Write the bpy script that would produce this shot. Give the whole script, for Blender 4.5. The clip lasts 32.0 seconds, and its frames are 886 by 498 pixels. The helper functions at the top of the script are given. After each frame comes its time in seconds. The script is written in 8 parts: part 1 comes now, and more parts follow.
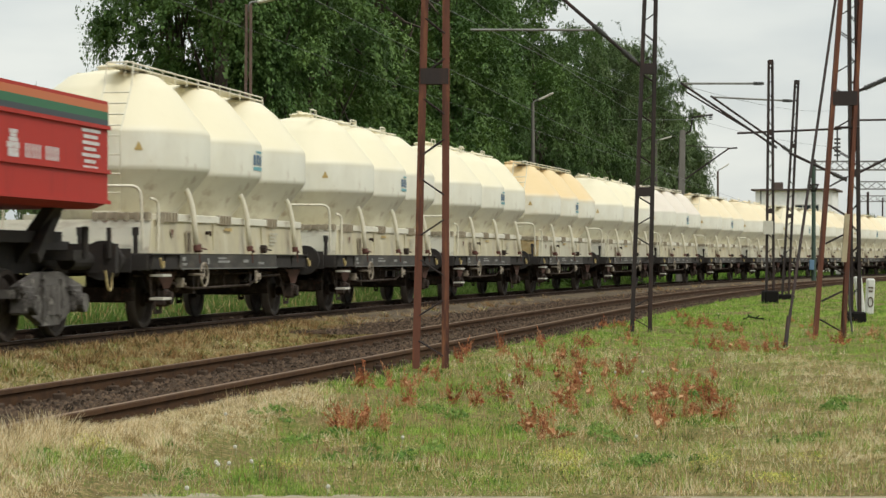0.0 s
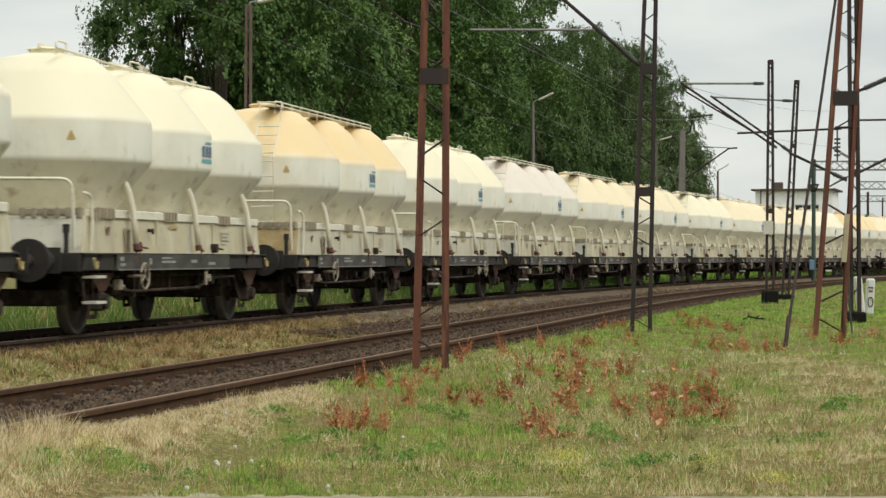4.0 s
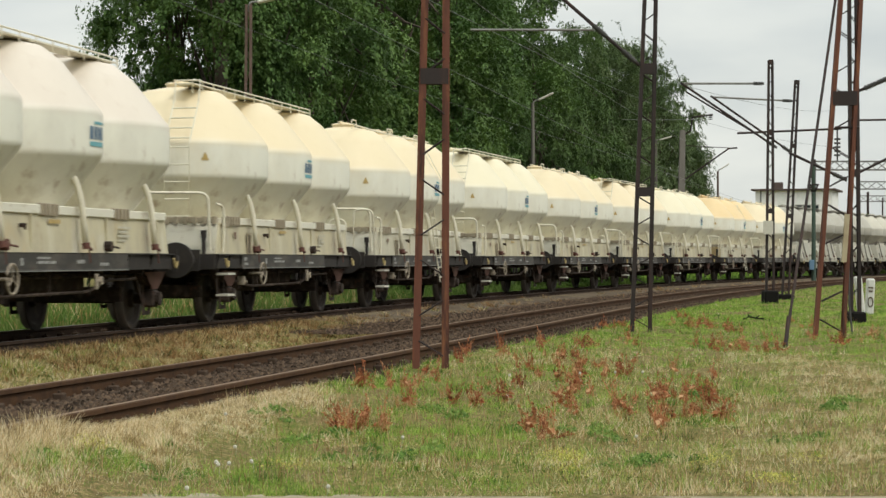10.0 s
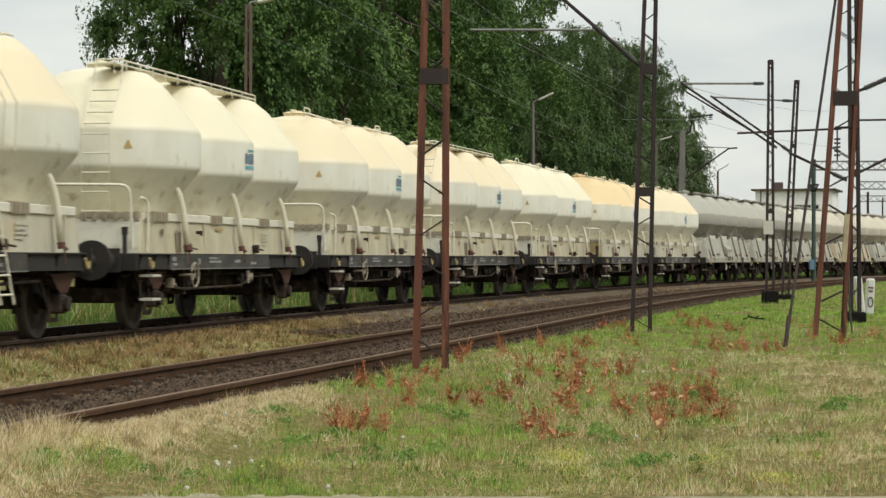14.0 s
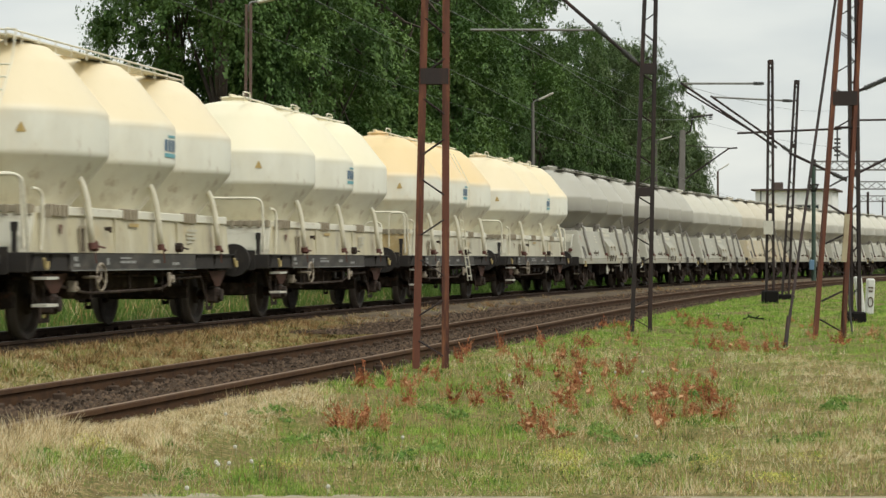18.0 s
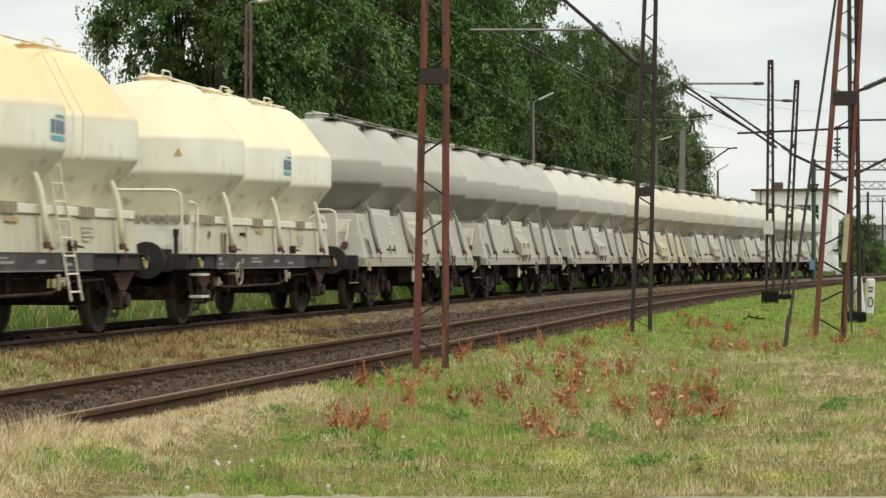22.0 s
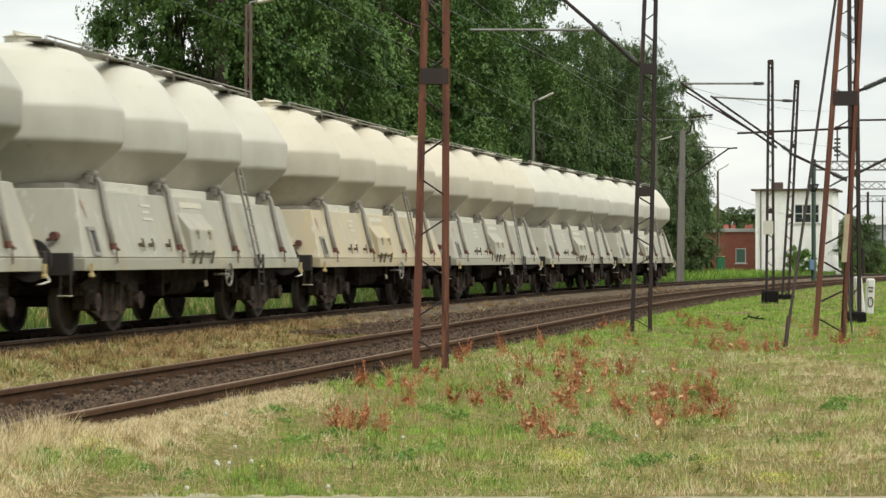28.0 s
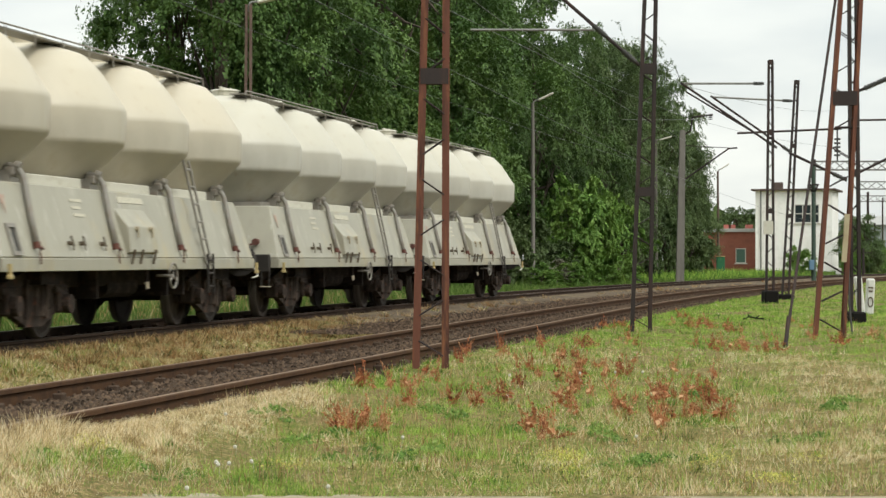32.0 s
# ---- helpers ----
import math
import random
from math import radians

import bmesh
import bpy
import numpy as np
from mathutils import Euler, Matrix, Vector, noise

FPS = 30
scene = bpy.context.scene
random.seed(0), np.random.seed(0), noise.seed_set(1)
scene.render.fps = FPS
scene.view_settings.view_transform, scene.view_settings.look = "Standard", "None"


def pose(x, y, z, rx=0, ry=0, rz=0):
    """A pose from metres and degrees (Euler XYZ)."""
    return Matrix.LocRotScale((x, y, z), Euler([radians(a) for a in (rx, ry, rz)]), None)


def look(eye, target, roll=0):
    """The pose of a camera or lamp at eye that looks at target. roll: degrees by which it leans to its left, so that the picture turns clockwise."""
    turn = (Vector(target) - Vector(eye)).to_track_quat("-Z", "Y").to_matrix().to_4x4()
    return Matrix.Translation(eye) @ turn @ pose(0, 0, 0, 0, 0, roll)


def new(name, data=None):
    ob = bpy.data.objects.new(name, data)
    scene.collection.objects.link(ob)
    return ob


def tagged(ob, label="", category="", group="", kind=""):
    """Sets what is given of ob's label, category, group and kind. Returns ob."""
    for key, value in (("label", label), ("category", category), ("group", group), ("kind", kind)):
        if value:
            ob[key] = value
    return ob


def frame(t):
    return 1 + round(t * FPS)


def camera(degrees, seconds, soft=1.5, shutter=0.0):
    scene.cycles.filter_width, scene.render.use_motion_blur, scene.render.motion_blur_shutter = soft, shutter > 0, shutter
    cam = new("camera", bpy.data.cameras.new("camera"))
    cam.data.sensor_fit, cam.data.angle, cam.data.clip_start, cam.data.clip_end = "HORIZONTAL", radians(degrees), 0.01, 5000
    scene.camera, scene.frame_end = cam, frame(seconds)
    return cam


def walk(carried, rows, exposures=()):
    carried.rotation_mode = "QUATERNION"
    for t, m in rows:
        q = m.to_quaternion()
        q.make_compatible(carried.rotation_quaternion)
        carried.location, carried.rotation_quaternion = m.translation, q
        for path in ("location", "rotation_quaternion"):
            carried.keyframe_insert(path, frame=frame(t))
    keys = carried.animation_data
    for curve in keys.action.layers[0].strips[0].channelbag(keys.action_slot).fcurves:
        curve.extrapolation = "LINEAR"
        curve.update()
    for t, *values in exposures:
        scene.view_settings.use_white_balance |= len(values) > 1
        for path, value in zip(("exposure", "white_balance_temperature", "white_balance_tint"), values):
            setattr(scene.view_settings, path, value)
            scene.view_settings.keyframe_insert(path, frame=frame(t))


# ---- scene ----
from collections import defaultdict

# ================= camera: it stands still on a tripod beside the line =================
EYE_Z = 1.037
cam = camera(22.97, 32.0, soft=1.45, shutter=0.5)
walk(cam, [(0.0, pose(0, 0, EYE_Z, 90.267, 0, 0)), (32.0, pose(0, 0, EYE_Z, 90.267, 0, 0))],
     exposures=[(0.0, 0.0), (17.0, 0.0), (19.0, 0.04), (21.0, 0.08), (22.0, 0.18), (24.0, 0.26), (32.0, 0.29)])

# ================= world, sun =================
world = bpy.data.worlds.new("overcast_sky")
scene.world = world
world.use_nodes = True
wt = world.node_tree
wt.nodes.clear()
w_out = wt.nodes.new("ShaderNodeOutputWorld")
w_bg = wt.nodes.new("ShaderNodeBackground")
w_sky = wt.nodes.new("ShaderNodeTexSky")
w_sky.sky_type = 'NISHITA'
w_sky.sun_disc = False
w_sky.sun_elevation = radians(50)
w_sky.sun_rotation = radians(133)
w_mul = wt.nodes.new("ShaderNodeVectorMath")
w_mul.operation = 'SCALE'
w_mul.inputs['Scale'].default_value = 0.10
w_co = wt.nodes.new("ShaderNodeTexCoord")
w_map = wt.nodes.new("ShaderNodeMapping")
w_map.inputs['Scale'].default_value = (2.2, 2.2, 7.0)
w_noise = wt.nodes.new("ShaderNodeTexNoise")
w_noise.inputs['Scale'].default_value = 2.2
w_noise.inputs['Detail'].default_value = 5.0
w_ramp = wt.nodes.new("ShaderNodeValToRGB")
w_ramp.color_ramp.elements[0].position = 0.36
w_ramp.color_ramp.elements[0].color = (0.64, 0.685, 0.68, 1)
w_ramp.color_ramp.elements[1].position = 0.62
w_ramp.color_ramp.elements[1].color = (0.865, 0.89, 0.835, 1)
w_mix = wt.nodes.new("ShaderNodeMixRGB")
w_mix.inputs['Fac'].default_value = 0.93
wt.links.new(w_co.outputs['Generated'], w_map.inputs['Vector'])
wt.links.new(w_map.outputs['Vector'], w_noise.inputs['Vector'])
wt.links.new(w_noise.outputs['Fac'], w_ramp.inputs['Fac'])
wt.links.new(w_sky.outputs['Color'], w_mul.inputs[0])
wt.links.new(w_mul.outputs['Vector'], w_mix.inputs['Color1'])
wt.links.new(w_ramp.outputs['Color'], w_mix.inputs['Color2'])
wt.links.new(w_mix.outputs['Color'], w_bg.inputs['Color'])
# an overcast sky is brighter overhead than at the horizon
w_sep = wt.nodes.new("ShaderNodeSeparateXYZ")
wt.links.new(w_co.outputs['Generated'], w_sep.inputs['Vector'])
w_up = wt.nodes.new("ShaderNodeMapRange")
w_up.inputs['From Min'].default_value = 0.0
w_up.inputs['From Max'].default_value = 1.0
w_up.inputs['To Min'].default_value = 0.90
w_up.inputs['To Max'].default_value = 1.75
wt.links.new(w_sep.outputs['Z'], w_up.inputs['Value'])
wt.links.new(w_up.outputs['Result'], w_bg.inputs['Strength'])
wt.links.new(w_bg.outputs['Background'], w_out.inputs['Surface'])

sun = new("sun", bpy.data.lights.new("sun", 'SUN'))
sun.data.energy = 1.6
sun.data.angle = radians(14)
sun.data.color = (1.0, 0.965, 0.90)
# high, from behind the camera's right shoulder
sun.matrix_world = look((32, -30, 52), (0, 0, 0))


# ================= materials =================
def srgb(r, g, b):
    return tuple(((c / 255 + 0.055) / 1.055) ** 2.4 if c > 10 else c / 255 / 12.92 for c in (r, g, b))


def material(name, base, rough=0.6, metal=0.0, spots=(), bump=0.0, bump_scale=60.0, island=0.0, obj_rand=0.0,
             space='Object', gradient=None, spec=0.5):
    """spots: (colour, scale, low, high, strength) noise stains over the base; gradient: (colour, z low, z high, strength, ragged)."""
    m = bpy.data.materials.new(name)
    m.use_nodes = True
    nt = m.node_tree
    nd, ln = nt.nodes, nt.links
    bs = nd["Principled BSDF"]
    bs.inputs['Roughness'].default_value = rough
    bs.inputs['Metallic'].default_value = metal
    bs.inputs['Specular IOR Level'].default_value = spec
    co = nd.new("ShaderNodeTexCoord")
    if space == 'World':
        geo = nd.new("ShaderNodeNewGeometry")
        vec = geo.outputs['Position']
    else:
        vec = co.outputs['Object']
    rgb = nd.new("ShaderNodeRGB")
    rgb.outputs[0].default_value = (*base, 1)
    col = rgb.outputs[0]
    for colour, scale, low, high, strength in spots:
        n = nd.new("ShaderNodeTexNoise")
        if isinstance(scale, tuple):
            mp = nd.new("ShaderNodeMapping")
            mp.inputs['Scale'].default_value = scale
            ln.new(vec, mp.inputs['Vector'])
            ln.new(mp.outputs['Vector'], n.inputs['Vector'])
            n.inputs['Scale'].default_value = 1.0
        else:
            ln.new(vec, n.inputs['Vector'])
            n.inputs['Scale'].default_value = scale
        n.inputs['Detail'].default_value = 6.0
        n.inputs['Roughness'].default_value = 0.62
        r = nd.new("ShaderNodeMapRange")
        r.inputs['From Min'].default_value = low
        r.inputs['From Max'].default_value = high
        r.inputs['To Max'].default_value = strength
        ln.new(n.outputs['Fac'], r.inputs['Value'])
        mx = nd.new("ShaderNodeMixRGB")
        mx.inputs['Color2'].default_value = (*colour, 1)
        ln.new(r.outputs['Result'], mx.inputs['Fac'])
        ln.new(col, mx.inputs['Color1'])
        col = mx.outputs['Color']
    if gradient:
        colour, z0, z1, strength, ragged = gradient
        sep = nd.new("ShaderNodeSeparateXYZ")
        ln.new(vec, sep.inputs['Vector'])
        n = nd.new("ShaderNodeTexNoise")
        mp = nd.new("ShaderNodeMapping")
        mp.inputs['Scale'].default_value = (1.6, 1.6, 0.7)
        ln.new(vec, mp.inputs['Vector'])
        ln.new(mp.outputs['Vector'], n.inputs['Vector'])
        n.inputs['Scale'].default_value = 1.3
        n.inputs['Detail'].default_value = 5.0
        ad = nd.new("ShaderNodeMath")
        ad.operation = 'MULTIPLY_ADD'
        ad.inputs[1].default_value = ragged
        ln.new(n.outputs['Fac'], ad.inputs[0])
        ln.new(sep.outputs['Z'], ad.inputs[2])
        r = nd.new("ShaderNodeMapRange")
        r.interpolation_type = 'SMOOTHSTEP'
        r.inputs['From Min'].default_value = z0 + ragged * 0.5
        r.inputs['From Max'].default_value = z1 + ragged * 0.5
        r.inputs['To Max'].default_value = strength
        ln.new(ad.outputs['Value'], r.inputs['Value'])
        mx = nd.new("ShaderNodeMixRGB")
        mx.inputs['Color2'].default_value = (*colour, 1)
        ln.new(r.outputs['Result'], mx.inputs['Fac'])
        ln.new(col, mx.inputs['Color1'])
        col = mx.outputs['Color']
    if island or obj_rand:
        if island:
            src = nd.new("ShaderNodeNewGeometry").outputs['Random Per Island']
        else:
            src = nd.new("ShaderNodeObjectInfo").outputs['Random']
        amount = island or obj_rand
        r = nd.new("ShaderNodeMapRange")
        r.inputs['To Min'].default_value = 1 - amount
        r.inputs['To Max'].default_value = 1 + amount
        ln.new(src, r.inputs['Value'])
        vm = nd.new("ShaderNodeVectorMath")
        vm.operation = 'SCALE'
        ln.new(col, vm.inputs[0])
        ln.new(r.outputs['Result'], vm.inputs['Scale'])
        col = vm.outputs['Vector']
    ln.new(col, bs.inputs['Base Color'])
    if bump:
        n = nd.new("ShaderNodeTexNoise")
        n.inputs['Scale'].default_value = bump_scale
        n.inputs['Detail'].default_value = 4.0
        ln.new(vec, n.inputs['Vector'])
        b = nd.new("ShaderNodeBump")
        b.inputs['Strength'].default_value = bump
        b.inputs['Distance'].default_value = 0.02
        ln.new(n.outputs['Fac'], b.inputs['Height'])
        ln.new(b.outputs['Normal'], bs.inputs['Normal'])
    return m


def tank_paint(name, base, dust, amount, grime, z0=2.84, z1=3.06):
    """Painted steel tank: a dusty dome, streaks and rust marks down the cone; on dark grey the paler upper colour
    stands in for light from above.
    """
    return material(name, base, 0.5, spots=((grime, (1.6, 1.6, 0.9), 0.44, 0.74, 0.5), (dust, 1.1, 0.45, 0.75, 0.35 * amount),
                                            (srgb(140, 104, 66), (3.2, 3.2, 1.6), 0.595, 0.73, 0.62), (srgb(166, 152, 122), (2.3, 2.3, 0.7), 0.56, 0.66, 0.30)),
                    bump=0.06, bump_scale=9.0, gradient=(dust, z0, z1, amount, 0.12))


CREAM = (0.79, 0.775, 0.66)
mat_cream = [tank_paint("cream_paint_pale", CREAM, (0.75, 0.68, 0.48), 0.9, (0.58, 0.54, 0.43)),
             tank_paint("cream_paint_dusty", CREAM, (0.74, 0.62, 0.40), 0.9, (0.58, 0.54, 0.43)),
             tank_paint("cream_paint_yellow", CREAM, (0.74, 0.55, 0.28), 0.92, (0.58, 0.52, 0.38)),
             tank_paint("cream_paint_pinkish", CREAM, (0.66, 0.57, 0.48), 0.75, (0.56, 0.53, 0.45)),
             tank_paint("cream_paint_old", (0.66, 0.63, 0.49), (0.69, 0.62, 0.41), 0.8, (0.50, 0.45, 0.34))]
# dark grey: the darker cone colour stands in for shade under the drum
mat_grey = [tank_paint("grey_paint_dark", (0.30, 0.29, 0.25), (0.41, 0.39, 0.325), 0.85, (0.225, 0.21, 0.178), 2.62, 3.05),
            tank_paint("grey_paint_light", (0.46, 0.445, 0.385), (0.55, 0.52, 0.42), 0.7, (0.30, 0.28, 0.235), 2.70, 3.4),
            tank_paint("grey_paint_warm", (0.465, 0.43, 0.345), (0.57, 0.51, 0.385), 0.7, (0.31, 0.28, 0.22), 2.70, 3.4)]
mat_skirt = [material("skirt_paint", (0.53, 0.475, 0.315), 0.55, spots=(((0.70, 0.68, 0.59), (2.6, 2.6, 0.6), 0.54, 0.70, 0.6), ((0.34, 0.29, 0.21), (2.2, 2.2, 1.2), 0.46, 0.70, 0.7), ((0.54, 0.38, 0.17), 0.9, 0.56, 0.70, 0.6), ((0.33, 0.21, 0.11), (3.5, 3.5, 2.0), 0.62, 0.74, 0.7)), bump=0.05, bump_scale=14),
             material("skirt_paint_worn", (0.53, 0.50, 0.375), 0.55, spots=(((0.40, 0.34, 0.25), (5, 5, 0.7), 0.42, 0.70, 0.7), ((0.55, 0.34, 0.10), 1.0, 0.56, 0.72, 0.6)), bump=0.05, bump_scale=14)]
mat_body_grey = [material("hopper_body_grey", (0.355, 0.338, 0.265), 0.5, spots=(((0.60, 0.59, 0.50), (1.6, 1.6, 1.1), 0.60, 0.72, 0.6), ((0.62, 0.61, 0.54), (7, 7, 0.3), 0.60, 0.72, 0.6), ((0.44, 0.36, 0.19), 0.9, 0.54, 0.70, 0.6), ((0.27, 0.25, 0.20), (3, 3, 0.5), 0.46, 0.74, 0.6), ((0.30, 0.20, 0.11), (9, 9, 1.2), 0.66, 0.80, 0.6)), bump=0.06, bump_scale=8),
                 material("hopper_body_tan", (0.42, 0.365, 0.25), 0.55, spots=(((0.66, 0.63, 0.54), (7, 7, 0.3), 0.58, 0.70, 0.7), ((0.50, 0.38, 0.20), (2.0, 2.0, 0.6), 0.44, 0.68, 0.7), ((0.30, 0.20, 0.11), (9, 9, 1.2), 0.66, 0.80, 0.6)), bump=0.06, bump_scale=8)]
mat_end_tan = material("end_sheet_tan", (0.47, 0.34, 0.14), 0.6, spots=(((0.58, 0.50, 0.33), 3.0, 0.46, 0.66, 0.7), ((0.30, 0.2, 0.09), (4, 4, 1.2), 0.55, 0.75, 0.6)), bump=0.04, bump_scale=12)
mat_frame = material("underframe_black", (0.038, 0.034, 0.031), 0.75, spots=(((0.075, 0.060, 0.045), 5.0, 0.52, 0.78, 0.55), ((0.12, 0.06, 0.03), 14.0, 0.62, 0.8, 0.5)), bump=0.1, bump_scale=30, spec=0.15)
mat_sill = material("sill_dusty_black", (0.050, 0.046, 0.041), 0.6, spots=(((0.12, 0.105, 0.088), (1.5, 1.5, 4), 0.47, 0.68, 0.8), ((0.11, 0.06, 0.035), 9.0, 0.62, 0.76, 0.6)), bump=0.08, bump_scale=30, spec=0.2)
mat_gear = material("running_gear_grime", (0.034, 0.026, 0.021), 0.8, spots=(((0.115, 0.085, 0.068), 5.0, 0.47, 0.70, 0.8), ((0.125, 0.050, 0.030), 8.0, 0.56, 0.72, 0.7)), bump=0.2, bump_scale=40, spec=0.1)
mat_soot = material("running_gear_black", (0.018, 0.014, 0.012), 0.85, spots=(((0.070, 0.052, 0.042), 5.0, 0.50, 0.74, 0.8), ((0.080, 0.036, 0.022), 8.0, 0.58, 0.74, 0.7)), bump=0.2, bump_scale=40, spec=0.08)
mat_bogie = material("bogie_dusty_steel", (0.046, 0.034, 0.027), 0.8, spots=(((0.15, 0.115, 0.095), 4.0, 0.45, 0.68, 0.8), ((0.12, 0.055, 0.035), 8.0, 0.56, 0.74, 0.6)), bump=0.2, bump_scale=40, spec=0.1)
mat_bogie_dusty = material("bogie_pale_dust", (0.13, 0.120, 0.110), 0.9, spots=(((0.030, 0.026, 0.023), 4.0, 0.46, 0.62, 0.9), ((0.32, 0.30, 0.27), 8.0, 0.54, 0.68, 0.8)), bump=0.2, bump_scale=40, spec=0.1)
mat_wheel = material("wheel_rim_steel", (0.045, 0.034, 0.027), 0.7, 0.1, spots=(((0.10, 0.075, 0.055), 8.0, 0.5, 0.75, 0.6),), bump=0.1, spec=0.2)
mat_red_part = material("valve_red", (0.125, 0.046, 0.032), 0.8, spots=(((0.09, 0.045, 0.035), 20, 0.45, 0.7, 0.7),))
mat_rust_plate = material("plate_red_oxide", (0.16, 0.075, 0.05), 0.8, spots=(((0.07, 0.05, 0.04), 9, 0.45, 0.7, 0.7),))
mat_white_paint = material("white_fitting", (0.56, 0.54, 0.46), 0.5, spots=(((0.40, 0.36, 0.28), 14, 0.5, 0.75, 0.5),))
mat_fitting = material("fitting_dull_tan", (0.34, 0.29, 0.22), 0.6, spots=(((0.16, 0.11, 0.07), 16, 0.45, 0.7, 0.7),))
mat_flange = material("flange_grime", (0.095, 0.072, 0.048), 0.85, spots=(((0.19, 0.15, 0.10), 14, 0.45, 0.7, 0.7),))
mat_band = material("band_white_paint", (0.70, 0.67, 0.55), 0.5, spots=(((0.40, 0.33, 0.22), (2.0, 2.0, 6.0), 0.52, 0.74, 0.7), ((0.26, 0.17, 0.09), 7.0, 0.64, 0.78, 0.7)), bump=0.04, bump_scale=12)
mat_band_grey = material("band_grey_paint", (0.56, 0.54, 0.45), 0.5, spots=(((0.36, 0.31, 0.22), (2.0, 2.0, 6.0), 0.52, 0.74, 0.7), ((0.22, 0.15, 0.09), 7.0, 0.64, 0.78, 0.7)), bump=0.04, bump_scale=12)
mat_clamp = material("clamp_grime", (0.36, 0.31, 0.22), 0.75, spots=(((0.16, 0.12, 0.08), (6, 6, 2), 0.48, 0.70, 0.8),))
mat_tread = material("wheel_tread_worn", (0.13, 0.115, 0.10), 0.5, 0.3, spots=(((0.09, 0.075, 0.06), 9.0, 0.5, 0.75, 0.7),))
mat_yellow_fit = material("yellow_fitting", (0.46, 0.36, 0.16), 0.5, spots=(((0.30, 0.2, 0.1), 20, 0.5, 0.75, 0.5),))
mat_tube = material("discharge_tube_cream", (0.70, 0.66, 0.52), 0.5, spots=(((0.45, 0.37, 0.26), 9, 0.52, 0.76, 0.6),))
mat_tube_grey = material("discharge_tube_grey", (0.235, 0.22, 0.19), 0.55, spots=(((0.20, 0.15, 0.11), 9, 0.48, 0.72, 0.6),))
mat_logo_blue = material("sign_blue", (0.10, 0.17, 0.25), 0.5)
mat_logo_teal = material("sign_teal", (0.13, 0.36, 0.40), 0.5)
mat_sign_yellow = material("sign_yellow", (0.47, 0.33, 0.11), 0.5, spots=(((0.36, 0.27, 0.13), 12, 0.45, 0.7, 0.7),))
mat_sign_dark = material("sign_dark", (0.04, 0.04, 0.035), 0.6)
mat_letter = material("stencil_white", (0.34, 0.34, 0.32), 0.7, spots=(((0.12, 0.11, 0.10), 25, 0.45, 0.6, 0.8),))
mat_stencil_faint = material("stencil_faint_grey", (0.56, 0.53, 0.42), 0.7, spots=(((0.43, 0.40, 0.31), 30, 0.45, 0.6, 0.8),))
mat_mark_faint = material("mark_faded_red", (0.40, 0.27, 0.21), 0.7, spots=(((0.44, 0.37, 0.29), 18, 0.45, 0.6, 0.8),))
mat_tub_letter = material("tipper_white_lettering", (0.62, 0.60, 0.58), 0.6, spots=(((0.40, 0.14, 0.12), 20, 0.5, 0.66, 0.7),))
mat_loco_red = material("tipper_red_paint", (0.42, 0.036, 0.026), 0.6, spots=(((0.16, 0.02, 0.02), (3, 3, 0.6), 0.55, 0.85, 0.4),), bump=0.05, bump_scale=6, spec=0.2)
mat_orange = material("tipper_orange_stripe", (0.52, 0.14, 0.04), 0.5)
mat_green = material("tipper_green_stripe", (0.015, 0.13, 0.05), 0.5)
mat_navy = material("tipper_dark_stripe", (0.03, 0.04, 0.05), 0.5)
mat_rail_side = material("rail_rust", (0.085, 0.046, 0.024), 0.85, spots=(((0.045, 0.028, 0.020), 6, 0.45, 0.7, 0.7),), bump=0.2, bump_scale=50, space='World', spec=0.1)
mat_rail_top = material("rail_head_worn", (0.22, 0.15, 0.10), 0.75, 0.0, spots=(((0.15, 0.10, 0.065), 3, 0.4, 0.7, 0.8),), space='World', spec=0.2)
mat_sleeper = material("sleeper_wood", (0.070, 0.048, 0.034), 0.95, spots=(((0.12, 0.088, 0.062), 7, 0.45, 0.7, 0.6),), bump=0.3, bump_scale=35, space='World', spec=0.1)
mat_ballast = material("ballast_bed", (0.062, 0.043, 0.029), 0.95, spots=(((0.11, 0.08, 0.056), 9, 0.5, 0.72, 0.8), ((0.035, 0.026, 0.020), 1.2, 0.5, 0.72, 0.8)), bump=1.0, bump_scale=45, space='World', spec=0.05)
mat_stone = material("ballast_stone", (0.072, 0.049, 0.033), 0.95, island=0.8, spec=0.1)
mat_soil = material("ground_soil_turf", (0.17, 0.13, 0.06), 0.95, spots=(((0.13, 0.17, 0.03), 0.6, 0.42, 0.60, 0.75), ((0.40, 0.30, 0.14), 17.0, 0.46, 0.62, 0.75), ((0.09, 0.13, 0.022), 31.0, 0.50, 0.62, 0.8), ((0.06, 0.048, 0.026), 60.0, 0.52, 0.64, 0.7)), bump=1.0, bump_scale=70, space='World', spec=0.05)
mat_mast_red = material("mast_red_oxide", (0.145, 0.058, 0.038), 0.8, spots=(((0.040, 0.024, 0.020), (7, 7, 0.9), 0.48, 0.66, 0.8), ((0.30, 0.125, 0.055), (11, 11, 1.5), 0.54, 0.72, 0.7)), bump=0.1, bump_scale=30, spec=0.25)
mat_mast_dark = material("mast_dark_steel", (0.040, 0.032, 0.030), 0.7, spots=(((0.085, 0.045, 0.035), (7, 7, 0.8), 0.5, 0.72, 0.7),), bump=0.1, bump_scale=30, spec=0.2)
mat_concrete = material("concrete_weathered", (0.20, 0.185, 0.165), 0.9, spots=(((0.12, 0.11, 0.10), (4, 4, 0.6), 0.45, 0.72, 0.7),), bump=0.25, bump_scale=30, spec=0.2)
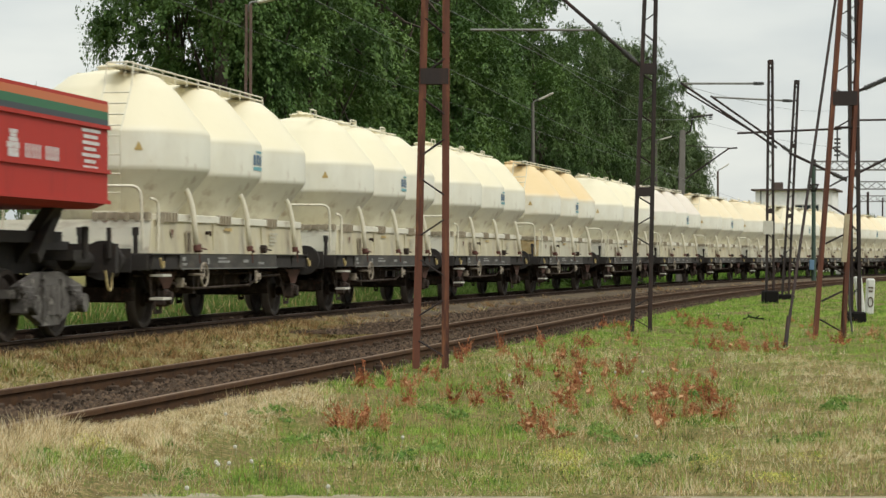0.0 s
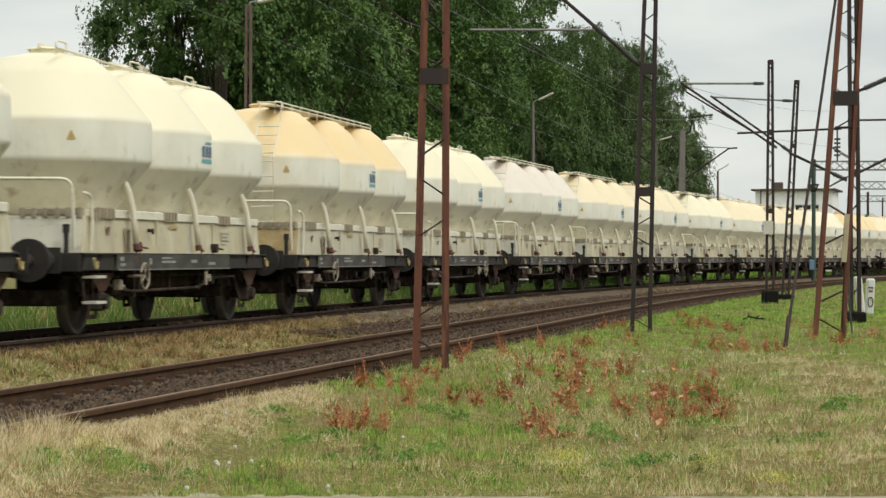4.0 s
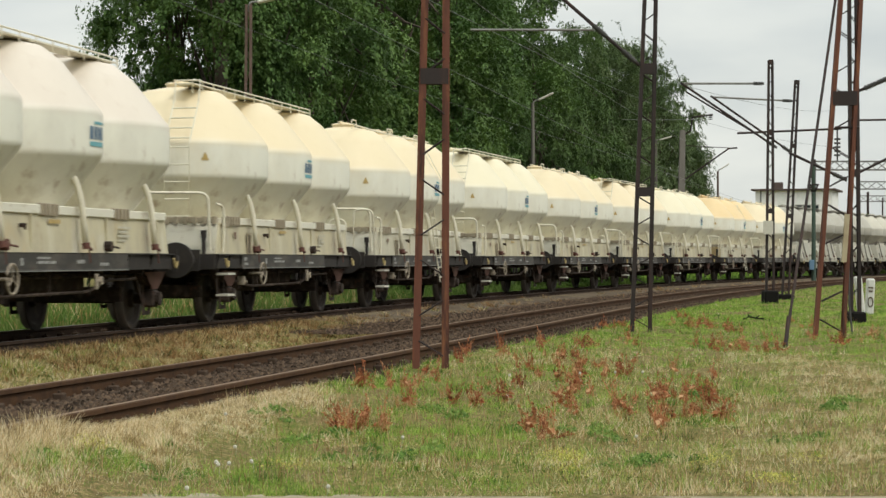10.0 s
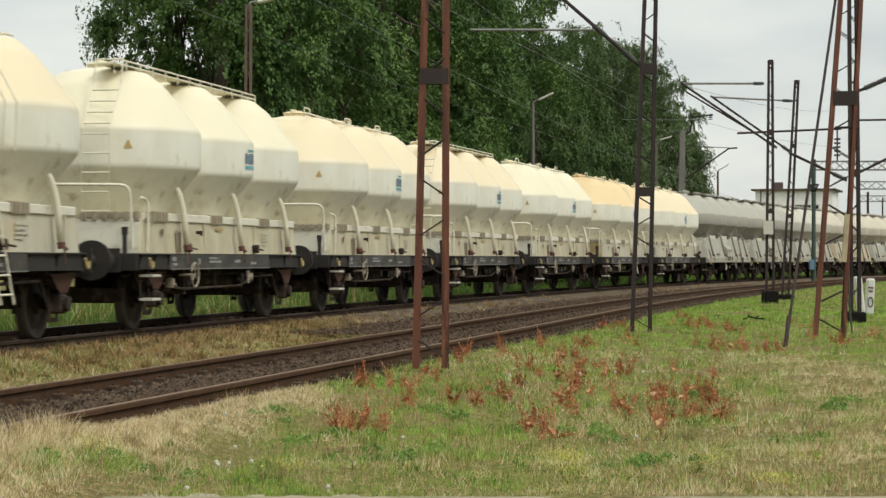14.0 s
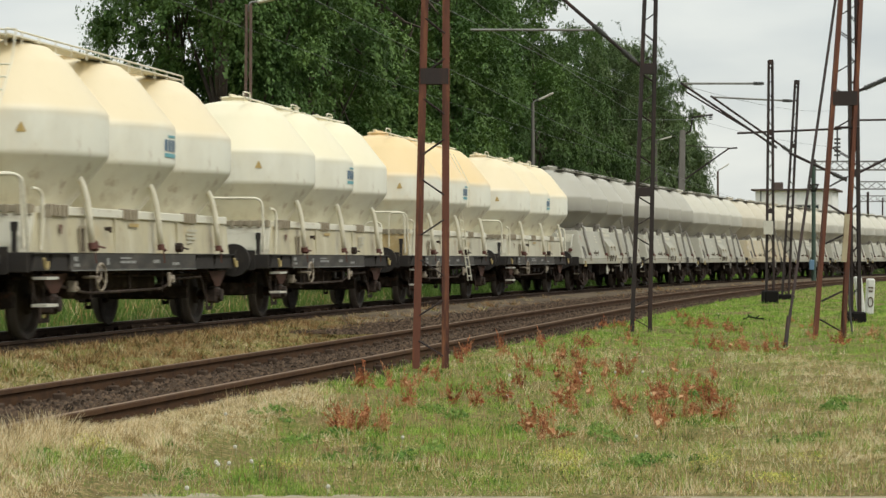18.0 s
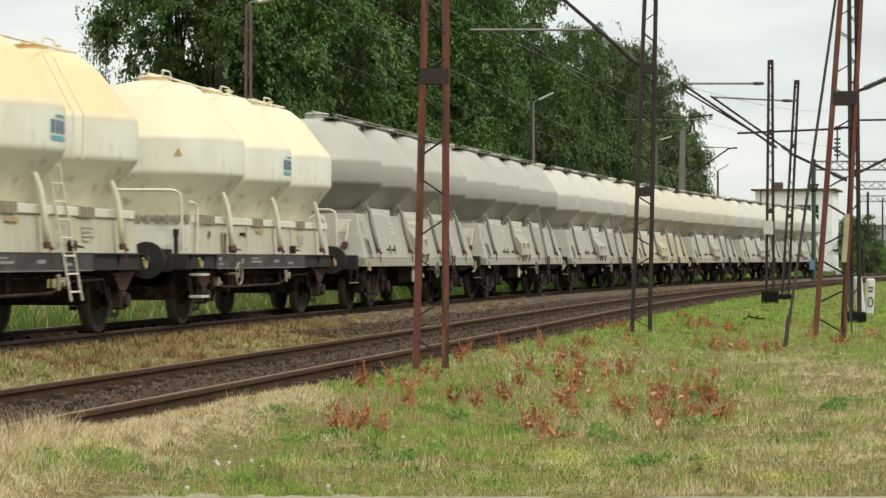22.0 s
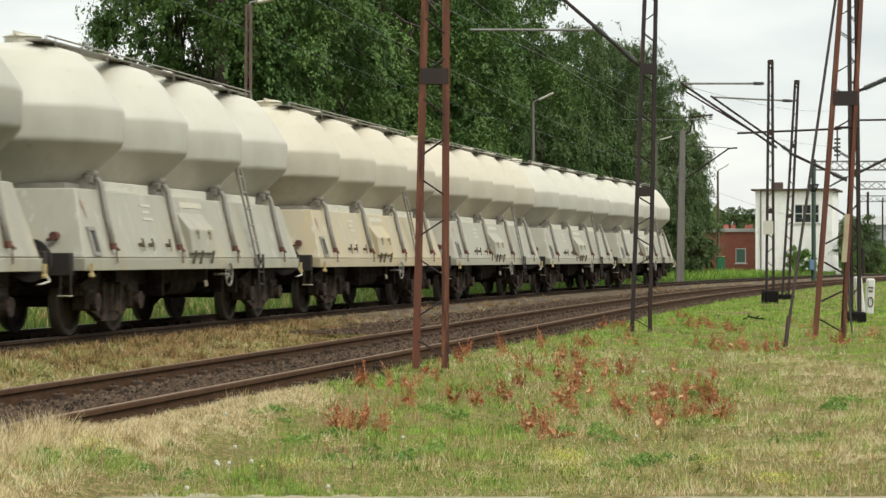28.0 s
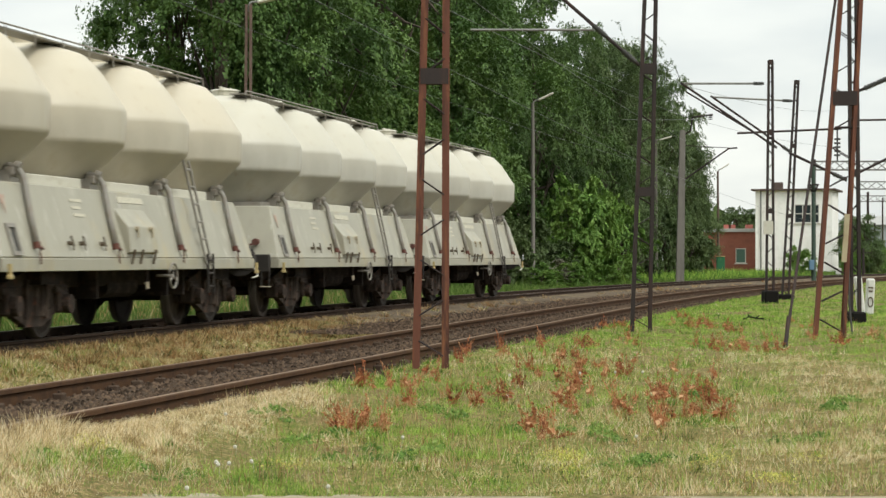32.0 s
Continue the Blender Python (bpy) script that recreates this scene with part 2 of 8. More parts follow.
mat_concrete_dark = material("concrete_sooty", (0.125, 0.112, 0.098), 0.9, spots=(((0.075, 0.068, 0.06), (4, 4, 0.6), 0.45, 0.72, 0.7),), bump=0.25, bump_scale=30)
mat_tar = material("tarred_block", (0.012, 0.011, 0.010), 0.95, spec=0.1)
mat_wire = material("wire_dark", (0.05, 0.05, 0.05), 0.6)
mat_wire_pale = material("wire_pale", (0.09, 0.10, 0.09), 0.6)
mat_galv = material("galvanised_tube", (0.22, 0.22, 0.20), 0.5, 0.3, spots=(((0.12, 0.11, 0.10), 5, 0.45, 0.7, 0.6),))

# ================= mesh helpers =================
CACHE = {}


def mesh_from(name, bm, smooth=False):
    me = bpy.data.meshes.new(name)
    bm.normal_update()
    bm.to_mesh(me)
    bm.free()
    if smooth:
        me.polygons.foreach_set("use_smooth", [True] * len(me.polygons))
    return me


def cached(key, make):
    if key not in CACHE:
        CACHE[key] = make()
    return CACHE[key]


def part(name, data, mat, parent=None, label="", at=None):
    """Links a bmesh or mesh as one object under a thing or a part."""
    me = data if isinstance(data, bpy.types.Mesh) else mesh_from(name, data)
    if len(me.materials) == 0:
        me.materials.append(mat)
    ob = new(name, me)
    ob.material_slots[0].link = 'OBJECT'
    ob.material_slots[0].material = mat
    if parent is not None:
        ob.parent = parent
    if at is not None:
        ob.matrix_basis = at
    if label:
        ob["label"] = label
    return ob


def empty(name, m, label, category, group="", kind=""):
    ob = new(name)
    ob.empty_display_size = 0.2
    ob.matrix_basis = m
    return tagged(ob, label, category, group, kind)


def box(bm, x0, x1, y0, y1, z0, z1, bevel=0.0):
    vs = bmesh.ops.create_cube(bm, size=1.0, matrix=Matrix.Translation(((x0 + x1) / 2, (y0 + y1) / 2, (z0 + z1) / 2))
                               @ Matrix.Diagonal((abs(x1 - x0), abs(y1 - y0), abs(z1 - z0), 1)))['verts']
    if bevel:
        es = list({e for v in vs for e in v.link_edges})
        bmesh.ops.bevel(bm, geom=es, offset=bevel, segments=1, affect='EDGES')
    return vs


def rod(bm, a, b, r, seg=6, r2=None):
    a, b = Vector(a), Vector(b)
    d = b - a
    m = Matrix.Translation((a + b) / 2) @ d.to_track_quat('Z', 'Y').to_matrix().to_4x4()
    return bmesh.ops.create_cone(bm, cap_ends=True, segments=seg, radius1=r, radius2=r if r2 is None else r2, depth=d.length, matrix=m)['verts']


def axes(d):
    """Two directions square to d: the first as near to x as can be (or to z for a bar that runs along x)."""
    ref = Vector((1, 0, 0)) if abs(d.x) < 0.9 else Vector((0, 0, 1))
    ex = (ref - d * ref.dot(d)).normalized()
    return ex, d.cross(ex)


def sweep(bm, section, a, b):
    """A straight bar from a to b with the given closed section in its two cross directions."""
    a, b = Vector(a), Vector(b)
    ex, ey = axes((b - a).normalized())
    lo = [bm.verts.new(a + ex * u_ + ey * v_) for u_, v_ in section]
    hi = [bm.verts.new(b + ex * u_ + ey * v_) for u_, v_ in section]
    n = len(section)
    fs = [bm.faces.new((lo[k], lo[(k + 1) % n], hi[(k + 1) % n], hi[k])) for k in range(n)]
    fs += [bm.faces.new(lo[::-1]), bm.faces.new(hi)]
    bmesh.ops.recalc_face_normals(bm, faces=fs)


def bar(bm, a, b, w, h):
    """A flat or square bar from a to b."""
    sweep(bm, [(-w / 2, -h / 2), (w / 2, -h / 2), (w / 2, h / 2), (-w / 2, h / 2)], a, b)


def pipe(bm, pts, r, seg=8):
    """A bent tube through the points."""
    pts = [Vector(q) for q in pts]
    rings = []
    for i, q in enumerate(pts):
        d = (pts[min(i + 1, len(pts) - 1)] - pts[max(i - 1, 0)]).normalized()
        side = d.cross(Vector((0, 0, 1)))
        if side.length < 1e-3:
            side = d.cross(Vector((1, 0, 0)))
        side.normalize()
        up = side.cross(d)
        rings.append([bm.verts.new(q + r * (math.cos(k * math.tau / seg) * side + math.sin(k * math.tau / seg) * up)) for k in range(seg)])
    for a, b in zip(rings, rings[1:]):
        for k in range(seg):
            bm.faces.new((a[k], a[(k + 1) % seg], b[(k + 1) % seg], b[k]))
    bm.faces.new(rings[0][::-1])
    bm.faces.new(rings[-1])


def rounded(pts, r, n=5):
    """Rounds the inner corners of a chain of points."""
    pts = [Vector(q) for q in pts]
    out = [pts[0]]
    for a, b, c in zip(pts, pts[1:], pts[2:]):
        p, q = b + (a - b).normalized() * r, b + (c - b).normalized() * r
        for i in range(n + 1):
            t = i / n
            out.append((1 - t) ** 2 * p + 2 * t * (1 - t) * b + t * t * q)
    return out + [pts[-1]]


def lathe(bm, profile, seg=40, cx=0.0, cy=0.0):
    rings = []
    for r, z in profile:
        rings.append([bm.verts.new((cx + r * math.cos(k * math.tau / seg), cy + r * math.sin(k * math.tau / seg), z)) for k in range(seg)])
    for a, b in zip(rings, rings[1:]):
        for k in range(seg):
            bm.faces.new((a[k], a[(k + 1) % seg], b[(k + 1) % seg], b[k]))
    bm.faces.new(rings[0][::-1])
    bm.faces.new(rings[-1])


def prism(bm, section, x0, x1):
    """Extrudes a section of (y, z) points from x0 to x1."""
    a = [bm.verts.new((x0, y, z)) for y, z in section]
    b = [bm.verts.new((x1, y, z)) for y, z in section]
    n = len(section)
    for k in range(n):
        bm.faces.new((a[k], a[(k + 1) % n], b[(k + 1) % n], b[k]))
    bm.faces.new(a[::-1])
    bm.faces.new(b)


def quads_mesh(name, corners):
    """A mesh of loose quads from an array (n, 4, 3)."""
    n = len(corners)
    me = bpy.data.meshes.new(name)
    me.vertices.add(4 * n)
    me.vertices.foreach_set("co", np.ascontiguousarray(corners, dtype=np.float32).ravel())
    me.loops.add(4 * n)
    me.loops.foreach_set("vertex_index", np.arange(4 * n, dtype=np.int32))
    me.polygons.add(n)
    me.polygons.foreach_set("loop_start", np.arange(0, 4 * n, 4, dtype=np.int32))
    me.update(calc_edges=True)
    me.validate()
    return me


# ================= the line: an arc that the train follows =================
ARC_R = 587.8
ARC_T0 = 0.201643
ARC_X0, ARC_Y0 = -3.1938, 43.3938
ARC_C = (ARC_X0 + ARC_R * math.cos(ARC_T0), ARC_Y0 - ARC_R * math.sin(ARC_T0))


def on_line(s, lat=0.0):
    """The place s metres along the far track's middle, lat metres towards the camera's side; and the heading."""
    th = ARC_T0 + s / ARC_R
    r = ARC_R - lat
    return ARC_C[0] - r * math.cos(th), ARC_C[1] + r * math.sin(th), th


def lat_of(x, y):
    return ARC_R - np.hypot(x - ARC_C[0], y - ARC_C[1])


def s_of(x, y):
    return (np.arctan2(y - ARC_C[1], ARC_C[0] - x) - ARC_T0) * ARC_R


def near_offset(s):
    return 5.62 - 0.0009 * min(max(s + 2, -34), 0) ** 2


def travelled(t):
    return 6.34743 * t + 0.02456877 * t * t / 2


def line_pose(s):
    x, y, th = on_line(s)
    return pose(x, y, 0, 0, 0, 90 - math.degrees(th))


# ================= ground =================
def step(x, a, b):
    t = np.clip((x - a) / (b - a), 0, 1)
    return t * t * (3 - 2 * t)


def ground_z(x, y):
    """Height of the ground sheet: low between and beside the tracks, a grassy bank on the camera's side."""
    x, y = np.asarray(x, dtype=float), np.asarray(y, dtype=float)
    lat = lat_of(x, y)
    d = np.hypot(x, y)
    z = -0.30 + 0.0 * lat
    # turf lies close under the near rail of the main line
    z = z + 0.20 * step(lat, 0.70, 1.15) * (1 - step(lat, 1.5, 3.9))
    s = s_of(x, y)
    rel = lat - (5.62 - 0.0009 * np.minimum(np.maximum(s + 2, -34), 0) ** 2)
    bank = -0.09 - 0.07 * step(-y, -26, -16) - 0.09 * step(-y, -22, -11.8) * step(rel, 1.35, 2.2)
    lip = 1.12 + 0.49 * step(s, -20, -2)
    z = z + (bank + 0.30) * step(rel - lip, -0.38, 0.06)
    litter = -0.085 - 0.22 * (1 - step(rel, 0.86, 1.08)) - 0.25 * step(rel, 1.5, 2.4) - 0.2 * step(y, 19, 26)
    z = np.where(rel > 0.7, np.maximum(z, litter), z)
    z = z + 0.12 * step(-lat, 3.0, 5.0)
    bumps = 0.02 * np.sin(1.7 * x + 0.6 * y) + 0.018 * np.sin(2.9 * y - 1.1 * x + 1.0) + 0.012 * np.sin(5.3 * x + 4.1 * y)
    return z + bumps * (step(rel, 1.6, 3.0) + step(-lat, 3, 5)) * (1 - step(d, 60, 120))


def axis(fine0, fine1, stepsize, far):
    mid = np.arange(fine0, fine1, stepsize)
    grow = fine1 + np.cumsum(stepsize * 1.22 ** np.arange(1, 60))
    back = fine0 - np.cumsum(stepsize * 1.22 ** np.arange(1, 60))
    return np.concatenate([back[back > -far][::-1], mid, grow[grow < far]])


def make_ground():
    xs, ys = axis(-14, 20, 0.4, 2600), axis(2, 90, 0.45, 2600)
    gx, gy = np.meshgrid(xs, ys)
    gz = ground_z(gx, gy)
    nx, ny = len(xs), len(ys)
    me = bpy.data.meshes.new("ground")
    i = np.arange(nx * ny).reshape(ny, nx)
    faces = np.stack([i[:-1, :-1], i[:-1, 1:], i[1:, 1:], i[1:, :-1]], -1).reshape(-1, 4)
    me.from_pydata(np.stack([gx, gy, gz], -1).reshape(-1, 3).tolist(), [], faces.tolist())
    me.polygons.foreach_set("use_smooth", [True] * len(me.polygons))
    me.materials.append(mat_soil)
    return tagged(new("ground", me), "grassy ground sheet beside the railway", "ground", kind="structure")


make_ground()
mat_shoulder = material("shoulder_gravel", (0.135, 0.105, 0.074), 0.95, spots=(((0.19, 0.15, 0.10), 6, 0.5, 0.70, 0.8), ((0.06, 0.045, 0.03), 1.2, 0.48, 0.70, 0.8), ((0.24, 0.19, 0.10), 0.5, 0.56, 0.70, 0.6)), bump=1.0, bump_scale=45, space='World', spec=0.05)


def strip(name, s0, s1, ds, section, mat, offset=lambda s: 0.0):
    """A section of (lat, z) swept along the line."""
    bm = bmesh.new()
    rows = []
    s = s0
    while s <= s1 + 1e-6:
        row = []
        for lat, z in section:
            x, y, _ = on_line(s, lat + offset(s))
            row.append(bm.verts.new((x, y, z)))
        rows.append(row)
        s += ds
    n = len(section)
    for a, b in zip(rows, rows[1:]):
        for k in range(n - 1):
            bm.faces.new((a[k], b[k], b[k + 1], a[k + 1]))
    return mesh_from(name, bm)


S_START, S_END = -250.0, 330.0
RAIL = [(-0.062, -0.172), (-0.062, -0.158), (-0.010, -0.140), (-0.009, -0.050), (-0.034, -0.036), (-0.034, -0.006), (-0.026, 0.0),
        (0.026, 0.0), (0.034, -0.006), (0.034, -0.036), (0.009, -0.050), (0.010, -0.140), (0.062, -0.158), (0.062, -0.172)]
HEAD = [(-0.024, 0.003), (0.024, 0.003)]


def bed_section(half, top, foot):
    return [(-half - 0.55, foot), (-half, top), (-0.5, top + 0.012), (0.5, top + 0.008), (half, top), (half + 0.55, foot)]


def make_track(name, label, offset, s0, s1, top_mat, level, side_mat):
    bed = tagged(part(name + "_bed", strip("bed", s0, s1, 1.0, bed_section(1.45, level, -0.36), mat_ballast, offset), mat_ballast),
                 "dark stained gravel ballast bed under the rails", "ballast bed", kind="structure")
    track = empty(name, pose(0, 0, 0), label, "railway track", kind="structure")
    for side in (-0.7525, 0.7525):
        rail = part("rail", strip("rail", s0, s1, 2.0, RAIL, side_mat, lambda s, e=side: offset(s) + e), side_mat, track)
        part("rail_head", strip("rail_head", s0, s1, 2.0, HEAD, top_mat, lambda s, e=side: offset(s) + e), top_mat, rail)
    return track, bed


def zero(s):
    return 0.0


mat_rail_dark = material("rail_main_side", (0.050, 0.032, 0.022), 0.85, spots=(((0.03, 0.022, 0.018), 6, 0.45, 0.7, 0.7),), bump=0.2, bump_scale=50, space='World', spec=0.1)
mat_rail_bright = material("rail_head_bright", (0.20, 0.17, 0.15), 0.45, 0.5, space='World')
track_far, bed_far = make_track("track_main", "railway track on wooden sleepers that the train runs on", zero, S_START, S_END, mat_rail_bright, -0.185, mat_rail_dark)
track_near, bed_near = make_track("track_siding", "rusty railway siding track with wooden sleepers in dark gravel", near_offset, -60, 200, mat_rail_top, -0.148, mat_rail_side)


def make_sleepers():
    def block():
        bm = bmesh.new()
        box(bm, -0.12, 0.12, -1.3, 1.3, -0.30, -0.165, 0.012)
        for e in (-0.7525, 0.7525):
            box(bm, -0.08, 0.08, e - 0.17, e + 0.17, -0.168, -0.150)
            for q in (-0.11, 0.11):
                box(bm, -0.055, 0.055, e + q - 0.045, e + q + 0.045, -0.16, -0.088, 0.01)
                rod(bm, (0.0, e + q, -0.09), (0.0, e + q, -0.068), 0.016, 6)
        return mesh_from("sleeper", bm)
    me = cached("sleeper", block)
    for track, offset, s0, s1 in ((track_near, near_offset, -32, 60), (track_far, zero, -28, 75)):
        s = s0
        while s < s1:
            x, y, th = on_line(s, offset(s))
            part("sleeper", me, mat_sleeper, track, at=pose(x, y, random.uniform(-0.012, 0.008), 0, 0, 90 - math.degrees(th) + random.uniform(-1.5, 1.5)))
            s += 0.65


make_sleepers()


def scatter_stones(name, label, offset, s0, s1, count, half, size, z, drop):
    """Loose gravel: many small uneven five-sided lumps in one mesh."""
    rng = np.random.default_rng(5)
    s = s0 + (s1 - s0) * rng.random(count) ** 1.5
    lat = rng.uniform(-half, half, count)
    off = np.array([offset(v) for v in s])
    th = ARC_T0 + s / ARC_R
    r = ARC_R - lat - off
    x, y = ARC_C[0] - r * np.cos(th), ARC_C[1] + r * np.sin(th)
    zz = z - drop * np.clip(np.abs(lat) - 1.4, 0, 1)
    sz = size * rng.uniform(0.5, 1.3, count)
    base = np.array([(-1, -0.6, -0.5), (0.9, -0.8, -0.5), (1.0, 0.7, -0.5), (-0.7, 0.9, -0.5), (-0.35, -0.3, 0.6), (0.4, 0.1, 0.75)])
    jit = base[None] * rng.uniform(0.65, 1.35, (count, 6, 3))
    a = rng.random(count) * math.tau
    c, sn = np.cos(a)[:, None], np.sin(a)[:, None]
    v = np.stack([jit[..., 0] * c - jit[..., 1] * sn, jit[..., 0] * sn + jit[..., 1] * c, jit[..., 2]], -1) * sz[:, None, None]
    v += np.stack([x, y, zz], -1)[:, None, :]
    tri = np.array([(0, 1, 5), (0, 5, 4), (1, 2, 5), (2, 3, 5), (3, 4, 5), (3, 0, 4)])
    faces = (tri[None] + 6 * np.arange(count)[:, None, None]).reshape(-1, 3)
    me = bpy.data.meshes.new(name)
    n = len(faces)
    me.vertices.add(6 * count)
    me.vertices.foreach_set("co", v.astype(np.float32).ravel())
    me.loops.add(3 * n)
    me.loops.foreach_set("vertex_index", faces.astype(np.int32).ravel())
    me.polygons.add(n)
    me.polygons.foreach_set("loop_start", np.arange(0, 3 * n, 3, dtype=np.int32))
    me.update(calc_edges=True)
    me.materials.append(mat_stone)
    return tagged(new(name, me), label, "gravel", kind="stuff")


scatter_stones("gravel", "brown-grey loose ballast stones along the siding", near_offset, -30, 45, 40000, 1.62, 0.027, -0.140, 0.20)
tagged(part("ballast_shoulder", strip("shoulder", -3, 150, 1.0, [(0.8, -0.175), (1.2, -0.075), (2.2, -0.13), (3.3, -0.20), (4.3, -0.235)], mat_ballast), mat_shoulder),
       "brown gravelly ground between the two tracks", "gravel", kind="structure")
scatter_stones("gravel", "loose brown gravel between the two tracks", lambda s: 2.6, -8, 60, 16000, 1.5, 0.03, -0.15, 0.0)
scatter_stones("gravel", "brown-grey loose ballast stones along the main track", zero, -24, 60, 16000, 1.9, 0.030, -0.175, 0.20)


# ================= the train =================
WHEEL_R = 0.46
WAGONS = []      # (thing, place in the train, wheelsets)


def smooth_profile(pts, n=4):
    out = [pts[0]]
    for a, b, c in zip(pts, pts[1:], pts[2:]):
        a, b, c = Vector((*a, 0)), Vector((*b, 0)), Vector((*c, 0))
        r = min(0.055, (a - b).length * 0.4, (c - b).length * 0.4)
        p, q = b + (a - b).normalized() * r, b + (c - b).normalized() * r
        for i in range(n + 1):
            t = i / n
            w = (1 - t) ** 2 * p + 2 * t * (1 - t) * b + t * t * q
            out.append((w.x, w.y))
    return out + [pts[-1]]


SILO_CREAM = [(0.70, 1.60), (0.86, 1.62), (1.48, 2.40), (1.48, 2.97), (0.95, 3.64), (0.68, 3.86), (0.30, 3.94), (0.02, 3.95)]
SILO_GREY = [(0.70, 1.80), (0.74, 1.98), (1.38, 2.62), (1.39, 3.09), (1.04, 3.62), (0.80, 3.86), (0.36, 3.99), (0.02, 4.00)]


def silo_mesh(key, profile):
    def make():
        bm = bmesh.new()
        lathe(bm, smooth_profile(profile), 44)
        return mesh_from("silo", bm, smooth=True)
    return cached(key, make)


def hatch_mesh():
    def make():
        bm = bmesh.new()
        rod(bm, (0, 0, 4.0), (0, 0, 4.09), 0.25, 14)
        rod(bm, (0, 0, 4.09), (0, 0, 4.12), 0.28, 14, 0.22)
        bar(bm, (-0.32, 0, 4.13), (0.32, 0, 4.13), 0.05, 0.03)
        rod(bm, (0.32, 0, 4.02), (0.32, 0, 4.17), 0.03)
        return mesh_from("hatch", bm)
    return cached("hatch", make)


def wheelset(parent, x):
    """An axle with two disc wheels; it turns under the wagon."""
    def axle():
        bm = bmesh.new()
        rod(bm, (0, -1.02, 0), (0, 1.02, 0), 0.075, 10)
        return mesh_from("wheelset", bm)

    def wheel():
        bm = bmesh.new()
        prof = [(0.09, 0.09), (0.12, 0.09), (0.14, 0.03), (0.34, -0.01), (0.39, 0.055), (0.448, 0.06), (0.46, 0.02), (0.466, -0.05), (0.49, -0.062), (0.485, -0.078), (0.40, -0.075), (0.35, -0.035), (0.14, 0.0), (0.12, -0.08), (0.09, -0.08)]
        lathe(bm, prof, 36)
        for f_ in bm.faces:
            c_ = f_.calc_center_median()
            if math.hypot(c_.x, c_.y) > 0.435 and c_.z > -0.055:
                f_.material_index = 1
        bmesh.ops.rotate(bm, verts=bm.verts, cent=(0, 0, 0), matrix=Matrix.Rotation(radians(90), 3, 'X'))
        me = mesh_from("wheel", bm)
        me.materials.append(mat_wheel)
        me.materials.append(mat_tread)
        return me
    ws = part("wheelset", cached("axle", axle), mat_gear, parent, at=pose(x, 0, WHEEL_R))
    for y, turn in ((-0.75, 0), (0.75, 180)):
        part("wheel", cached("wheel", wheel), mat_wheel, ws, at=pose(0, y, 0, 0, 0, turn))
    return ws


def buffers(thing, xe, xh):
    """Buffers, draw hook, hose and end beam at both ends."""
    def buf():
        bm = bmesh.new()
        rod(bm, (-0.92, 0, 0), (0.30, 0, 0), 0.13, 14)
        rod(bm, (0.28, 0, 0), (0.58, 0, 0), 0.085, 12)
        rod(bm, (0.56, 0, 0), (0.61, 0, 0), 0.28, 22, 0.265)
        box(bm, 0.0, 0.03, -0.2, 0.2, -0.17, 0.17)
        return mesh_from("buffer", bm)

    def hook():
        bm = bmesh.new()
        box(bm, 0, 0.32, -0.035, 0.035, -0.05, 0.05, 0.01)
        pipe(bm, rounded([(0.30, 0, -0.02), (0.42, 0, -0.05), (0.40, 0, -0.42), (0.30, 0, -0.52)], 0.06), 0.03)
        return mesh_from("draw_hook", bm)

    def hose():
        bm = bmesh.new()
        pipe(bm, rounded([(0.0, 0, 0.0), (0.16, 0, -0.06), (0.24, 0, -0.42), (0.50, 0, -0.46)], 0.12), 0.025)
        return mesh_from("brake_hose", bm)
    for sgn, turn in ((-1, 180), (1, 0)):
        for y in (-0.875, 0.875):
            part("buffer", cached("buffer", buf), mat_frame, thing, at=pose(sgn * xh, y, 1.02, 0, 0, turn))
        part("draw_hook", cached("hook", hook), mat_frame, thing, at=pose(sgn * xh, 0, 1.02, 0, 0, turn))
        part("brake_hose", cached("hose", hose), mat_frame, thing, at=pose(sgn * xh, -0.35 * sgn, 0.9, 0, 0, turn))


def handwheel(thing, x, y, z, mat=None):
    def make():
        bm = bmesh.new()
        pts = [(0.18 * math.cos(a), 0, 0.18 * math.sin(a)) for a in np.linspace(0, math.tau, 21)]
        pipe(bm, pts, 0.016, 6)
        for a in (90, 210, 330):
            rod(bm, (0, 0, 0), (0.17 * math.cos(radians(a)), 0, 0.17 * math.sin(radians(a))), 0.010)
        rod(bm, (0, 0, 0), (0, 0.25, 0), 0.02)
        return mesh_from("handwheel", bm)
    part("handwheel", cached("handwheel", make), mat or mat_fitting, thing, "dull tan brake handwheel", at=pose(x, y, z))


def ladder(bm, bottom, top, width, rungs, r=0.014, mid=None):
    """Two rails and rungs; width runs along x."""
    pts = [bottom] + ([mid] if mid else []) + [top]
    for dx in (-width / 2, width / 2):
        pipe(bm, [(q[0] + dx, q[1], q[2]) for q in pts], r, 6)
    for i in range(rungs):
        t = (i + 0.5) / rungs * (len(pts) - 1)
        k = min(int(t), len(pts) - 2)
        q = Vector(pts[k]).lerp(Vector(pts[k + 1]), t - k)
        rod(bm, (q.x - width / 2, q.y, q.z), (q.x + width / 2, q.y, q.z), r * 0.9)


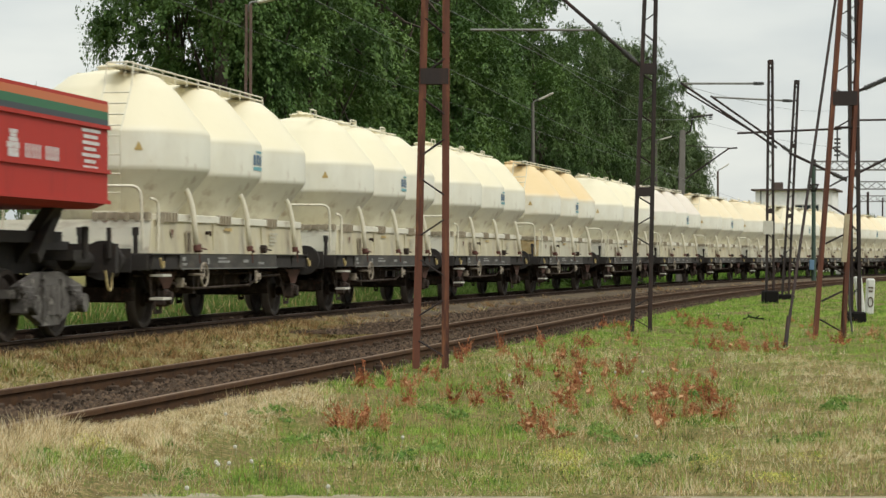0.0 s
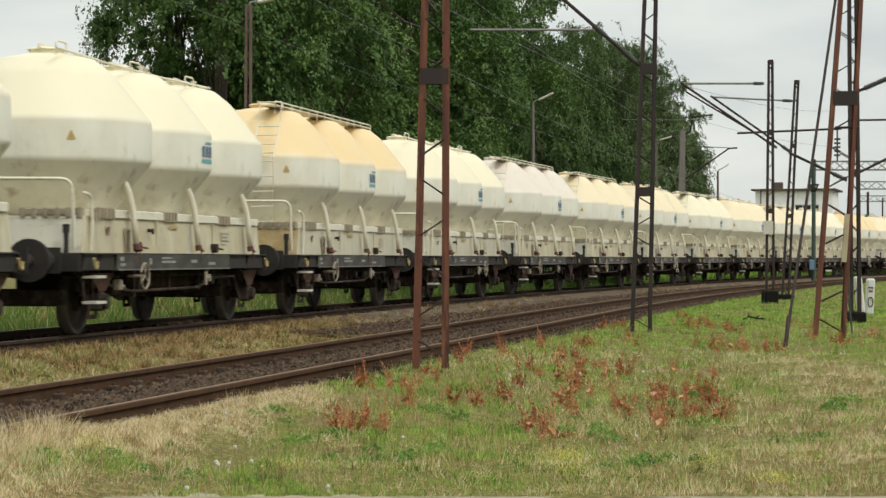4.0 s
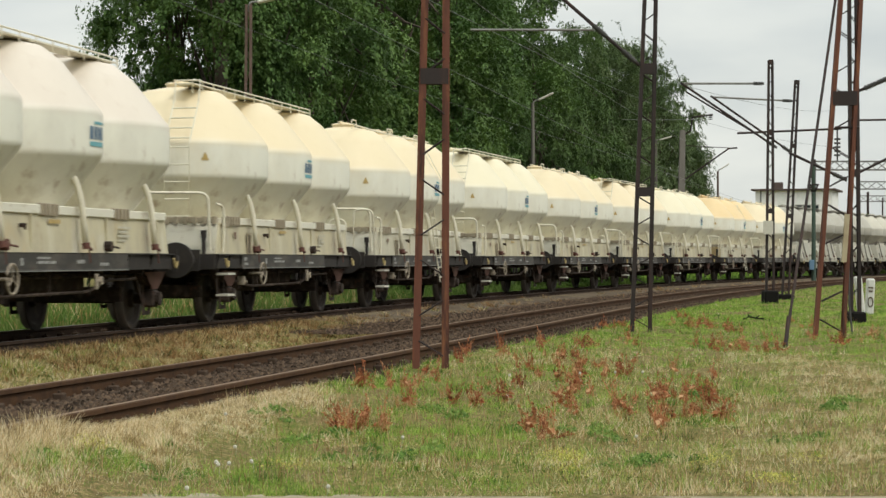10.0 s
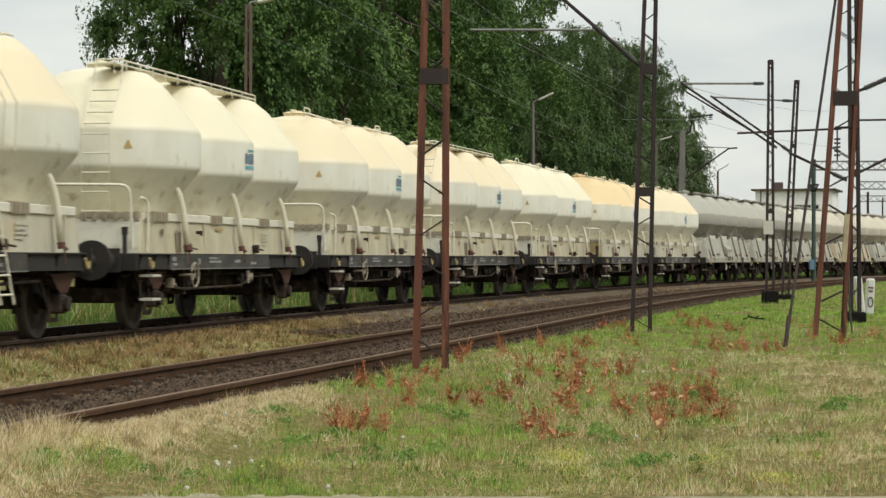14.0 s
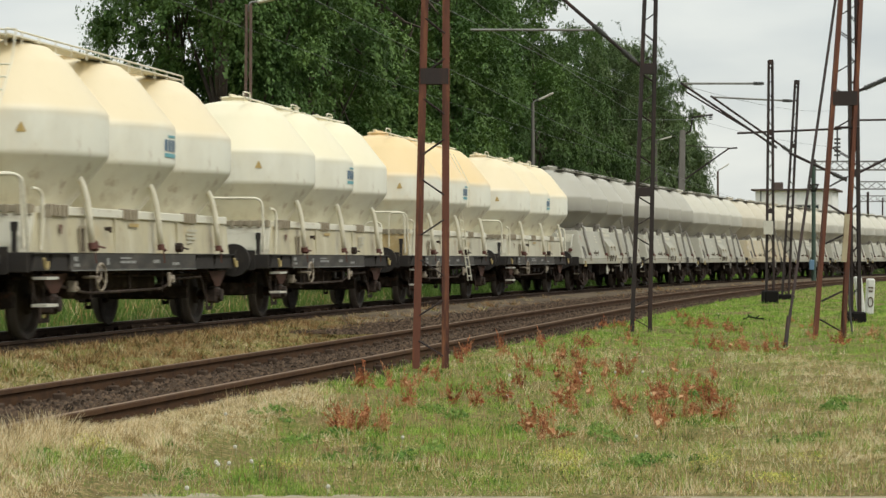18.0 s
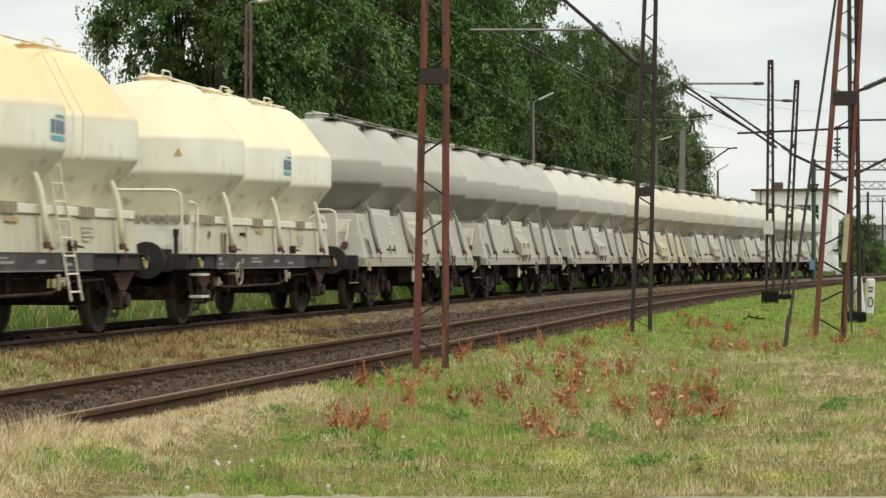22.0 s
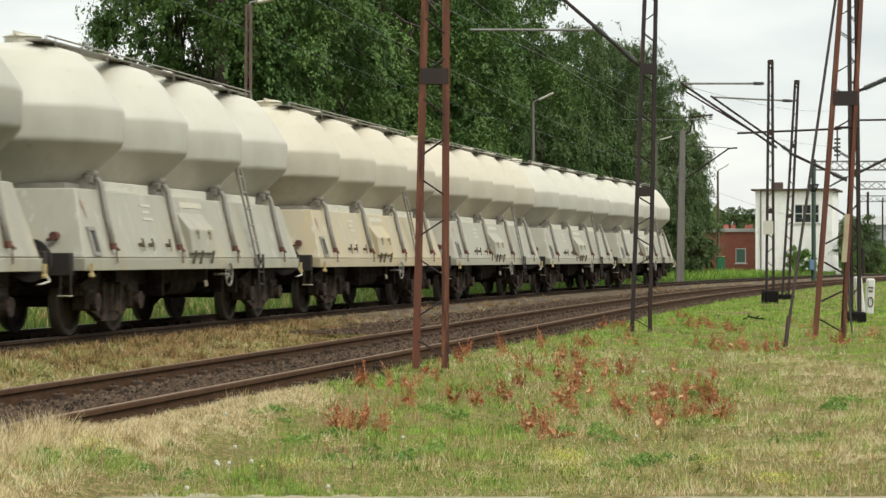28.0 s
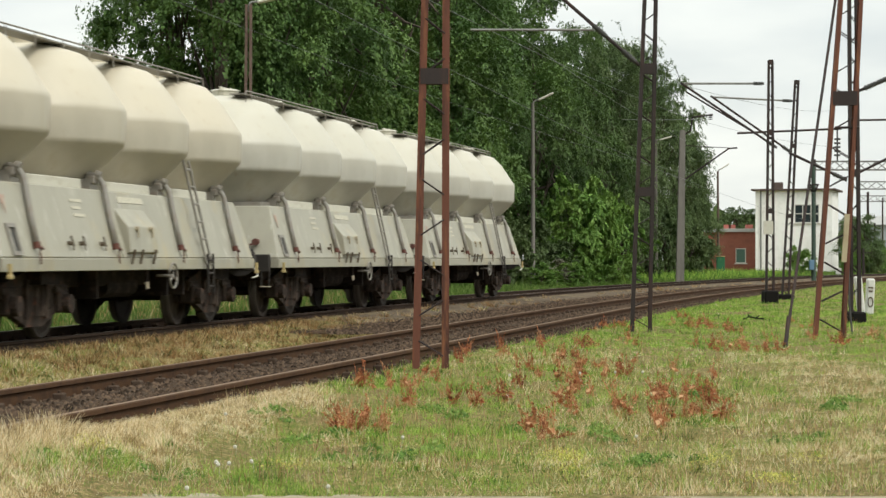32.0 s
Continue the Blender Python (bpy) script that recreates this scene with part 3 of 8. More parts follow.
def axle_guard(thing, x, y):
    """Horn plates, axlebox and leaf spring of a two-axle wagon."""
    sy = -1 if y < 0 else 1

    def guard():
        bm = bmesh.new()
        for dx in (-1, 1):
            bar(bm, (dx * 0.22, 0, 0.92), (dx * 0.13, 0, 0.26), 0.10, 0.016)
            bar(bm, (dx * 0.62, 0, 0.92), (dx * 0.17, 0, 0.40), 0.07, 0.016)
        box(bm, -0.17, 0.17, -0.012, 0.012, 0.22, 0.28)
        return mesh_from("axle_guard", bm)

    def abox():
        bm = bmesh.new()
        box(bm, -0.12, 0.12, -0.13, 0.08, -0.13, 0.13, 0.03)
        rod(bm, (0, -0.19, 0), (0, -0.12, 0), 0.10, 12)
        return mesh_from("axlebox", bm)

    def spring():
        bm = bmesh.new()
        for i in range(7):
            half = 0.60 - 0.075 * i
            z = 0.76 - 0.018 * i
            pts = [(u_ * half, 0, z + 0.09 * (u_ * half / 0.6) ** 2) for u_ in np.linspace(-1, 1, 7)]
            for a, b in zip(pts, pts[1:]):
                bar(bm, a, b, 0.016, 0.10)
        box(bm, -0.06, 0.06, -0.07, 0.07, 0.60, 0.80)
        for dx in (-0.6, 0.6):
            bar(bm, (dx, 0, 0.84), (dx * 1.1, 0, 1.0), 0.04, 0.05)
        return mesh_from("leaf_spring", bm)
    part("axle_guard", cached("guard", guard), mat_gear, thing, at=pose(x, y, 0))
    part("axlebox", cached("abox", abox), mat_gear, thing, at=pose(x, y + 0.03 * sy, WHEEL_R, 0, 0, 0 if sy < 0 else 180))
    part("leaf_spring", cached("spring", spring), mat_gear, thing, at=pose(x, y + 0.02 * sy, 0))


def tube_part(thing, x, mat, y0, z0, y1, z1, r=0.045, lever=True, foot=0.14):
    """A discharge pipe from the cone down to its coupling at the sill; the red valve is its own piece."""
    def make():
        bm = bmesh.new()
        pipe(bm, rounded([(0.04, -y0 + 0.2, z0 + 0.08), (0.05, -y0 - 0.07, z0 + 0.05), (0.055 + 0.55 * (foot - 0.01), -y0 - 0.17, z0 - 0.35), (foot, -y1, z1)], 0.20, 7), r, 10)
        return mesh_from("discharge_pipe", bm, smooth=True)

    def flange():
        bm = bmesh.new()
        box(bm, -0.03, 0.09, -y0 + 0.0, -y0 + 0.14, z0 - 0.07, z0 + 0.05, 0.02)
        rod(bm, (0.04, -y0 + 0.02, z0 + 0.07), (0.05, -y0 - 0.06, z0 + 0.045), r + 0.016, 12)
        if lever:
            rod(bm, (0.16, -y0 - 0.06, z0 + 0.10), (0.25, -y0 - 0.13, z0 + 0.18), 0.020, 6)
        return mesh_from("flange", bm)

    def valve():
        bm = bmesh.new()
        rod(bm, (foot, -y1, z1 + 0.03), (foot, -y1 - 0.01, z1 - 0.05), r + 0.010, 10)
        rod(bm, (foot, -y1 - 0.05, z1 - 0.03), (foot + 0.09, -y1 - 0.05, z1 - 0.06), 0.018)
        rod(bm, (foot + 0.04, -y1 - 0.03, z1 - 0.04), (foot + 0.06, -y1 - 0.04, z1 - 0.24), 0.010)
        return mesh_from("valve", bm)
    p_ = part("discharge_pipe", cached(("tube", y0, z0, y1, z1), make), mat, thing, at=pose(x, 0, 0))
    part("flange", cached(("flange", y0, z0), flange), mat_flange if lever else mat_tube_grey, p_, "grimy dark pipe flange and bracket")
    part("valve", cached(("valve", y1, z1), valve), mat_red_part, p_, "dull red coupling and lever")


def marking(name, key, thing, mat, rects, x, y, z, lean=0.0, label=""):
    """Flat painted marks on a side: rects of (x0, x1, z0, z1), 4 mm proud."""
    def make():
        bm = bmesh.new()
        for x0, x1, z0, z1 in rects:
            box(bm, x0, x1, -0.004, 0.0, z0, z1)
        return mesh_from(name, bm)
    return part(name, cached(key, make), mat, thing, label, at=pose(x, y, z, lean))


def on_drum(bm, x0, x1, z0, z1, cx, r):
    """A thin plate bent round a drum of radius r with its middle at cx, on the near side."""
    n = 5
    lo, hi = [], []
    for i in range(n + 1):
        x = x0 + (x1 - x0) * i / n
        y = -math.sqrt(max(r * r - (x - cx) ** 2, 0.01))
        lo.append(bm.verts.new((x, y, z0)))
        hi.append(bm.verts.new((x, y, z1)))
    for i in range(n):
        bm.faces.new((lo[i], lo[i + 1], hi[i + 1], hi[i]))


def drum_mark(name, key, thing, mat, rects, cx, label=""):
    def make():
        bm = bmesh.new()
        for x0, x1, z0, z1 in rects:
            on_drum(bm, x0, x1, z0, z1, cx, 1.487)
        return mesh_from(name, bm)
    return part(name, cached(key, make), mat, thing, label)


def cream_wagon(u, paint, skirt, ladder_front=False, ladder_rear=False, wheel_at=-2.7, double_rail=False, logo=True, small_rail=True):
    """Two-axle cement wagon with three upright silos on a black underframe."""
    words = {0: "pale cream", 1: "dusty cream", 2: "yellowed cream", 3: "pinkish cream", 4: "aged cream"}[paint]
    tail = " and a side ladder" if ladder_front or ladder_rear else ""
    thing = empty("cement_wagon", line_pose(u), words + " two-axle cement silo wagon " + ("with a thin side ladder" if tail else "on a black underframe"), "freight wagon", "cement wagons")
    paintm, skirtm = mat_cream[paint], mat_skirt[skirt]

    def sill(x0, x1):
        bm = bmesh.new()
        prism(bm, [(0.02, 0.88), (-0.045, 0.88), (-0.05, 0.885), (-0.05, 0.905), (-0.04, 0.91), (-0.04, 1.11), (-0.05, 1.12), (0.02, 1.12)], x0, x1)
        return mesh_from("sill", bm)

    def end_panel(x0, x1):
        bm = bmesh.new()
        box(bm, x0, x1, -0.012, 0.02, 0.89, 1.115)
        box(bm, x0, x1, -0.05, 0.02, 1.10, 1.12)
        for x in (x0 + 0.03, (x0 + x1) / 2, x1 - 0.03):
            v = [bm.verts.new(q) for q in ((x, -0.012, 0.90), (x, -0.05, 1.10), (x, -0.012, 1.10))]
            f_ = bm.faces.new(v)
            bmesh.ops.solidify(bm, geom=[f_], thickness=0.02)
        return mesh_from("end_panel", bm)

    def sill_edge():
        bm = bmesh.new()
        box(bm, -3.50, 1.98, -0.054, -0.046, 0.882, 0.896)
        return mesh_from("sill_edge", bm)
    for y, s_ in ((-1.27, 1), (1.27, -1)):
        m_ = pose(0, y, 0) @ Matrix.Diagonal((1, s_, 1, 1))
        beam = part("sill", cached("c_sill", lambda: sill(-3.52, 2.0)), mat_sill, thing, at=m_)
        part("edge", cached("c_edge", sill_edge), mat_galv, beam, "worn bare lower edge")
        for q0, q1 in ((-4.85, -3.52), (2.0, 4.15)):
            part("end_panel", cached(("c_panel", q0), lambda: end_panel(q0, q1)), mat_frame, thing, "dark recessed plate over the axle", at=m_)

    def headstock():
        bm = bmesh.new()
        box(bm, -0.06, 0.06, -1.26, 1.26, 0.87, 1.12, 0.01)
        return mesh_from("end_beam", bm)
    for x in (-4.83, 4.13):
        part("end_beam", cached("c_head", headstock), mat_frame, thing, at=pose(x, 0, 0))

    def deck():
        bm = bmesh.new()
        box(bm, -4.80, 4.10, -1.2, 1.2, 1.06, 1.115)
        for y in (-0.35, 0.35):
            box(bm, -4.8, 4.1, y - 0.06, y + 0.06, 0.78, 1.06)
        for x in (-3.0, -1.2, 1.2, 3.0):
            box(bm, x - 0.05, x + 0.05, -1.2, 1.2, 0.84, 1.06)
        return mesh_from("frame", bm)
    part("frame", cached("c_deck", deck), mat_gear, thing)
    buffers(thing, 5.674, 5.06)

    def skirt_bm():
        bm = bmesh.new()
        sec = [(-1.24, 1.12), (1.24, 1.12), (1.20, 1.62), (-1.20, 1.62)]
        a = [bm.verts.new((-4.72 if z < 1.3 else -4.45, y, z)) for y, z in sec]
        b = [bm.verts.new((4.08 if z < 1.3 else 4.02, y, z)) for y, z in sec]
        for k in range(4):
            bm.faces.new((a[k], a[(k + 1) % 4], b[(k + 1) % 4], b[k]))
        bm.faces.new(a[::-1])
        bm.faces.new(b)
        bmesh.ops.recalc_face_normals(bm, faces=bm.faces)
        return mesh_from("skirt", bm)
    part("skirt", cached("c_skirt", skirt_bm), skirtm, thing)

    def rail_band():
        bm = bmesh.new()
        for x0, x1 in ((-3.40, -1.22), (-0.58, 1.62), (2.26, 3.98)):
            box(bm, x0, x1, -1.235, 1.235, 1.60, 1.72, 0.01)
        return mesh_from("saddle_beam", bm)
    part("saddle_beam", cached("c_band", rail_band), mat_band, thing, "white painted saddle beam")

    def end_vent():
        bm = bmesh.new()
        box(bm, -4.47, -4.40, -1.16, -0.26, 1.625, 1.72, 0.01)
        for k in range(6):
            y = -1.12 + 0.16 * k
            box(bm, -4.50, -4.44, y - 0.03, y + 0.03, 1.60, 1.725)
        return mesh_from("end_ribs", bm)
    part("end_rib_plate", cached("c_vent", end_vent), mat_clamp, thing, "grimy ribbed stiffening plate")

    def end_sheet():
        bm = bmesh.new()
        v = [bm.verts.new(q) for q in ((-4.725, -1.22, 1.125), (-4.725, 1.22, 1.125), (-4.458, 1.18, 1.615), (-4.458, -1.18, 1.615))]
        bm.faces.new(v[::-1])
        bmesh.ops.solidify(bm, geom=list(bm.faces), thickness=0.012)
        return mesh_from("end_sheet", bm)
    part("end_sheet", cached("c_endsheet", end_sheet), mat_end_tan if paint in (2, 4) else mat_band, thing, "sloping end sheet of the skirt")

    def bracket():
        bm = bmesh.new()
        box(bm, -0.30, 0.30, -0.012, 0.06, 1.585, 1.74, 0.01)
        for q in (-0.22, -0.07, 0.09, 0.24):
            box(bm, q - 0.018, q + 0.018, -0.035, 0.0, 1.585, 1.73)
        return mesh_from("bracket", bm)
    for x in (-3.72, -0.90, 1.94):
        part("bracket", cached("c_bracket", bracket), mat_clamp, thing, "grimy saddle clamp", at=pose(x, -1.225, 0))
    for x in (-2.75, 0.20, 3.15):
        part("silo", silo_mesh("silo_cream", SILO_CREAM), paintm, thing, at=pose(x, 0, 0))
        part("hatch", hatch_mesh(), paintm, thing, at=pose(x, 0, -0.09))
        tube_part(thing, x - 0.24, mat_tube, 1.14, 2.14, 1.36, 1.22)

    def walkway():
        bm = bmesh.new()
        box(bm, -3.75, 3.72, -0.56, -0.22, 3.925, 3.945)
        pipe(bm, rounded([(-3.85, -0.56, 3.78), (-3.85, -0.56, 4.0), (3.75, -0.56, 4.0), (3.75, -0.56, 3.82)], 0.06), 0.014, 6)
        for x in np.arange(-3.3, 3.4, 0.62):
            rod(bm, (x, -0.56, 3.84), (x, -0.56, 4.0), 0.010)
        for x in (-2.75, 0.2, 3.15):
            box(bm, x - 0.03, x + 0.03, -0.6, 0.6, 3.90, 3.925)
        return mesh_from("walkway", bm)

    def fittings():
        """Low loops, pipes and valves on the domes of the wagons that have no long rail."""
        bm = bmesh.new()
        for x, w, h, y in ((-3.2, 0.42, 0.16, -0.3), (-0.25, 0.5, 0.13, -0.38), (0.62, 0.34, 0.17, 0.1), (2.75, 0.45, 0.15, -0.32), (3.6, 0.32, 0.19, 0.15)):
            pipe(bm, rounded([(x, y, 3.86), (x, y, 3.93 + h), (x + w, y, 3.93 + h), (x + w, y, 3.86)], 0.06), 0.014, 6)
        pipe(bm, [(-3.6, -0.46, 3.95), (-2.0, -0.42, 3.94), (-1.3, -0.40, 3.93), (1.2, -0.40, 3.93), (2.4, -0.42, 3.94), (3.7, -0.46, 3.95)], 0.018, 6)
        for x, y, h in ((-2.1, 0.25, 0.16), (0.95, -0.15, 0.12), (1.95, 0.1, 0.18), (3.95, -0.1, 0.12)):
            rod(bm, (x, y, 3.78), (x, y, 3.95 + h), 0.035, 8)
            rod(bm, (x, y, 3.95 + h), (x, y, 3.97 + h), 0.06, 8)
        for x in (-2.75, 0.2, 3.15):
            box(bm, x - 0.03, x + 0.03, -0.55, 0.5, 3.90, 3.925)
        return mesh_from("walkway", bm)
    if ladder_front:
        part("walkway", cached("c_walk", walkway), mat_tube, thing, "steel roof walkway with a low tube rail")
    else:
        part("roof_pipework", cached("c_fit", fittings), mat_tube, thing, "low tube loops and valves on the roof")

    def hoops(small, double):
        bm = bmesh.new()
        pipe(bm, rounded([(-5.0, -0.2, 2.10), (-4.72, -1.10, 2.10), (-4.68, -1.12, 1.12)], 0.16), 0.024, 7)
        pipe(bm, rounded([(-5.0, 0.9, 1.14), (-5.0, 0.9, 2.10), (-5.0, -0.2, 2.10)], 0.16), 0.024, 7)
        if double:
            pipe(bm, rounded([(-5.0, -0.82, 1.12), (-5.0, -0.82, 2.08), (-4.97, -1.22, 2.08), (-4.80, -1.24, 1.12)], 0.14), 0.022, 7)
            pipe(bm, rounded([(-4.98, -0.27, 1.12), (-4.98, -0.27, 1.87), (-4.98, -0.64, 1.87), (-4.98, -0.64, 1.12)], 0.14), 0.022, 7)
        if small:
            pipe(bm, rounded([(-4.42, -1.25, 1.15), (-4.4, -1.27, 1.45), (-4.4, -1.26, 1.90), (-4.58, -1.20, 1.92)], 0.12), 0.022, 7)
        return mesh_from("handrail", bm)
    part("handrail", cached(("c_hoop", small_rail, double_rail), lambda: hoops(small_rail, double_rail)), mat_tube, thing, "bent cream tube handrail at the end platform")
    if ladder_front:
        def lad():
            bm = bmesh.new()
            # on the front of the first silo, facing forwards
            pts = [(-4.46, 1.25), (-4.46, 2.92), (-3.98, 3.60), (-3.86, 3.98)]
            for y in (-0.70, -0.28):
                pipe(bm, [(x, y, z) for x, z in pts], 0.013, 6)
            for i in range(6):
                rod(bm, (-4.46, -0.70, 1.45 + 0.28 * i), (-4.46, -0.28, 1.45 + 0.28 * i), 0.012)
            for i in range(4):
                t = (i + 0.5) / 4
                rod(bm, (-4.46 + 0.48 * t, -0.70, 2.92 + 0.68 * t), (-4.46 + 0.48 * t, -0.28, 2.92 + 0.68 * t), 0.012)
            rod(bm, (-3.86, -0.70, 3.98), (-3.86, -0.28, 3.98), 0.013)
            return mesh_from("ladder", bm)
        part("ladder", cached("c_lad1", lad), mat_tube, thing, "thin cream tube ladder")
    if ladder_rear:
        def lad2():
            bm = bmesh.new()
            ladder(bm, (1.15, -1.38, 0.50), (0.72, -1.20, 2.35), 0.42, 8, 0.016)
            return mesh_from("ladder", bm)
        part("ladder", cached("c_lad2", lad2), mat_tube, thing, "thin cream tube ladder")
        def lad3():
            bm = bmesh.new()
            for dx in (-0.2, 0.2):
                pipe(bm, [(1.66 + dx, -1.20, 2.35), (1.66 + dx, -1.22, 2.95), (1.66 + dx, -0.80, 3.72)], 0.012, 6)
            return mesh_from("upper_ladder", bm)
        part("upper_ladder", cached("c_lad3", lad3), mat_tube, thing)

    def gear():
        bm = bmesh.new()
        for x in (-3.7, 3.7):
            for sx in (-1, 1):
                box(bm, x + sx * 0.62 - 0.05, x + sx * 0.62 + 0.05, -0.85, 0.85, 0.42, 0.62)
                rod(bm, (x + sx * 0.56, -0.75, 0.45), (x + sx * 0.5, -0.75, 0.72), 0.05)
        rod(bm, (-3.0, -0.2, 0.62), (3.0, -0.2, 0.62), 0.03)
        rod(bm, (-1.1, 0.55, 0.62), (0.1, 0.55, 0.62), 0.19, 14)
        box(bm, 0.5, 1.1, -0.3, 0.2, 0.55, 0.85, 0.03)
        box(bm, -2.2, -2.1, -1.1, 0.3, 0.5, 0.9)
        rod(bm, (-4.5, -0.9, 0.80), (4.0, -0.9, 0.80), 0.022)
        box(bm, -2.7, 2.5, -0.5, 0.5, 0.58, 0.9, 0.04)
        box(bm, -2.4, -1.6, -0.9, -0.4, 0.52, 0.86, 0.04)
        return mesh_from("brake_gear", bm)
    part("brake_gear", cached("c_gear", gear), mat_gear, thing)
    for x in (-3.7, 3.7):
        for y in (-1.02, 1.02):
            axle_guard(thing, x, y)
    wheels = [wheelset(thing, -3.7), wheelset(thing, 3.7)]
    handwheel(thing, wheel_at, -1.44, 0.80)

    def plate(x):
        bm = bmesh.new()
        v = [bm.verts.new(q) for q in ((-0.50, 0, 0.85), (0.50, 0, 0.85), (0.13, 0, 0.60), (-0.13, 0, 0.60))]
        f_ = bm.faces.new(v)
        bmesh.ops.solidify(bm, geom=[f_], thickness=0.02)
        return mesh_from("corner_plate", bm)
    for x in (-3.7, 3.7):
        part("corner_plate", cached("c_plate", lambda: plate(0)), mat_rust_plate, thing, at=pose(x, -1.16, 0))

    def stepb():
        bm = bmesh.new()
        box(bm, -0.20, 0.20, -0.10, 0.10, -0.018, 0.018)
        return mesh_from("foot_step", bm)

    def hanger():
        bm = bmesh.new()
        bar(bm, (0, 0, 0.42), (0, 0, 0.9), 0.03, 0.012)
        return mesh_from("step_hanger", bm)
    for z in (0.80, 0.46):
        part("foot_step", cached("c_step", stepb), mat_white_paint, thing, "pale painted foot step", at=pose(-4.35, -1.28, z))
    for x in (-4.53, -4.17):
        part("step_hanger", cached("c_hang", hanger), mat_gear, thing, at=pose(x, -1.19, 0))

    def brake_lever():
        bm = bmesh.new()
        box(bm, -0.05, 0.05, -0.03, 0.03, -0.16, 0.16, 0.012)
        rod(bm, (0.06, 0, 0.0), (0.24, -0.02, 0.04), 0.03)
        box(bm, 0.2, 0.3, -0.05, 0.05, -0.08, 0.1, 0.02)
        return mesh_from("brake_lever", bm)
    part("brake_lever", cached("c_lever", brake_lever), mat_fitting, thing, at=pose(0.6, -1.33, 0.74) @ Matrix.Diagonal((0.65, 0.65, 0.65, 1)))

    def hookpart():
        bm = bmesh.new()
        pipe(bm, rounded([(0, 0, 0.12), (0.05, 0, 0), (0.14, 0, -0.02), (0.15, 0, 0.08)], 0.04), 0.02, 6)
        return mesh_from("tow_hook", bm)
    for x in (-4.6, 3.98):
        part("tow_hook", cached("c_tow", hookpart), mat_yellow_fit, thing, "yellow tow hook", at=pose(x, -1.36, 0.93))

    def post():
        bm = bmesh.new()
        rod(bm, (0, 0, 1.1), (0, 0, 1.46), 0.035)
        rod(bm, (0, 0, 1.38), (0, 0, 1.5), 0.05, 8)
        return mesh_from("lamp_bracket", bm)
    for y in (-1.05, -0.2):
        part("lamp_bracket", cached("c_post", post), mat_frame, thing, at=pose(-4.80, y, 0))

    def inspect():
        bm = bmesh.new()
        for x0, x1, z0, z1 in ((-0.10, 0.10, -0.18, -0.15), (-0.10, 0.10, 0.15, 0.18), (-0.10, -0.07, -0.15, 0.15), (0.07, 0.10, -0.15, 0.15)):
            box(bm, x0, x1, -0.02, 0.0, z0, z1)
        return mesh_from("card_frame", bm)
    part("card_frame", cached("c_card", inspect), mat_clamp, thing, at=pose(-2.93, -1.245, 1.29))
    marking("card", "c_cardin", thing, mat_flange, [(-0.07, 0.07, -0.15, 0.15)], -2.93, -1.240, 1.29)
    for key, x0, x1, z0, z1 in (("c_sa", -0.35, 0.30, 0.0, 0.035), ("c_sb", -0.92, -0.82, -0.02, 0.07), ("c_sc", 1.1, 1.4, 0.0, 0.05), ("c_sd", -2.2, -2.05, 0.03, 0.09), ("c_se", -2.2, -1.98, -0.04, 0.0), ("c_sf", -0.35, 0.1, 0.06, 0.085), ("c_sg", 2.0, 2.35, -0.03, 0.01)):
        marking("stencil_mark", key, thing, mat_letter, [(x0, x1, z0, z1)], -1.2, -1.312, 0.98)

    def cock():
        bm = bmesh.new()
        rod(bm, (0, 0.05, 0), (0, -0.06, 0), 0.07, 10)
        rod(bm, (0.02, -0.05, 0), (0.30, -0.06, -0.02), 0.014)
        return mesh_from("cock", bm)
    part("cock", cached("c_cock", cock), mat_red_part, thing, "red cock with a dark lever", at=pose(-2.55, -1.27, 1.21))
    part("cock", cached("c_cock", cock), mat_gear, thing, at=pose(1.25, -1.27, 1.21))

    def rib():
        bm = bmesh.new()
        box(bm, -0.02, 0.02, -0.03, 0.01, 1.56, 1.72)
        return mesh_from("rib", bm)
    for k in range(3):
        part("rib", cached("c_rib", rib), mat_clamp, thing, at=pose(-4.36 + 0.13 * k, -1.235, 0))

    def panel_strap():
        bm = bmesh.new()
        box(bm, -0.02, 0.02, -0.012, 0.01, 1.13, 1.60)
        return mesh_from("panel_strap", bm)
    for x in (-1.55, 1.30, 3.55):
        part("panel_strap", cached("c_strap", panel_strap), skirtm, thing, at=pose(x, -1.228, 0))
    marking("data_panel", "c_data", thing, mat_stencil_faint, [(0.0, 0.55, 0.10, 0.13), (0.0, 0.42, 0.04, 0.07), (0.0, 0.5, -0.02, 0.01), (0.0, 0.3, -0.08, -0.05)], 1.75, -1.245, 1.36, label="faded stencilled data lines")
    marking("yellow_label", "c_ylab", thing, mat_sign_yellow, [(0.0, 0.42, 0.0, 0.05)], -0.95, -1.235, 1.49)

    def side_valve():
        bm = bmesh.new()
        rod(bm, (0, 0.06, 0), (0, -0.07, 0), 0.045, 10)
        box(bm, -0.03, 0.03, -0.10, -0.05, -0.09, 0.05, 0.01)
        return mesh_from("side_valve", bm)
    for x, z in ((-1.9, 1.45),):
        part("side_valve", cached("c_sval", side_valve), mat_gear, thing, at=pose(x, -1.245, z) @ Matrix.Diagonal((0.6, 0.6, 0.6, 1)))

    def under_boxes():
        bm = bmesh.new()
        box(bm, -0.10, 0.10, -0.06, 0.06, -0.15, 0.15, 0.02)
        rod(bm, (0.02, -0.09, -0.05), (0.02, -0.04, -0.05), 0.05, 8)
        return mesh_from("relay_valve", bm)
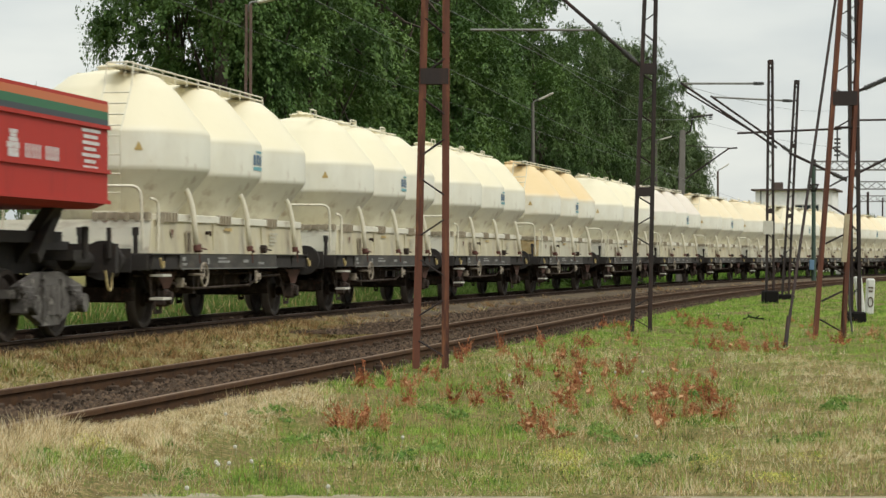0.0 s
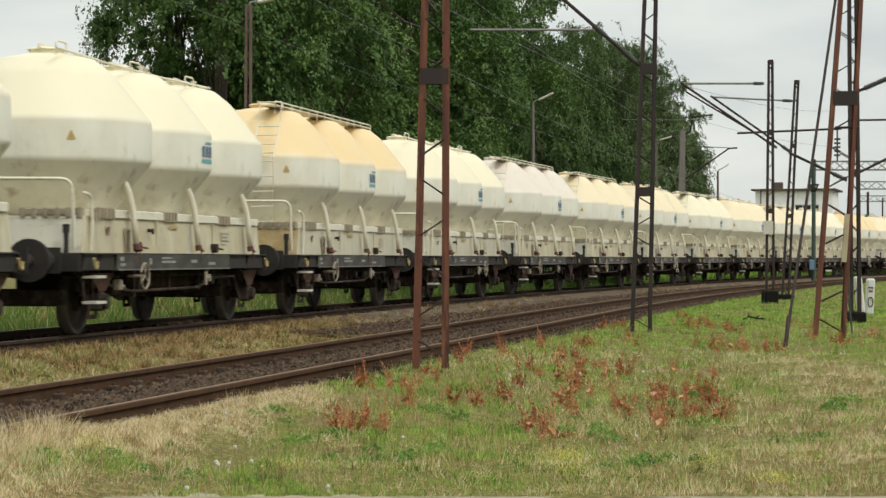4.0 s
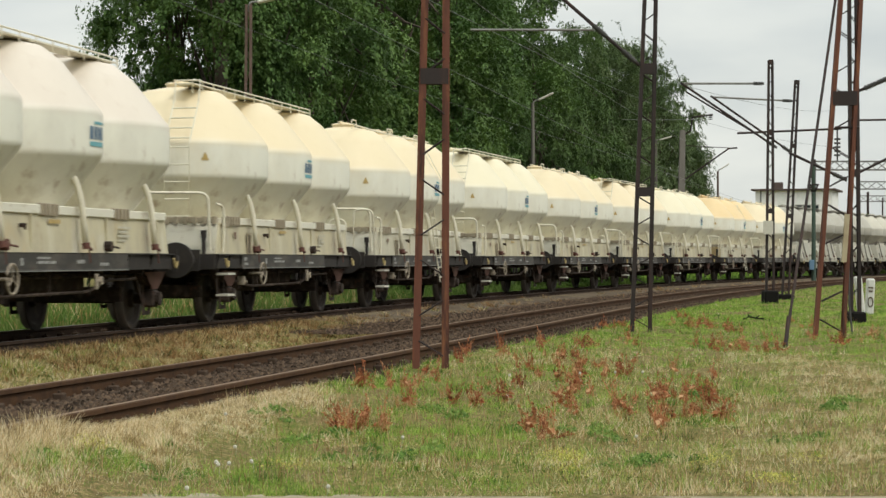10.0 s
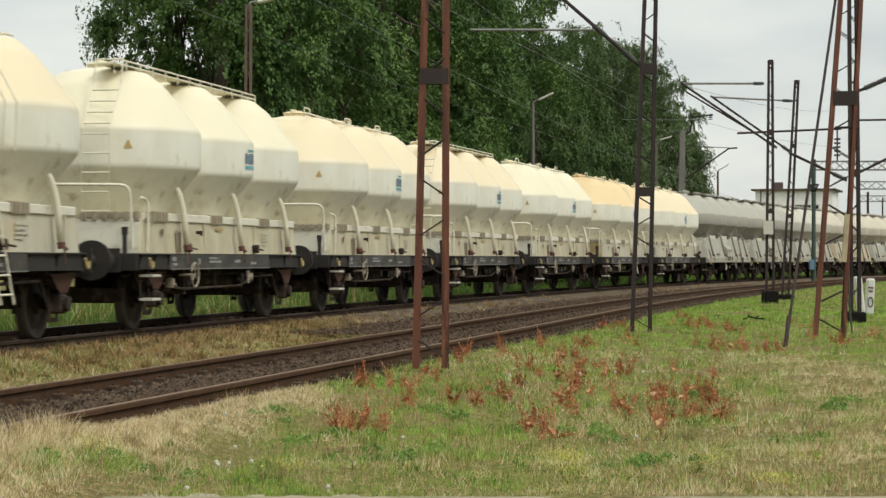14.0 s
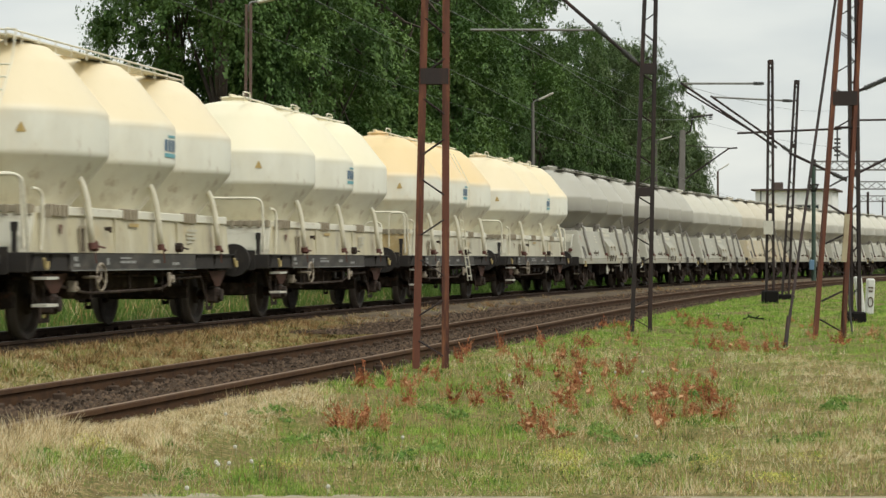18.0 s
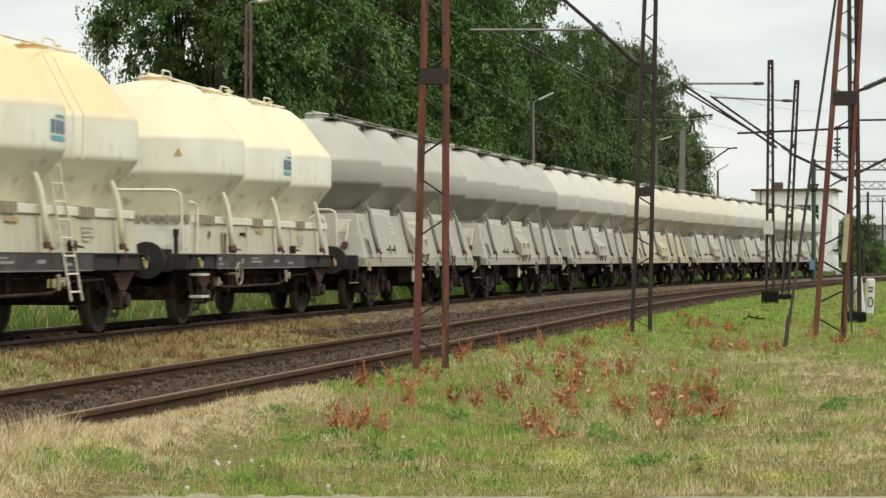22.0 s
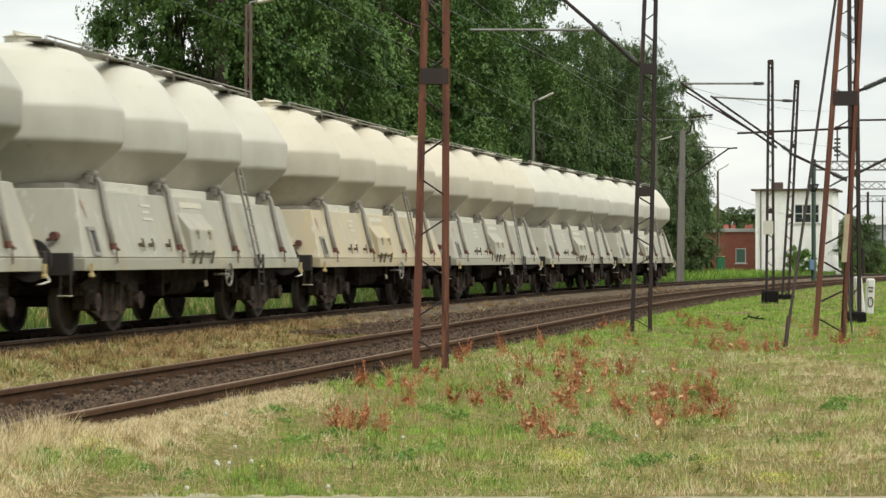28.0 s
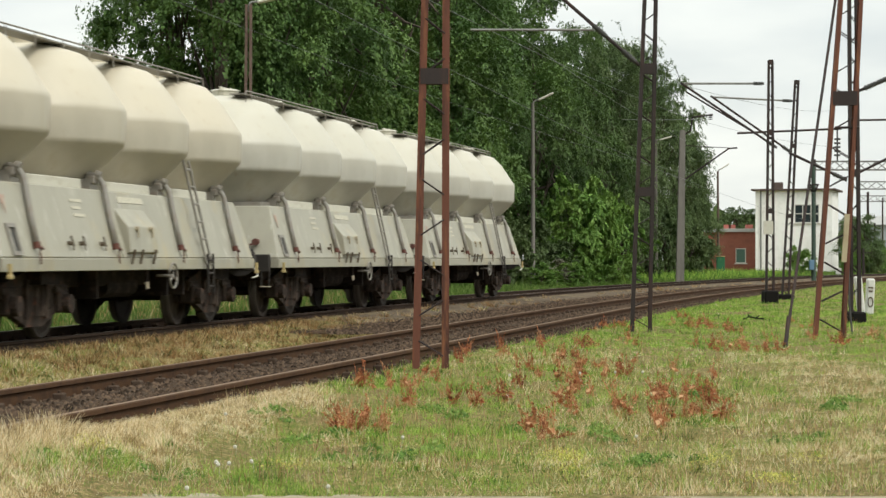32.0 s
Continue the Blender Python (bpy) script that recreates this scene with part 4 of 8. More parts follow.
    part("relay_valve", cached("c_relay", under_boxes), mat_fitting, thing, "dull tan brake valve under the sill", at=pose(-3.05, -1.16, 0.68) @ Matrix.Diagonal((0.45, 1, 0.5, 1)))

    def brake_pipe():
        bm = bmesh.new()
        pipe(bm, rounded([(-3.6, -1.10, 0.72), (-2.4, -1.12, 0.58), (0.9, -1.12, 0.60), (1.6, -1.10, 0.74), (3.0, -1.08, 0.76)], 0.25), 0.022, 6)
        for x in (-2.0, -0.6, 0.9):
            bar(bm, (x, -1.12, 0.56), (x, -1.12, 0.88), 0.04, 0.02)
        return mesh_from("brake_pipe", bm)
    part("brake_pipe", cached("c_bpipe", brake_pipe), mat_bogie, thing)
    marking("marking_triangle", "c_tri", thing, mat_rust_plate, [(-0.06, 0.06, 0.02, 0.06), (-0.04, 0.04, -0.02, 0.02), (-0.02, 0.02, -0.06, -0.02)], -3.7, -1.245, 1.42)
    if logo:
        for k in range(4):
            drum_mark("logo_bar", ("c_logo", k), thing, mat_logo_blue, [(-0.04 + 0.13 * k, 0.05 + 0.13 * k, 2.60, 2.77)], 0.2, "plain dark blue bar")
        drum_mark("logo_band", "c_logo2", thing, mat_logo_teal, [(-0.04, 0.46, 2.51, 2.57)], 0.2, "plain teal bar")
        drum_mark("logo_band", "c_logo3", thing, mat_logo_teal, [(0.08, 0.46, 2.80, 2.835)], 0.2, "plain teal bar")
    def warn():
        bm = bmesh.new()
        for z, w in ((0, 0.066), (0.031, 0.05), (0.062, 0.034), (0.093, 0.017)):
            on_drum(bm, -3.99 - w * 0.5, -3.99 + w * 0.5, 2.66 + z, 2.691 + z, -2.75, 1.487)
        return mesh_from("warning_triangle", bm)
    part("warning_triangle", cached("c_warn", warn), mat_sign_yellow, thing, "yellow high-voltage warning triangle")
    WAGONS.append((thing, u, wheels))
    return thing


def bogie(thing, x, mat):
    def frame_bm():
        bm = bmesh.new()
        for y in (-1.0, 1.0):
            o = 0.09 if y > 0 else -0.09
            for a, b, w in (((-1.15, y, 0.62), (-0.35, y, 0.80), 0.16), ((1.15, y, 0.62), (0.35, y, 0.80), 0.16), ((-0.4, y, 0.79), (0.4, y, 0.79), 0.17),
                            ((-0.8, y, 0.42), (-0.30, y, 0.26), 0.12), ((0.8, y, 0.42), (0.30, y, 0.26), 0.12), ((-0.34, y, 0.25), (0.34, y, 0.25), 0.13)):
                bar(bm, a, b, w, 0.11)
            for dx in (-0.9, 0.9):
                box(bm, dx - 0.17, dx + 0.17, y - 0.12, y + 0.12, 0.34, 0.64, 0.03)
                rod(bm, (dx, y + o * 1.2, 0.46), (dx, y + o * 2.4, 0.46), 0.125, 14)
                box(bm, dx - 0.24, dx + 0.24, y - 0.09, y + 0.09, 0.60, 0.70, 0.02)
            box(bm, -1.02, 1.02, y - 0.04, y + 0.04, 0.40, 0.76, 0.02)
            for dx in (-0.22, 0.0, 0.22):
                rod(bm, (dx, y + o * 0.4, 0.32), (dx, y + o * 0.4, 0.70), 0.075, 10)
            box(bm, -0.38, -0.30, y - 0.1, y + 0.1, 0.28, 0.78)
            box(bm, 0.30, 0.38, y - 0.1, y + 0.1, 0.28, 0.78)
        box(bm, -0.22, 0.22, -1.0, 1.0, 0.50, 0.74, 0.02)
        for dx in (-1.15, 1.15):
            box(bm, dx - 0.05, dx + 0.05, -1.0, 1.0, 0.55, 0.66)
        return mesh_from("bogie_frame", bm)
    part("bogie_frame", cached("bogie", frame_bm), mat, thing, "dusty cast-steel bogie side frames", at=pose(x, 0, 0))
    return [wheelset(thing, x - 0.9), wheelset(thing, x + 0.9)]


def grey_wagon(u, paint, body, box_hatch=True, hoop=False):
    """Four-axle hopper wagon with four silos above a slanting body."""
    words = {0: "grey", 1: "pale grey", 2: "warm grey"}[paint]
    thing = empty("silo_wagon", line_pose(u), words + " four-axle bulk silo wagon with slanting dusty side panels", "freight wagon", "grey silo wagons")
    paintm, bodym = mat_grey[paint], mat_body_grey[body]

    def body_bm():
        bm = bmesh.new()
        sec = [(-1.42, 1.05), (1.42, 1.05), (1.14, 1.98), (-1.14, 1.98)]
        a = [bm.verts.new((-5.85 if z < 1.5 else -5.45, y, z)) for y, z in sec]
        b = [bm.verts.new((5.2 if z < 1.5 else 4.98, y, z)) for y, z in sec]
        for k in range(4):
            bm.faces.new((a[k], a[(k + 1) % 4], b[(k + 1) % 4], b[k]))
        bm.faces.new(a[::-1])
        bm.faces.new(b)
        bmesh.ops.recalc_face_normals(bm, faces=bm.faces)
        bmesh.ops.bevel(bm, geom=list(bm.edges), offset=0.02, segments=1, affect='EDGES')
        return mesh_from("body", bm)
    part("body", cached("g_body", body_bm), bodym, thing)

    def ribs():
        bm = bmesh.new()
        bar(bm, (0, -1.43, 1.06), (0, -1.155, 1.97), 0.035, 0.02)
        return mesh_from("panel_seam", bm)
    for x in (-1.5, 1.45):
        part("panel_seam", cached("g_ribs", ribs), bodym, thing, at=pose(x, 0, 0))

    def lip():
        bm = bmesh.new()
        box(bm, -5.88, 5.24, -1.432, 1.432, 0.885, 1.048, 0.008)
        return mesh_from("sill", bm)
    part("sill", cached("g_lip", lip), bodym, thing)

    def under():
        bm = bmesh.new()
        for y in (-0.4, 0.4):
            box(bm, -5.6, 5.6, y - 0.1, y + 0.1, 0.72, 0.95)
        for x in (-3.8, 3.8):
            box(bm, x - 0.35, x + 0.35, -1.25, 1.25, 0.72, 0.88)
        rod(bm, (-0.8, -0.8, 0.66), (0.5, -0.8, 0.66), 0.17, 14)
        box(bm, -1.6, -1.2, -0.9, -0.2, 0.5, 0.88, 0.02)
        rod(bm, (-3.0, 0.1, 0.62), (3.0, 0.1, 0.62), 0.03)
        box(bm, -2.7, 2.7, -0.62, 0.62, 0.50, 0.9, 0.04)
        box(bm, -5.4, 5.4, -0.95, 0.95, 0.66, 0.9, 0.03)
        for x in (-1.9, 1.2, 2.0):
            box(bm, x - 0.04, x + 0.04, -1.2, 0.6, 0.5, 0.9)
        return mesh_from("frame", bm)
    part("frame", cached("g_under", under), mat_soot, thing)

    def headstock():
        bm = bmesh.new()
        box(bm, -0.07, 0.07, -1.30, 1.30, 0.84, 1.14, 0.012)
        return mesh_from("end_beam", bm)
    part("end_beam", cached("g_head", headstock), mat_frame, thing, at=pose(5.72, 0, 0))
    part("end_beam", cached("g_head", headstock), mat_frame, thing, at=pose(-6.0, 0, -0.02, 0, 0, 180))

    def endplat():
        bm = bmesh.new()
        box(bm, 5.15, 5.68, -1.25, 1.25, 1.06, 1.10)
        box(bm, -5.98, -5.70, -1.25, 1.25, 1.06, 1.10)
        return mesh_from("end_deck", bm)
    part("end_deck", cached("g_plat", endplat), mat_frame, thing)
    buffers(thing, 6.36, 5.75)
    for x in (-4.42, -1.475, 1.475, 4.42):
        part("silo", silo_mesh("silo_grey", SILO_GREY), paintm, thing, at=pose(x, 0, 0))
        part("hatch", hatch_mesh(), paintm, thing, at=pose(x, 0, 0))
        tube_part(thing, x - 0.17, mat_tube_grey, 1.08, 2.13, 1.415, 1.22, 0.040, False, -0.14)

    def saddle():
        bm = bmesh.new()
        for x in (-4.42, -1.475, 1.475, 4.42):
            box(bm, x + 0.45, x + 2.45 if x < 4 else x + 0.56, -0.99, 0.99, 1.975, 2.12, 0.01)
        return mesh_from("saddle_beam", bm)
    part("saddle_beam", cached("g_saddle", saddle), mat_band_grey, thing, "pale painted saddle beam")

    def saddle_posts():
        bm = bmesh.new()
        for x in (-4.42, -1.475, 1.475, 4.42):
            box(bm, x - 0.20, x - 0.10, -1.02, 1.02, 1.97, 2.13)
        box(bm, -5.2, 4.7, -0.9, 0.9, 1.97, 2.06)
        return mesh_from("saddle_post", bm)
    part("saddle_post", cached("g_saddle2", saddle_posts), mat_tube_grey, thing)

    def walkway():
        bm = bmesh.new()
        box(bm, -5.0, 5.0, -0.56, -0.26, 3.985, 4.005)
        pipe(bm, rounded([(-5.05, -0.58, 3.85), (-5.05, -0.58, 4.045), (5.1, -0.58, 4.045), (5.1, -0.58, 3.85)], 0.06), 0.013, 6)
        for x in np.arange(-4.7, 4.9, 1.05):
            rod(bm, (x, -0.58, 3.85), (x, -0.58, 4.045), 0.010)
        for x in (-4.42, -1.475, 1.475, 4.42):
            box(bm, x - 0.03, x + 0.03, -0.58, 0.5, 3.96, 3.985)
        for x in (-4.0, -0.9, 1.9, 4.6):
            pipe(bm, rounded([(x, 0.1, 3.9), (x, 0.1, 4.16), (x + 0.55, 0.1, 4.16), (x + 0.55, 0.1, 3.9)], 0.05), 0.013, 6)
        return mesh_from("walkway", bm)
    part("walkway", cached("g_walk", walkway), mat_tube_grey, thing, "dull grey roof walkway with a low tube rail")

    def lad():
        bm = bmesh.new()
        ladder(bm, (2.40, -1.49, 0.95), (2.05, -1.22, 2.54), 0.26, 6, 0.020)
        return mesh_from("ladder", bm)
    part("ladder", cached("g_lad", lad), mat_tube_grey, thing, "narrow grey steel ladder")

    def lad_low():
        bm = bmesh.new()
        ladder(bm, (2.47, -1.50, 0.52), (2.42, -1.50, 1.12), 0.28, 3, 0.020)
        return mesh_from("step_ladder", bm)
    part("step_ladder", cached("g_lad2", lad_low), mat_frame, thing)
    if box_hatch:
        def chest():
            bm = bmesh.new()
            prism(bm, [(-1.17, 1.73), (-1.22, 1.74), (-1.42, 1.49), (-1.47, 1.13), (-1.36, 1.10), (-1.28, 1.40)], -0.62, 0.62)
            bmesh.ops.recalc_face_normals(bm, faces=bm.faces)
            bmesh.ops.bevel(bm, geom=list(bm.edges), offset=0.012, segments=1, affect='EDGES')
            return mesh_from("valve_hood", bm)

        def latch():
            bm = bmesh.new()
            rod(bm, (0, -1.41, 1.46), (0, -1.47, 1.46), 0.035, 8)
            rod(bm, (0, -1.46, 1.46), (0, -1.47, 1.34), 0.014, 6)
            return mesh_from("latch", bm)

        def drain():
            bm = bmesh.new()
            rod(bm, (0, -1.49, 1.17), (0, -1.45, 0.97), 0.018, 6)
            return mesh_from("drain_pipe", bm)

        def drop():
            bm = bmesh.new()
            rod(bm, (0, -1.34, 0.92), (0, -1.32, 0.60), 0.030, 8)
            return mesh_from("drop_pipe", bm)

        def nozzle():
            bm = bmesh.new()
            rod(bm, (0, -1.33, 0.71), (0.01, -1.34, 0.62), 0.034, 8)
            box(bm, -0.02, 0.02, -1.37, -1.30, 0.64, 0.68, 0.01)
            return mesh_from("nozzle", bm)
        part("valve_hood", cached("g_chest", chest), bodym, thing, "sloped sheet hood over the valve chest", at=pose(-0.66, 0, 0))
        for x in (-0.30, 0.32):
            part("latch", cached("g_latch", latch), mat_clamp, thing, at=pose(x - 0.66, 0, 0))
        for x in (-0.52, -0.16, 0.42):
            part("drain_pipe", cached("g_drain", drain), mat_flange, thing, at=pose(x - 0.66, 0, 0))
        for x in (-0.89, -0.20) if paint == 0 else (-0.20,):
            dropped = part("drop_pipe", cached("g_drop", drop), mat_soot, thing, at=pose(x, 0, 0))
            part("nozzle", cached("g_nozzle", nozzle), mat_clamp, dropped, "pale brass hose nozzle")

    def cardf():
        bm = bmesh.new()
        for x0, x1, z0, z1 in ((-0.15, 0.15, -0.20, -0.15), (-0.15, 0.15, 0.15, 0.20), (-0.15, -0.10, -0.15, 0.15), (0.10, 0.15, -0.15, 0.15)):
            box(bm, x0, x1, -0.025, 0.0, z0, z1)
        return mesh_from("card_frame", bm)
    part("card_frame", cached("g_card", cardf), mat_tube_grey, thing, at=pose(-5.34, -1.355, 1.27, -16.5))

    def cock_lever():
        bm = bmesh.new()
        rod(bm, (0, 0.05, 0), (0, -0.06, 0), 0.028, 8)
        rod(bm, (-0.05, -0.05, 0.09), (0.06, -0.05, -0.03), 0.013, 6)
        rod(bm, (0.02, -0.05, 0.01), (0.03, -0.06, -0.09), 0.010, 6)
        return mesh_from("cock_lever", bm)
    for x in (-3.72, -3.28, 2.18) if hoop else (-3.49, -3.05, -2.26):
        part("cock_lever", cached("g_cocks", cock_lever), mat_flange, thing, at=pose(x, -1.375, 1.24))
    handwheel(thing, 0.48, -1.52, 0.80, mat_tube_grey)

    def brake_box():
        bm = bmesh.new()
        box(bm, -0.06, 0.06, -0.03, 0.03, -0.13, 0.13, 0.012)
        rod(bm, (0.0, 0.0, 0.1), (0.0, 0.02, 0.30), 0.014)
        return mesh_from("brake_box", bm)
    if paint == 0:
        part("brake_box", cached("g_lever", brake_box), mat_white_paint, thing, "small white brake change-over plate", at=pose(-1.2, -1.34, 0.66))

    def foot_step():
        bm = bmesh.new()
        box(bm, -0.06, 0.06, -1.33, -1.15, 0.55, 0.57, 0.006)
        return mesh_from("foot_step", bm)

    def step_hanger():
        bm = bmesh.new()
        for y in (-1.31, -1.17):
            bar(bm, (0, y, 0.55), (0.03, y, 0.90), 0.03, 0.012)
        return mesh_from("step_hanger", bm)
    hanger = part("step_hanger", cached("g_hang", step_hanger), mat_frame, thing, at=pose(-6.08, 0, 0))
    part("foot_step", cached("g_fstep", foot_step), mat_clamp, hanger, "worn pale shunter's foot step")

    def grab_iron():
        bm = bmesh.new()
        pipe(bm, rounded([(5.60, -1.32, 0.90), (5.60, -1.40, 0.76), (5.30, -1.40, 0.73), (5.18, -1.40, 0.73)], 0.05), 0.014, 6)
        return mesh_from("grab_iron", bm)
    part("grab_iron", cached("g_grab", grab_iron), mat_white_paint, thing, "thin white bent grab iron")

    def end_paper():
        bm = bmesh.new()
        a = [bm.verts.new((-5.862 + 0.43 * (z - 1.05), y, z)) for y, z in ((-0.98, 1.60), (-0.70, 1.60), (-0.70, 1.86), (-0.98, 1.86))]
        b = [bm.verts.new(v.co + Vector((0.010, 0, 0))) for v in a]
        bm.faces.new(a)
        bm.faces.new(b[::-1])
        for k in range(4):
            bm.faces.new((a[k], b[k], b[(k + 1) % 4], a[(k + 1) % 4]))
        bmesh.ops.recalc_face_normals(bm, faces=bm.faces)
        return mesh_from("notice_sheet", bm)
    if paint == 0:
        part("notice_sheet", cached("g_paper", end_paper), mat_stencil_faint, thing, "pale stained notice sheet on the end wall")

    def hookpart():
        bm = bmesh.new()
        box(bm, -0.02, 0.02, -0.02, 0.02, -0.06, 0.08)
        box(bm, -0.045, 0.045, -0.03, 0.03, -0.10, -0.05, 0.01)
        return mesh_from("tow_hook", bm)
    for x in (-5.78, 5.16):
        part("tow_hook", cached("g_tow", hookpart), mat_yellow_fit, thing, "yellow tow hook", at=pose(x, -1.49, 0.90))
    def end_rail():
        bm = bmesh.new()
        pipe(bm, rounded([(-5.50, -1.02, 1.84), (-5.66, -1.02, 1.82), (-5.80, -1.00, 1.42)], 0.04), 0.018, 7)
        return mesh_from("end_handle", bm)

    def end_cock():
        bm = bmesh.new()
        rod(bm, (-5.70, -0.98, 1.34), (-5.84, -0.98, 1.34), 0.06, 10)
        rod(bm, (-5.82, -1.04, 1.32), (-5.82, -0.88, 1.29), 0.02)
        return mesh_from("end_cock", bm)
    if paint == 0:
        part("end_handle", cached("g_endrail", end_rail), mat_white_paint, thing)
    part("end_cock", cached("g_endcock", end_cock), mat_red_part, thing)
    marking("card", "g_cardin", thing, mat_sign_dark, [(0.0, 0.10, -0.15, 0.15)], -5.34, -1.352, 1.27, -16.5)
    marking("warning_mark", "g_warn", thing, mat_mark_faint, [(-0.08, 0.08, 0.06, 0.12), (-0.055, 0.055, 0.0, 0.06), (-0.03, 0.03, -0.06, 0.0), (-0.012, 0.012, -0.12, -0.06)], -5.36, -1.235, 1.70, -16.5, "red triangle mark")
    for k, x1 in enumerate((0.2, 0.1, 0.2)):
        marking("stencil_mark", ("g_st", k), thing, mat_stencil_faint, [(-0.25, x1, 0.34 - 0.1 * k, 0.38 - 0.1 * k)], -2.75, -1.30, 1.46, -16.5)
    marking("data_panel", "g_data", thing, mat_stencil_faint, [(-1.05, 0.05, 0.0, 0.09)], 0.0, -1.193, 1.82, -16.5, "pale worn data panel")
    if hoop:
        def hoops():
            bm = bmesh.new()
            pipe(bm, rounded([(-5.85, 0.9, 1.08), (-5.85, 0.9, 2.05), (-5.85, -0.80, 2.05), (-5.85, -0.82, 1.08)], 0.16), 0.024, 7)
            return mesh_from("handrail", bm)

        def hoop_low():
            bm = bmesh.new()
            pipe(bm, rounded([(-5.88, -0.24, 1.08), (-5.88, -0.24, 1.92), (-5.88, -0.58, 1.92), (-5.88, -0.58, 1.08)], 0.16), 0.024, 7)
            return mesh_from("handrail", bm)
        part("handrail", hoops(), mat_tube, thing, "bent cream tube handrail")
        part("handrail", hoop_low(), mat_tube, thing, "bent cream tube handrail")
    wheels = bogie(thing, -3.85, mat_gear) + bogie(thing, 3.85, mat_gear)
    WAGONS.append((thing, u, wheels))
    return thing


def red_tipper(u):
    """Four-axle side-tipping wagon ahead of the silo wagons."""
    thing = empty("tipping_wagon", line_pose(u), "red side-tipping ore wagon with orange and green stripes", "freight wagon")

    def bodybm():
        bm = bmesh.new()
        sec = [(-1.30, 1.70), (1.30, 1.70), (1.50, 1.78), (1.50, 3.13), (-1.50, 3.13), (-1.50, 1.78)]
        prism(bm, sec, -5.1, 5.1)
        bmesh.ops.recalc_face_normals(bm, faces=bm.faces)
        return mesh_from("tub", bm)
    part("tub", bodybm(), mat_loco_red, thing, "red painted steel tub")
    for z in (1.79, 2.19, 2.775):
        bm = bmesh.new()
        box(bm, -5.13, 5.13, -1.535, -1.502, z - 0.025, z + 0.025)
        part("tub_rib", bm, mat_loco_red, thing)
    for name, mat, z0, z1 in (("orange_stripe", mat_orange, 2.985, 3.085), ("green_stripe", mat_green, 2.88, 2.985), ("dark_stripe", mat_navy, 2.80, 2.88)):
        bm = bmesh.new()
        box(bm, -5.1, 5.104, -1.506, -1.5, z0, z1)
        part(name, bm, mat, thing)
    def mark(name, key, x0, x1, z0, z1):
        def make():
            bm = bmesh.new()
            box(bm, 0, x1 - x0, -1.508, -1.502, 0, z1 - z0)
            return mesh_from(name, bm)
        part(name, cached(key, make), mat_tub_letter, thing, at=pose(x0, 0, z0))
    for k in range(7):
        short = (0.0, 0.12, 0.05, 0.18, 0.02, 0.2, 0.1)[k]
        mark("text_line", ("t_line", k), 4.05 + short / 2, 4.78 - short, 2.68 - 0.08 * k, 2.725 - 0.08 * k)
    for k in range(5):
        mark("letter_mark", "t_letter", 2.02 + 0.115 * k, 2.075 + 0.115 * k, 2.25, 2.42)
    for k in range(5):
        mark("letter_mark", "t_letter", 2.72 + 0.10 * k, 2.765 + 0.10 * k, 2.25, 2.42)

    for z, w, h in ((2.24, 0.17, 0.10), (2.345, 0.20, 0.07), (2.42, 0.15, 0.05), (2.475, 0.10, 0.035), (2.515, 0.13, 0.05)):
        bm = bmesh.new()
        box(bm, 1.62 - w, 1.62 + w, -1.508, -1.502, z, z + h)
        part("emblem_bar", bm, mat_tub_letter, thing, "worn white bar of the emblem")
    bm = bmesh.new()
    for y in (-0.5, 0.5):
        box(bm, -6.1, 6.1, y - 0.12, y + 0.12, 0.85, 1.28)
    for x in (-6.1, 6.1):
        box(bm, x - 0.07, x + 0.07, -1.3, 1.3, 0.85, 1.25)
    for x in (-4.2, -1.5, 1.5, 4.2):
        for y in (-1, 1):
            bar(bm, (x, y * 0.55, 1.0), (x, y * 1.1, 1.75), 0.35, 0.14)
            bar(bm, (x - 0.5, y * 1.0, 1.05), (x + 0.3, y * 1.0, 1.70), 0.16, 0.12)
    box(bm, -5.0, 5.0, -0.9, 0.9, 1.25, 1.4)
    for x in (4.9, -4.9):
        box(bm, x - 0.3, x + 0.3, -1.2, 1.2, 1.02, 1.16)
    part("underframe", bm, mat_frame, thing)
    for x, r in ((5.0, 0.05), (6.0, 0.035)):
        bm = bmesh.new()
        rod(bm, (x, -1.22, 1.05), (x, -1.22, 1.47), r, 8)
        part("lamp_bracket", bm, mat_frame, thing)
    bm = bmesh.new()
    pipe(bm, rounded([(5.9, -1.2, 0.88), (5.95, -1.22, 0.62), (6.15, -1.2, 0.60), (6.2, -1.2, 0.85)], 0.08), 0.018)
    part("shunter_step", bm, mat_yellow_fit, thing)
    buffers(thing, 6.75, 6.15)
    wheels = bogie(thing, -4.15, mat_bogie_dusty) + bogie(thing, 4.15, mat_bogie_dusty)
    WAGONS.append((thing, u, wheels))


red_tipper(-12.77 - 6.77)
# paint, skirt, ladder at the front, ladder at the rear
CREAMS = [(0, 0, True, False), (0, 0, False, False), (0, 0, False, False), (2, 1, True, False), (0, 1, False, False), (3, 0, True, False),
          (1, 0, True, False), (1, 1, False, True), (0, 0, True, False), (1, 0, False, False), (1, 0, True, False), (0, 0, False, False),
          (2, 1, False, True), (1, 1, False, False)]
for k_, (paint_, skirt_, lf_, lr_) in enumerate(CREAMS):
    cream_wagon(-7.09 + 11.348 * k_, paint_, skirt_, lf_, lr_, 1.0 if k_ == 4 else -2.7, k_ in (5, 7, 10, 12))
GREYS = [(0, 0), (0, 0), (1, 0), (2, 1), (2, 0), (1, 0), (1, 0)]
for k_, (paint_, body_) in enumerate(GREYS):
    grey_wagon(152.7 + 12.72 * k_, paint_, body_, hoop=k_ == 0)


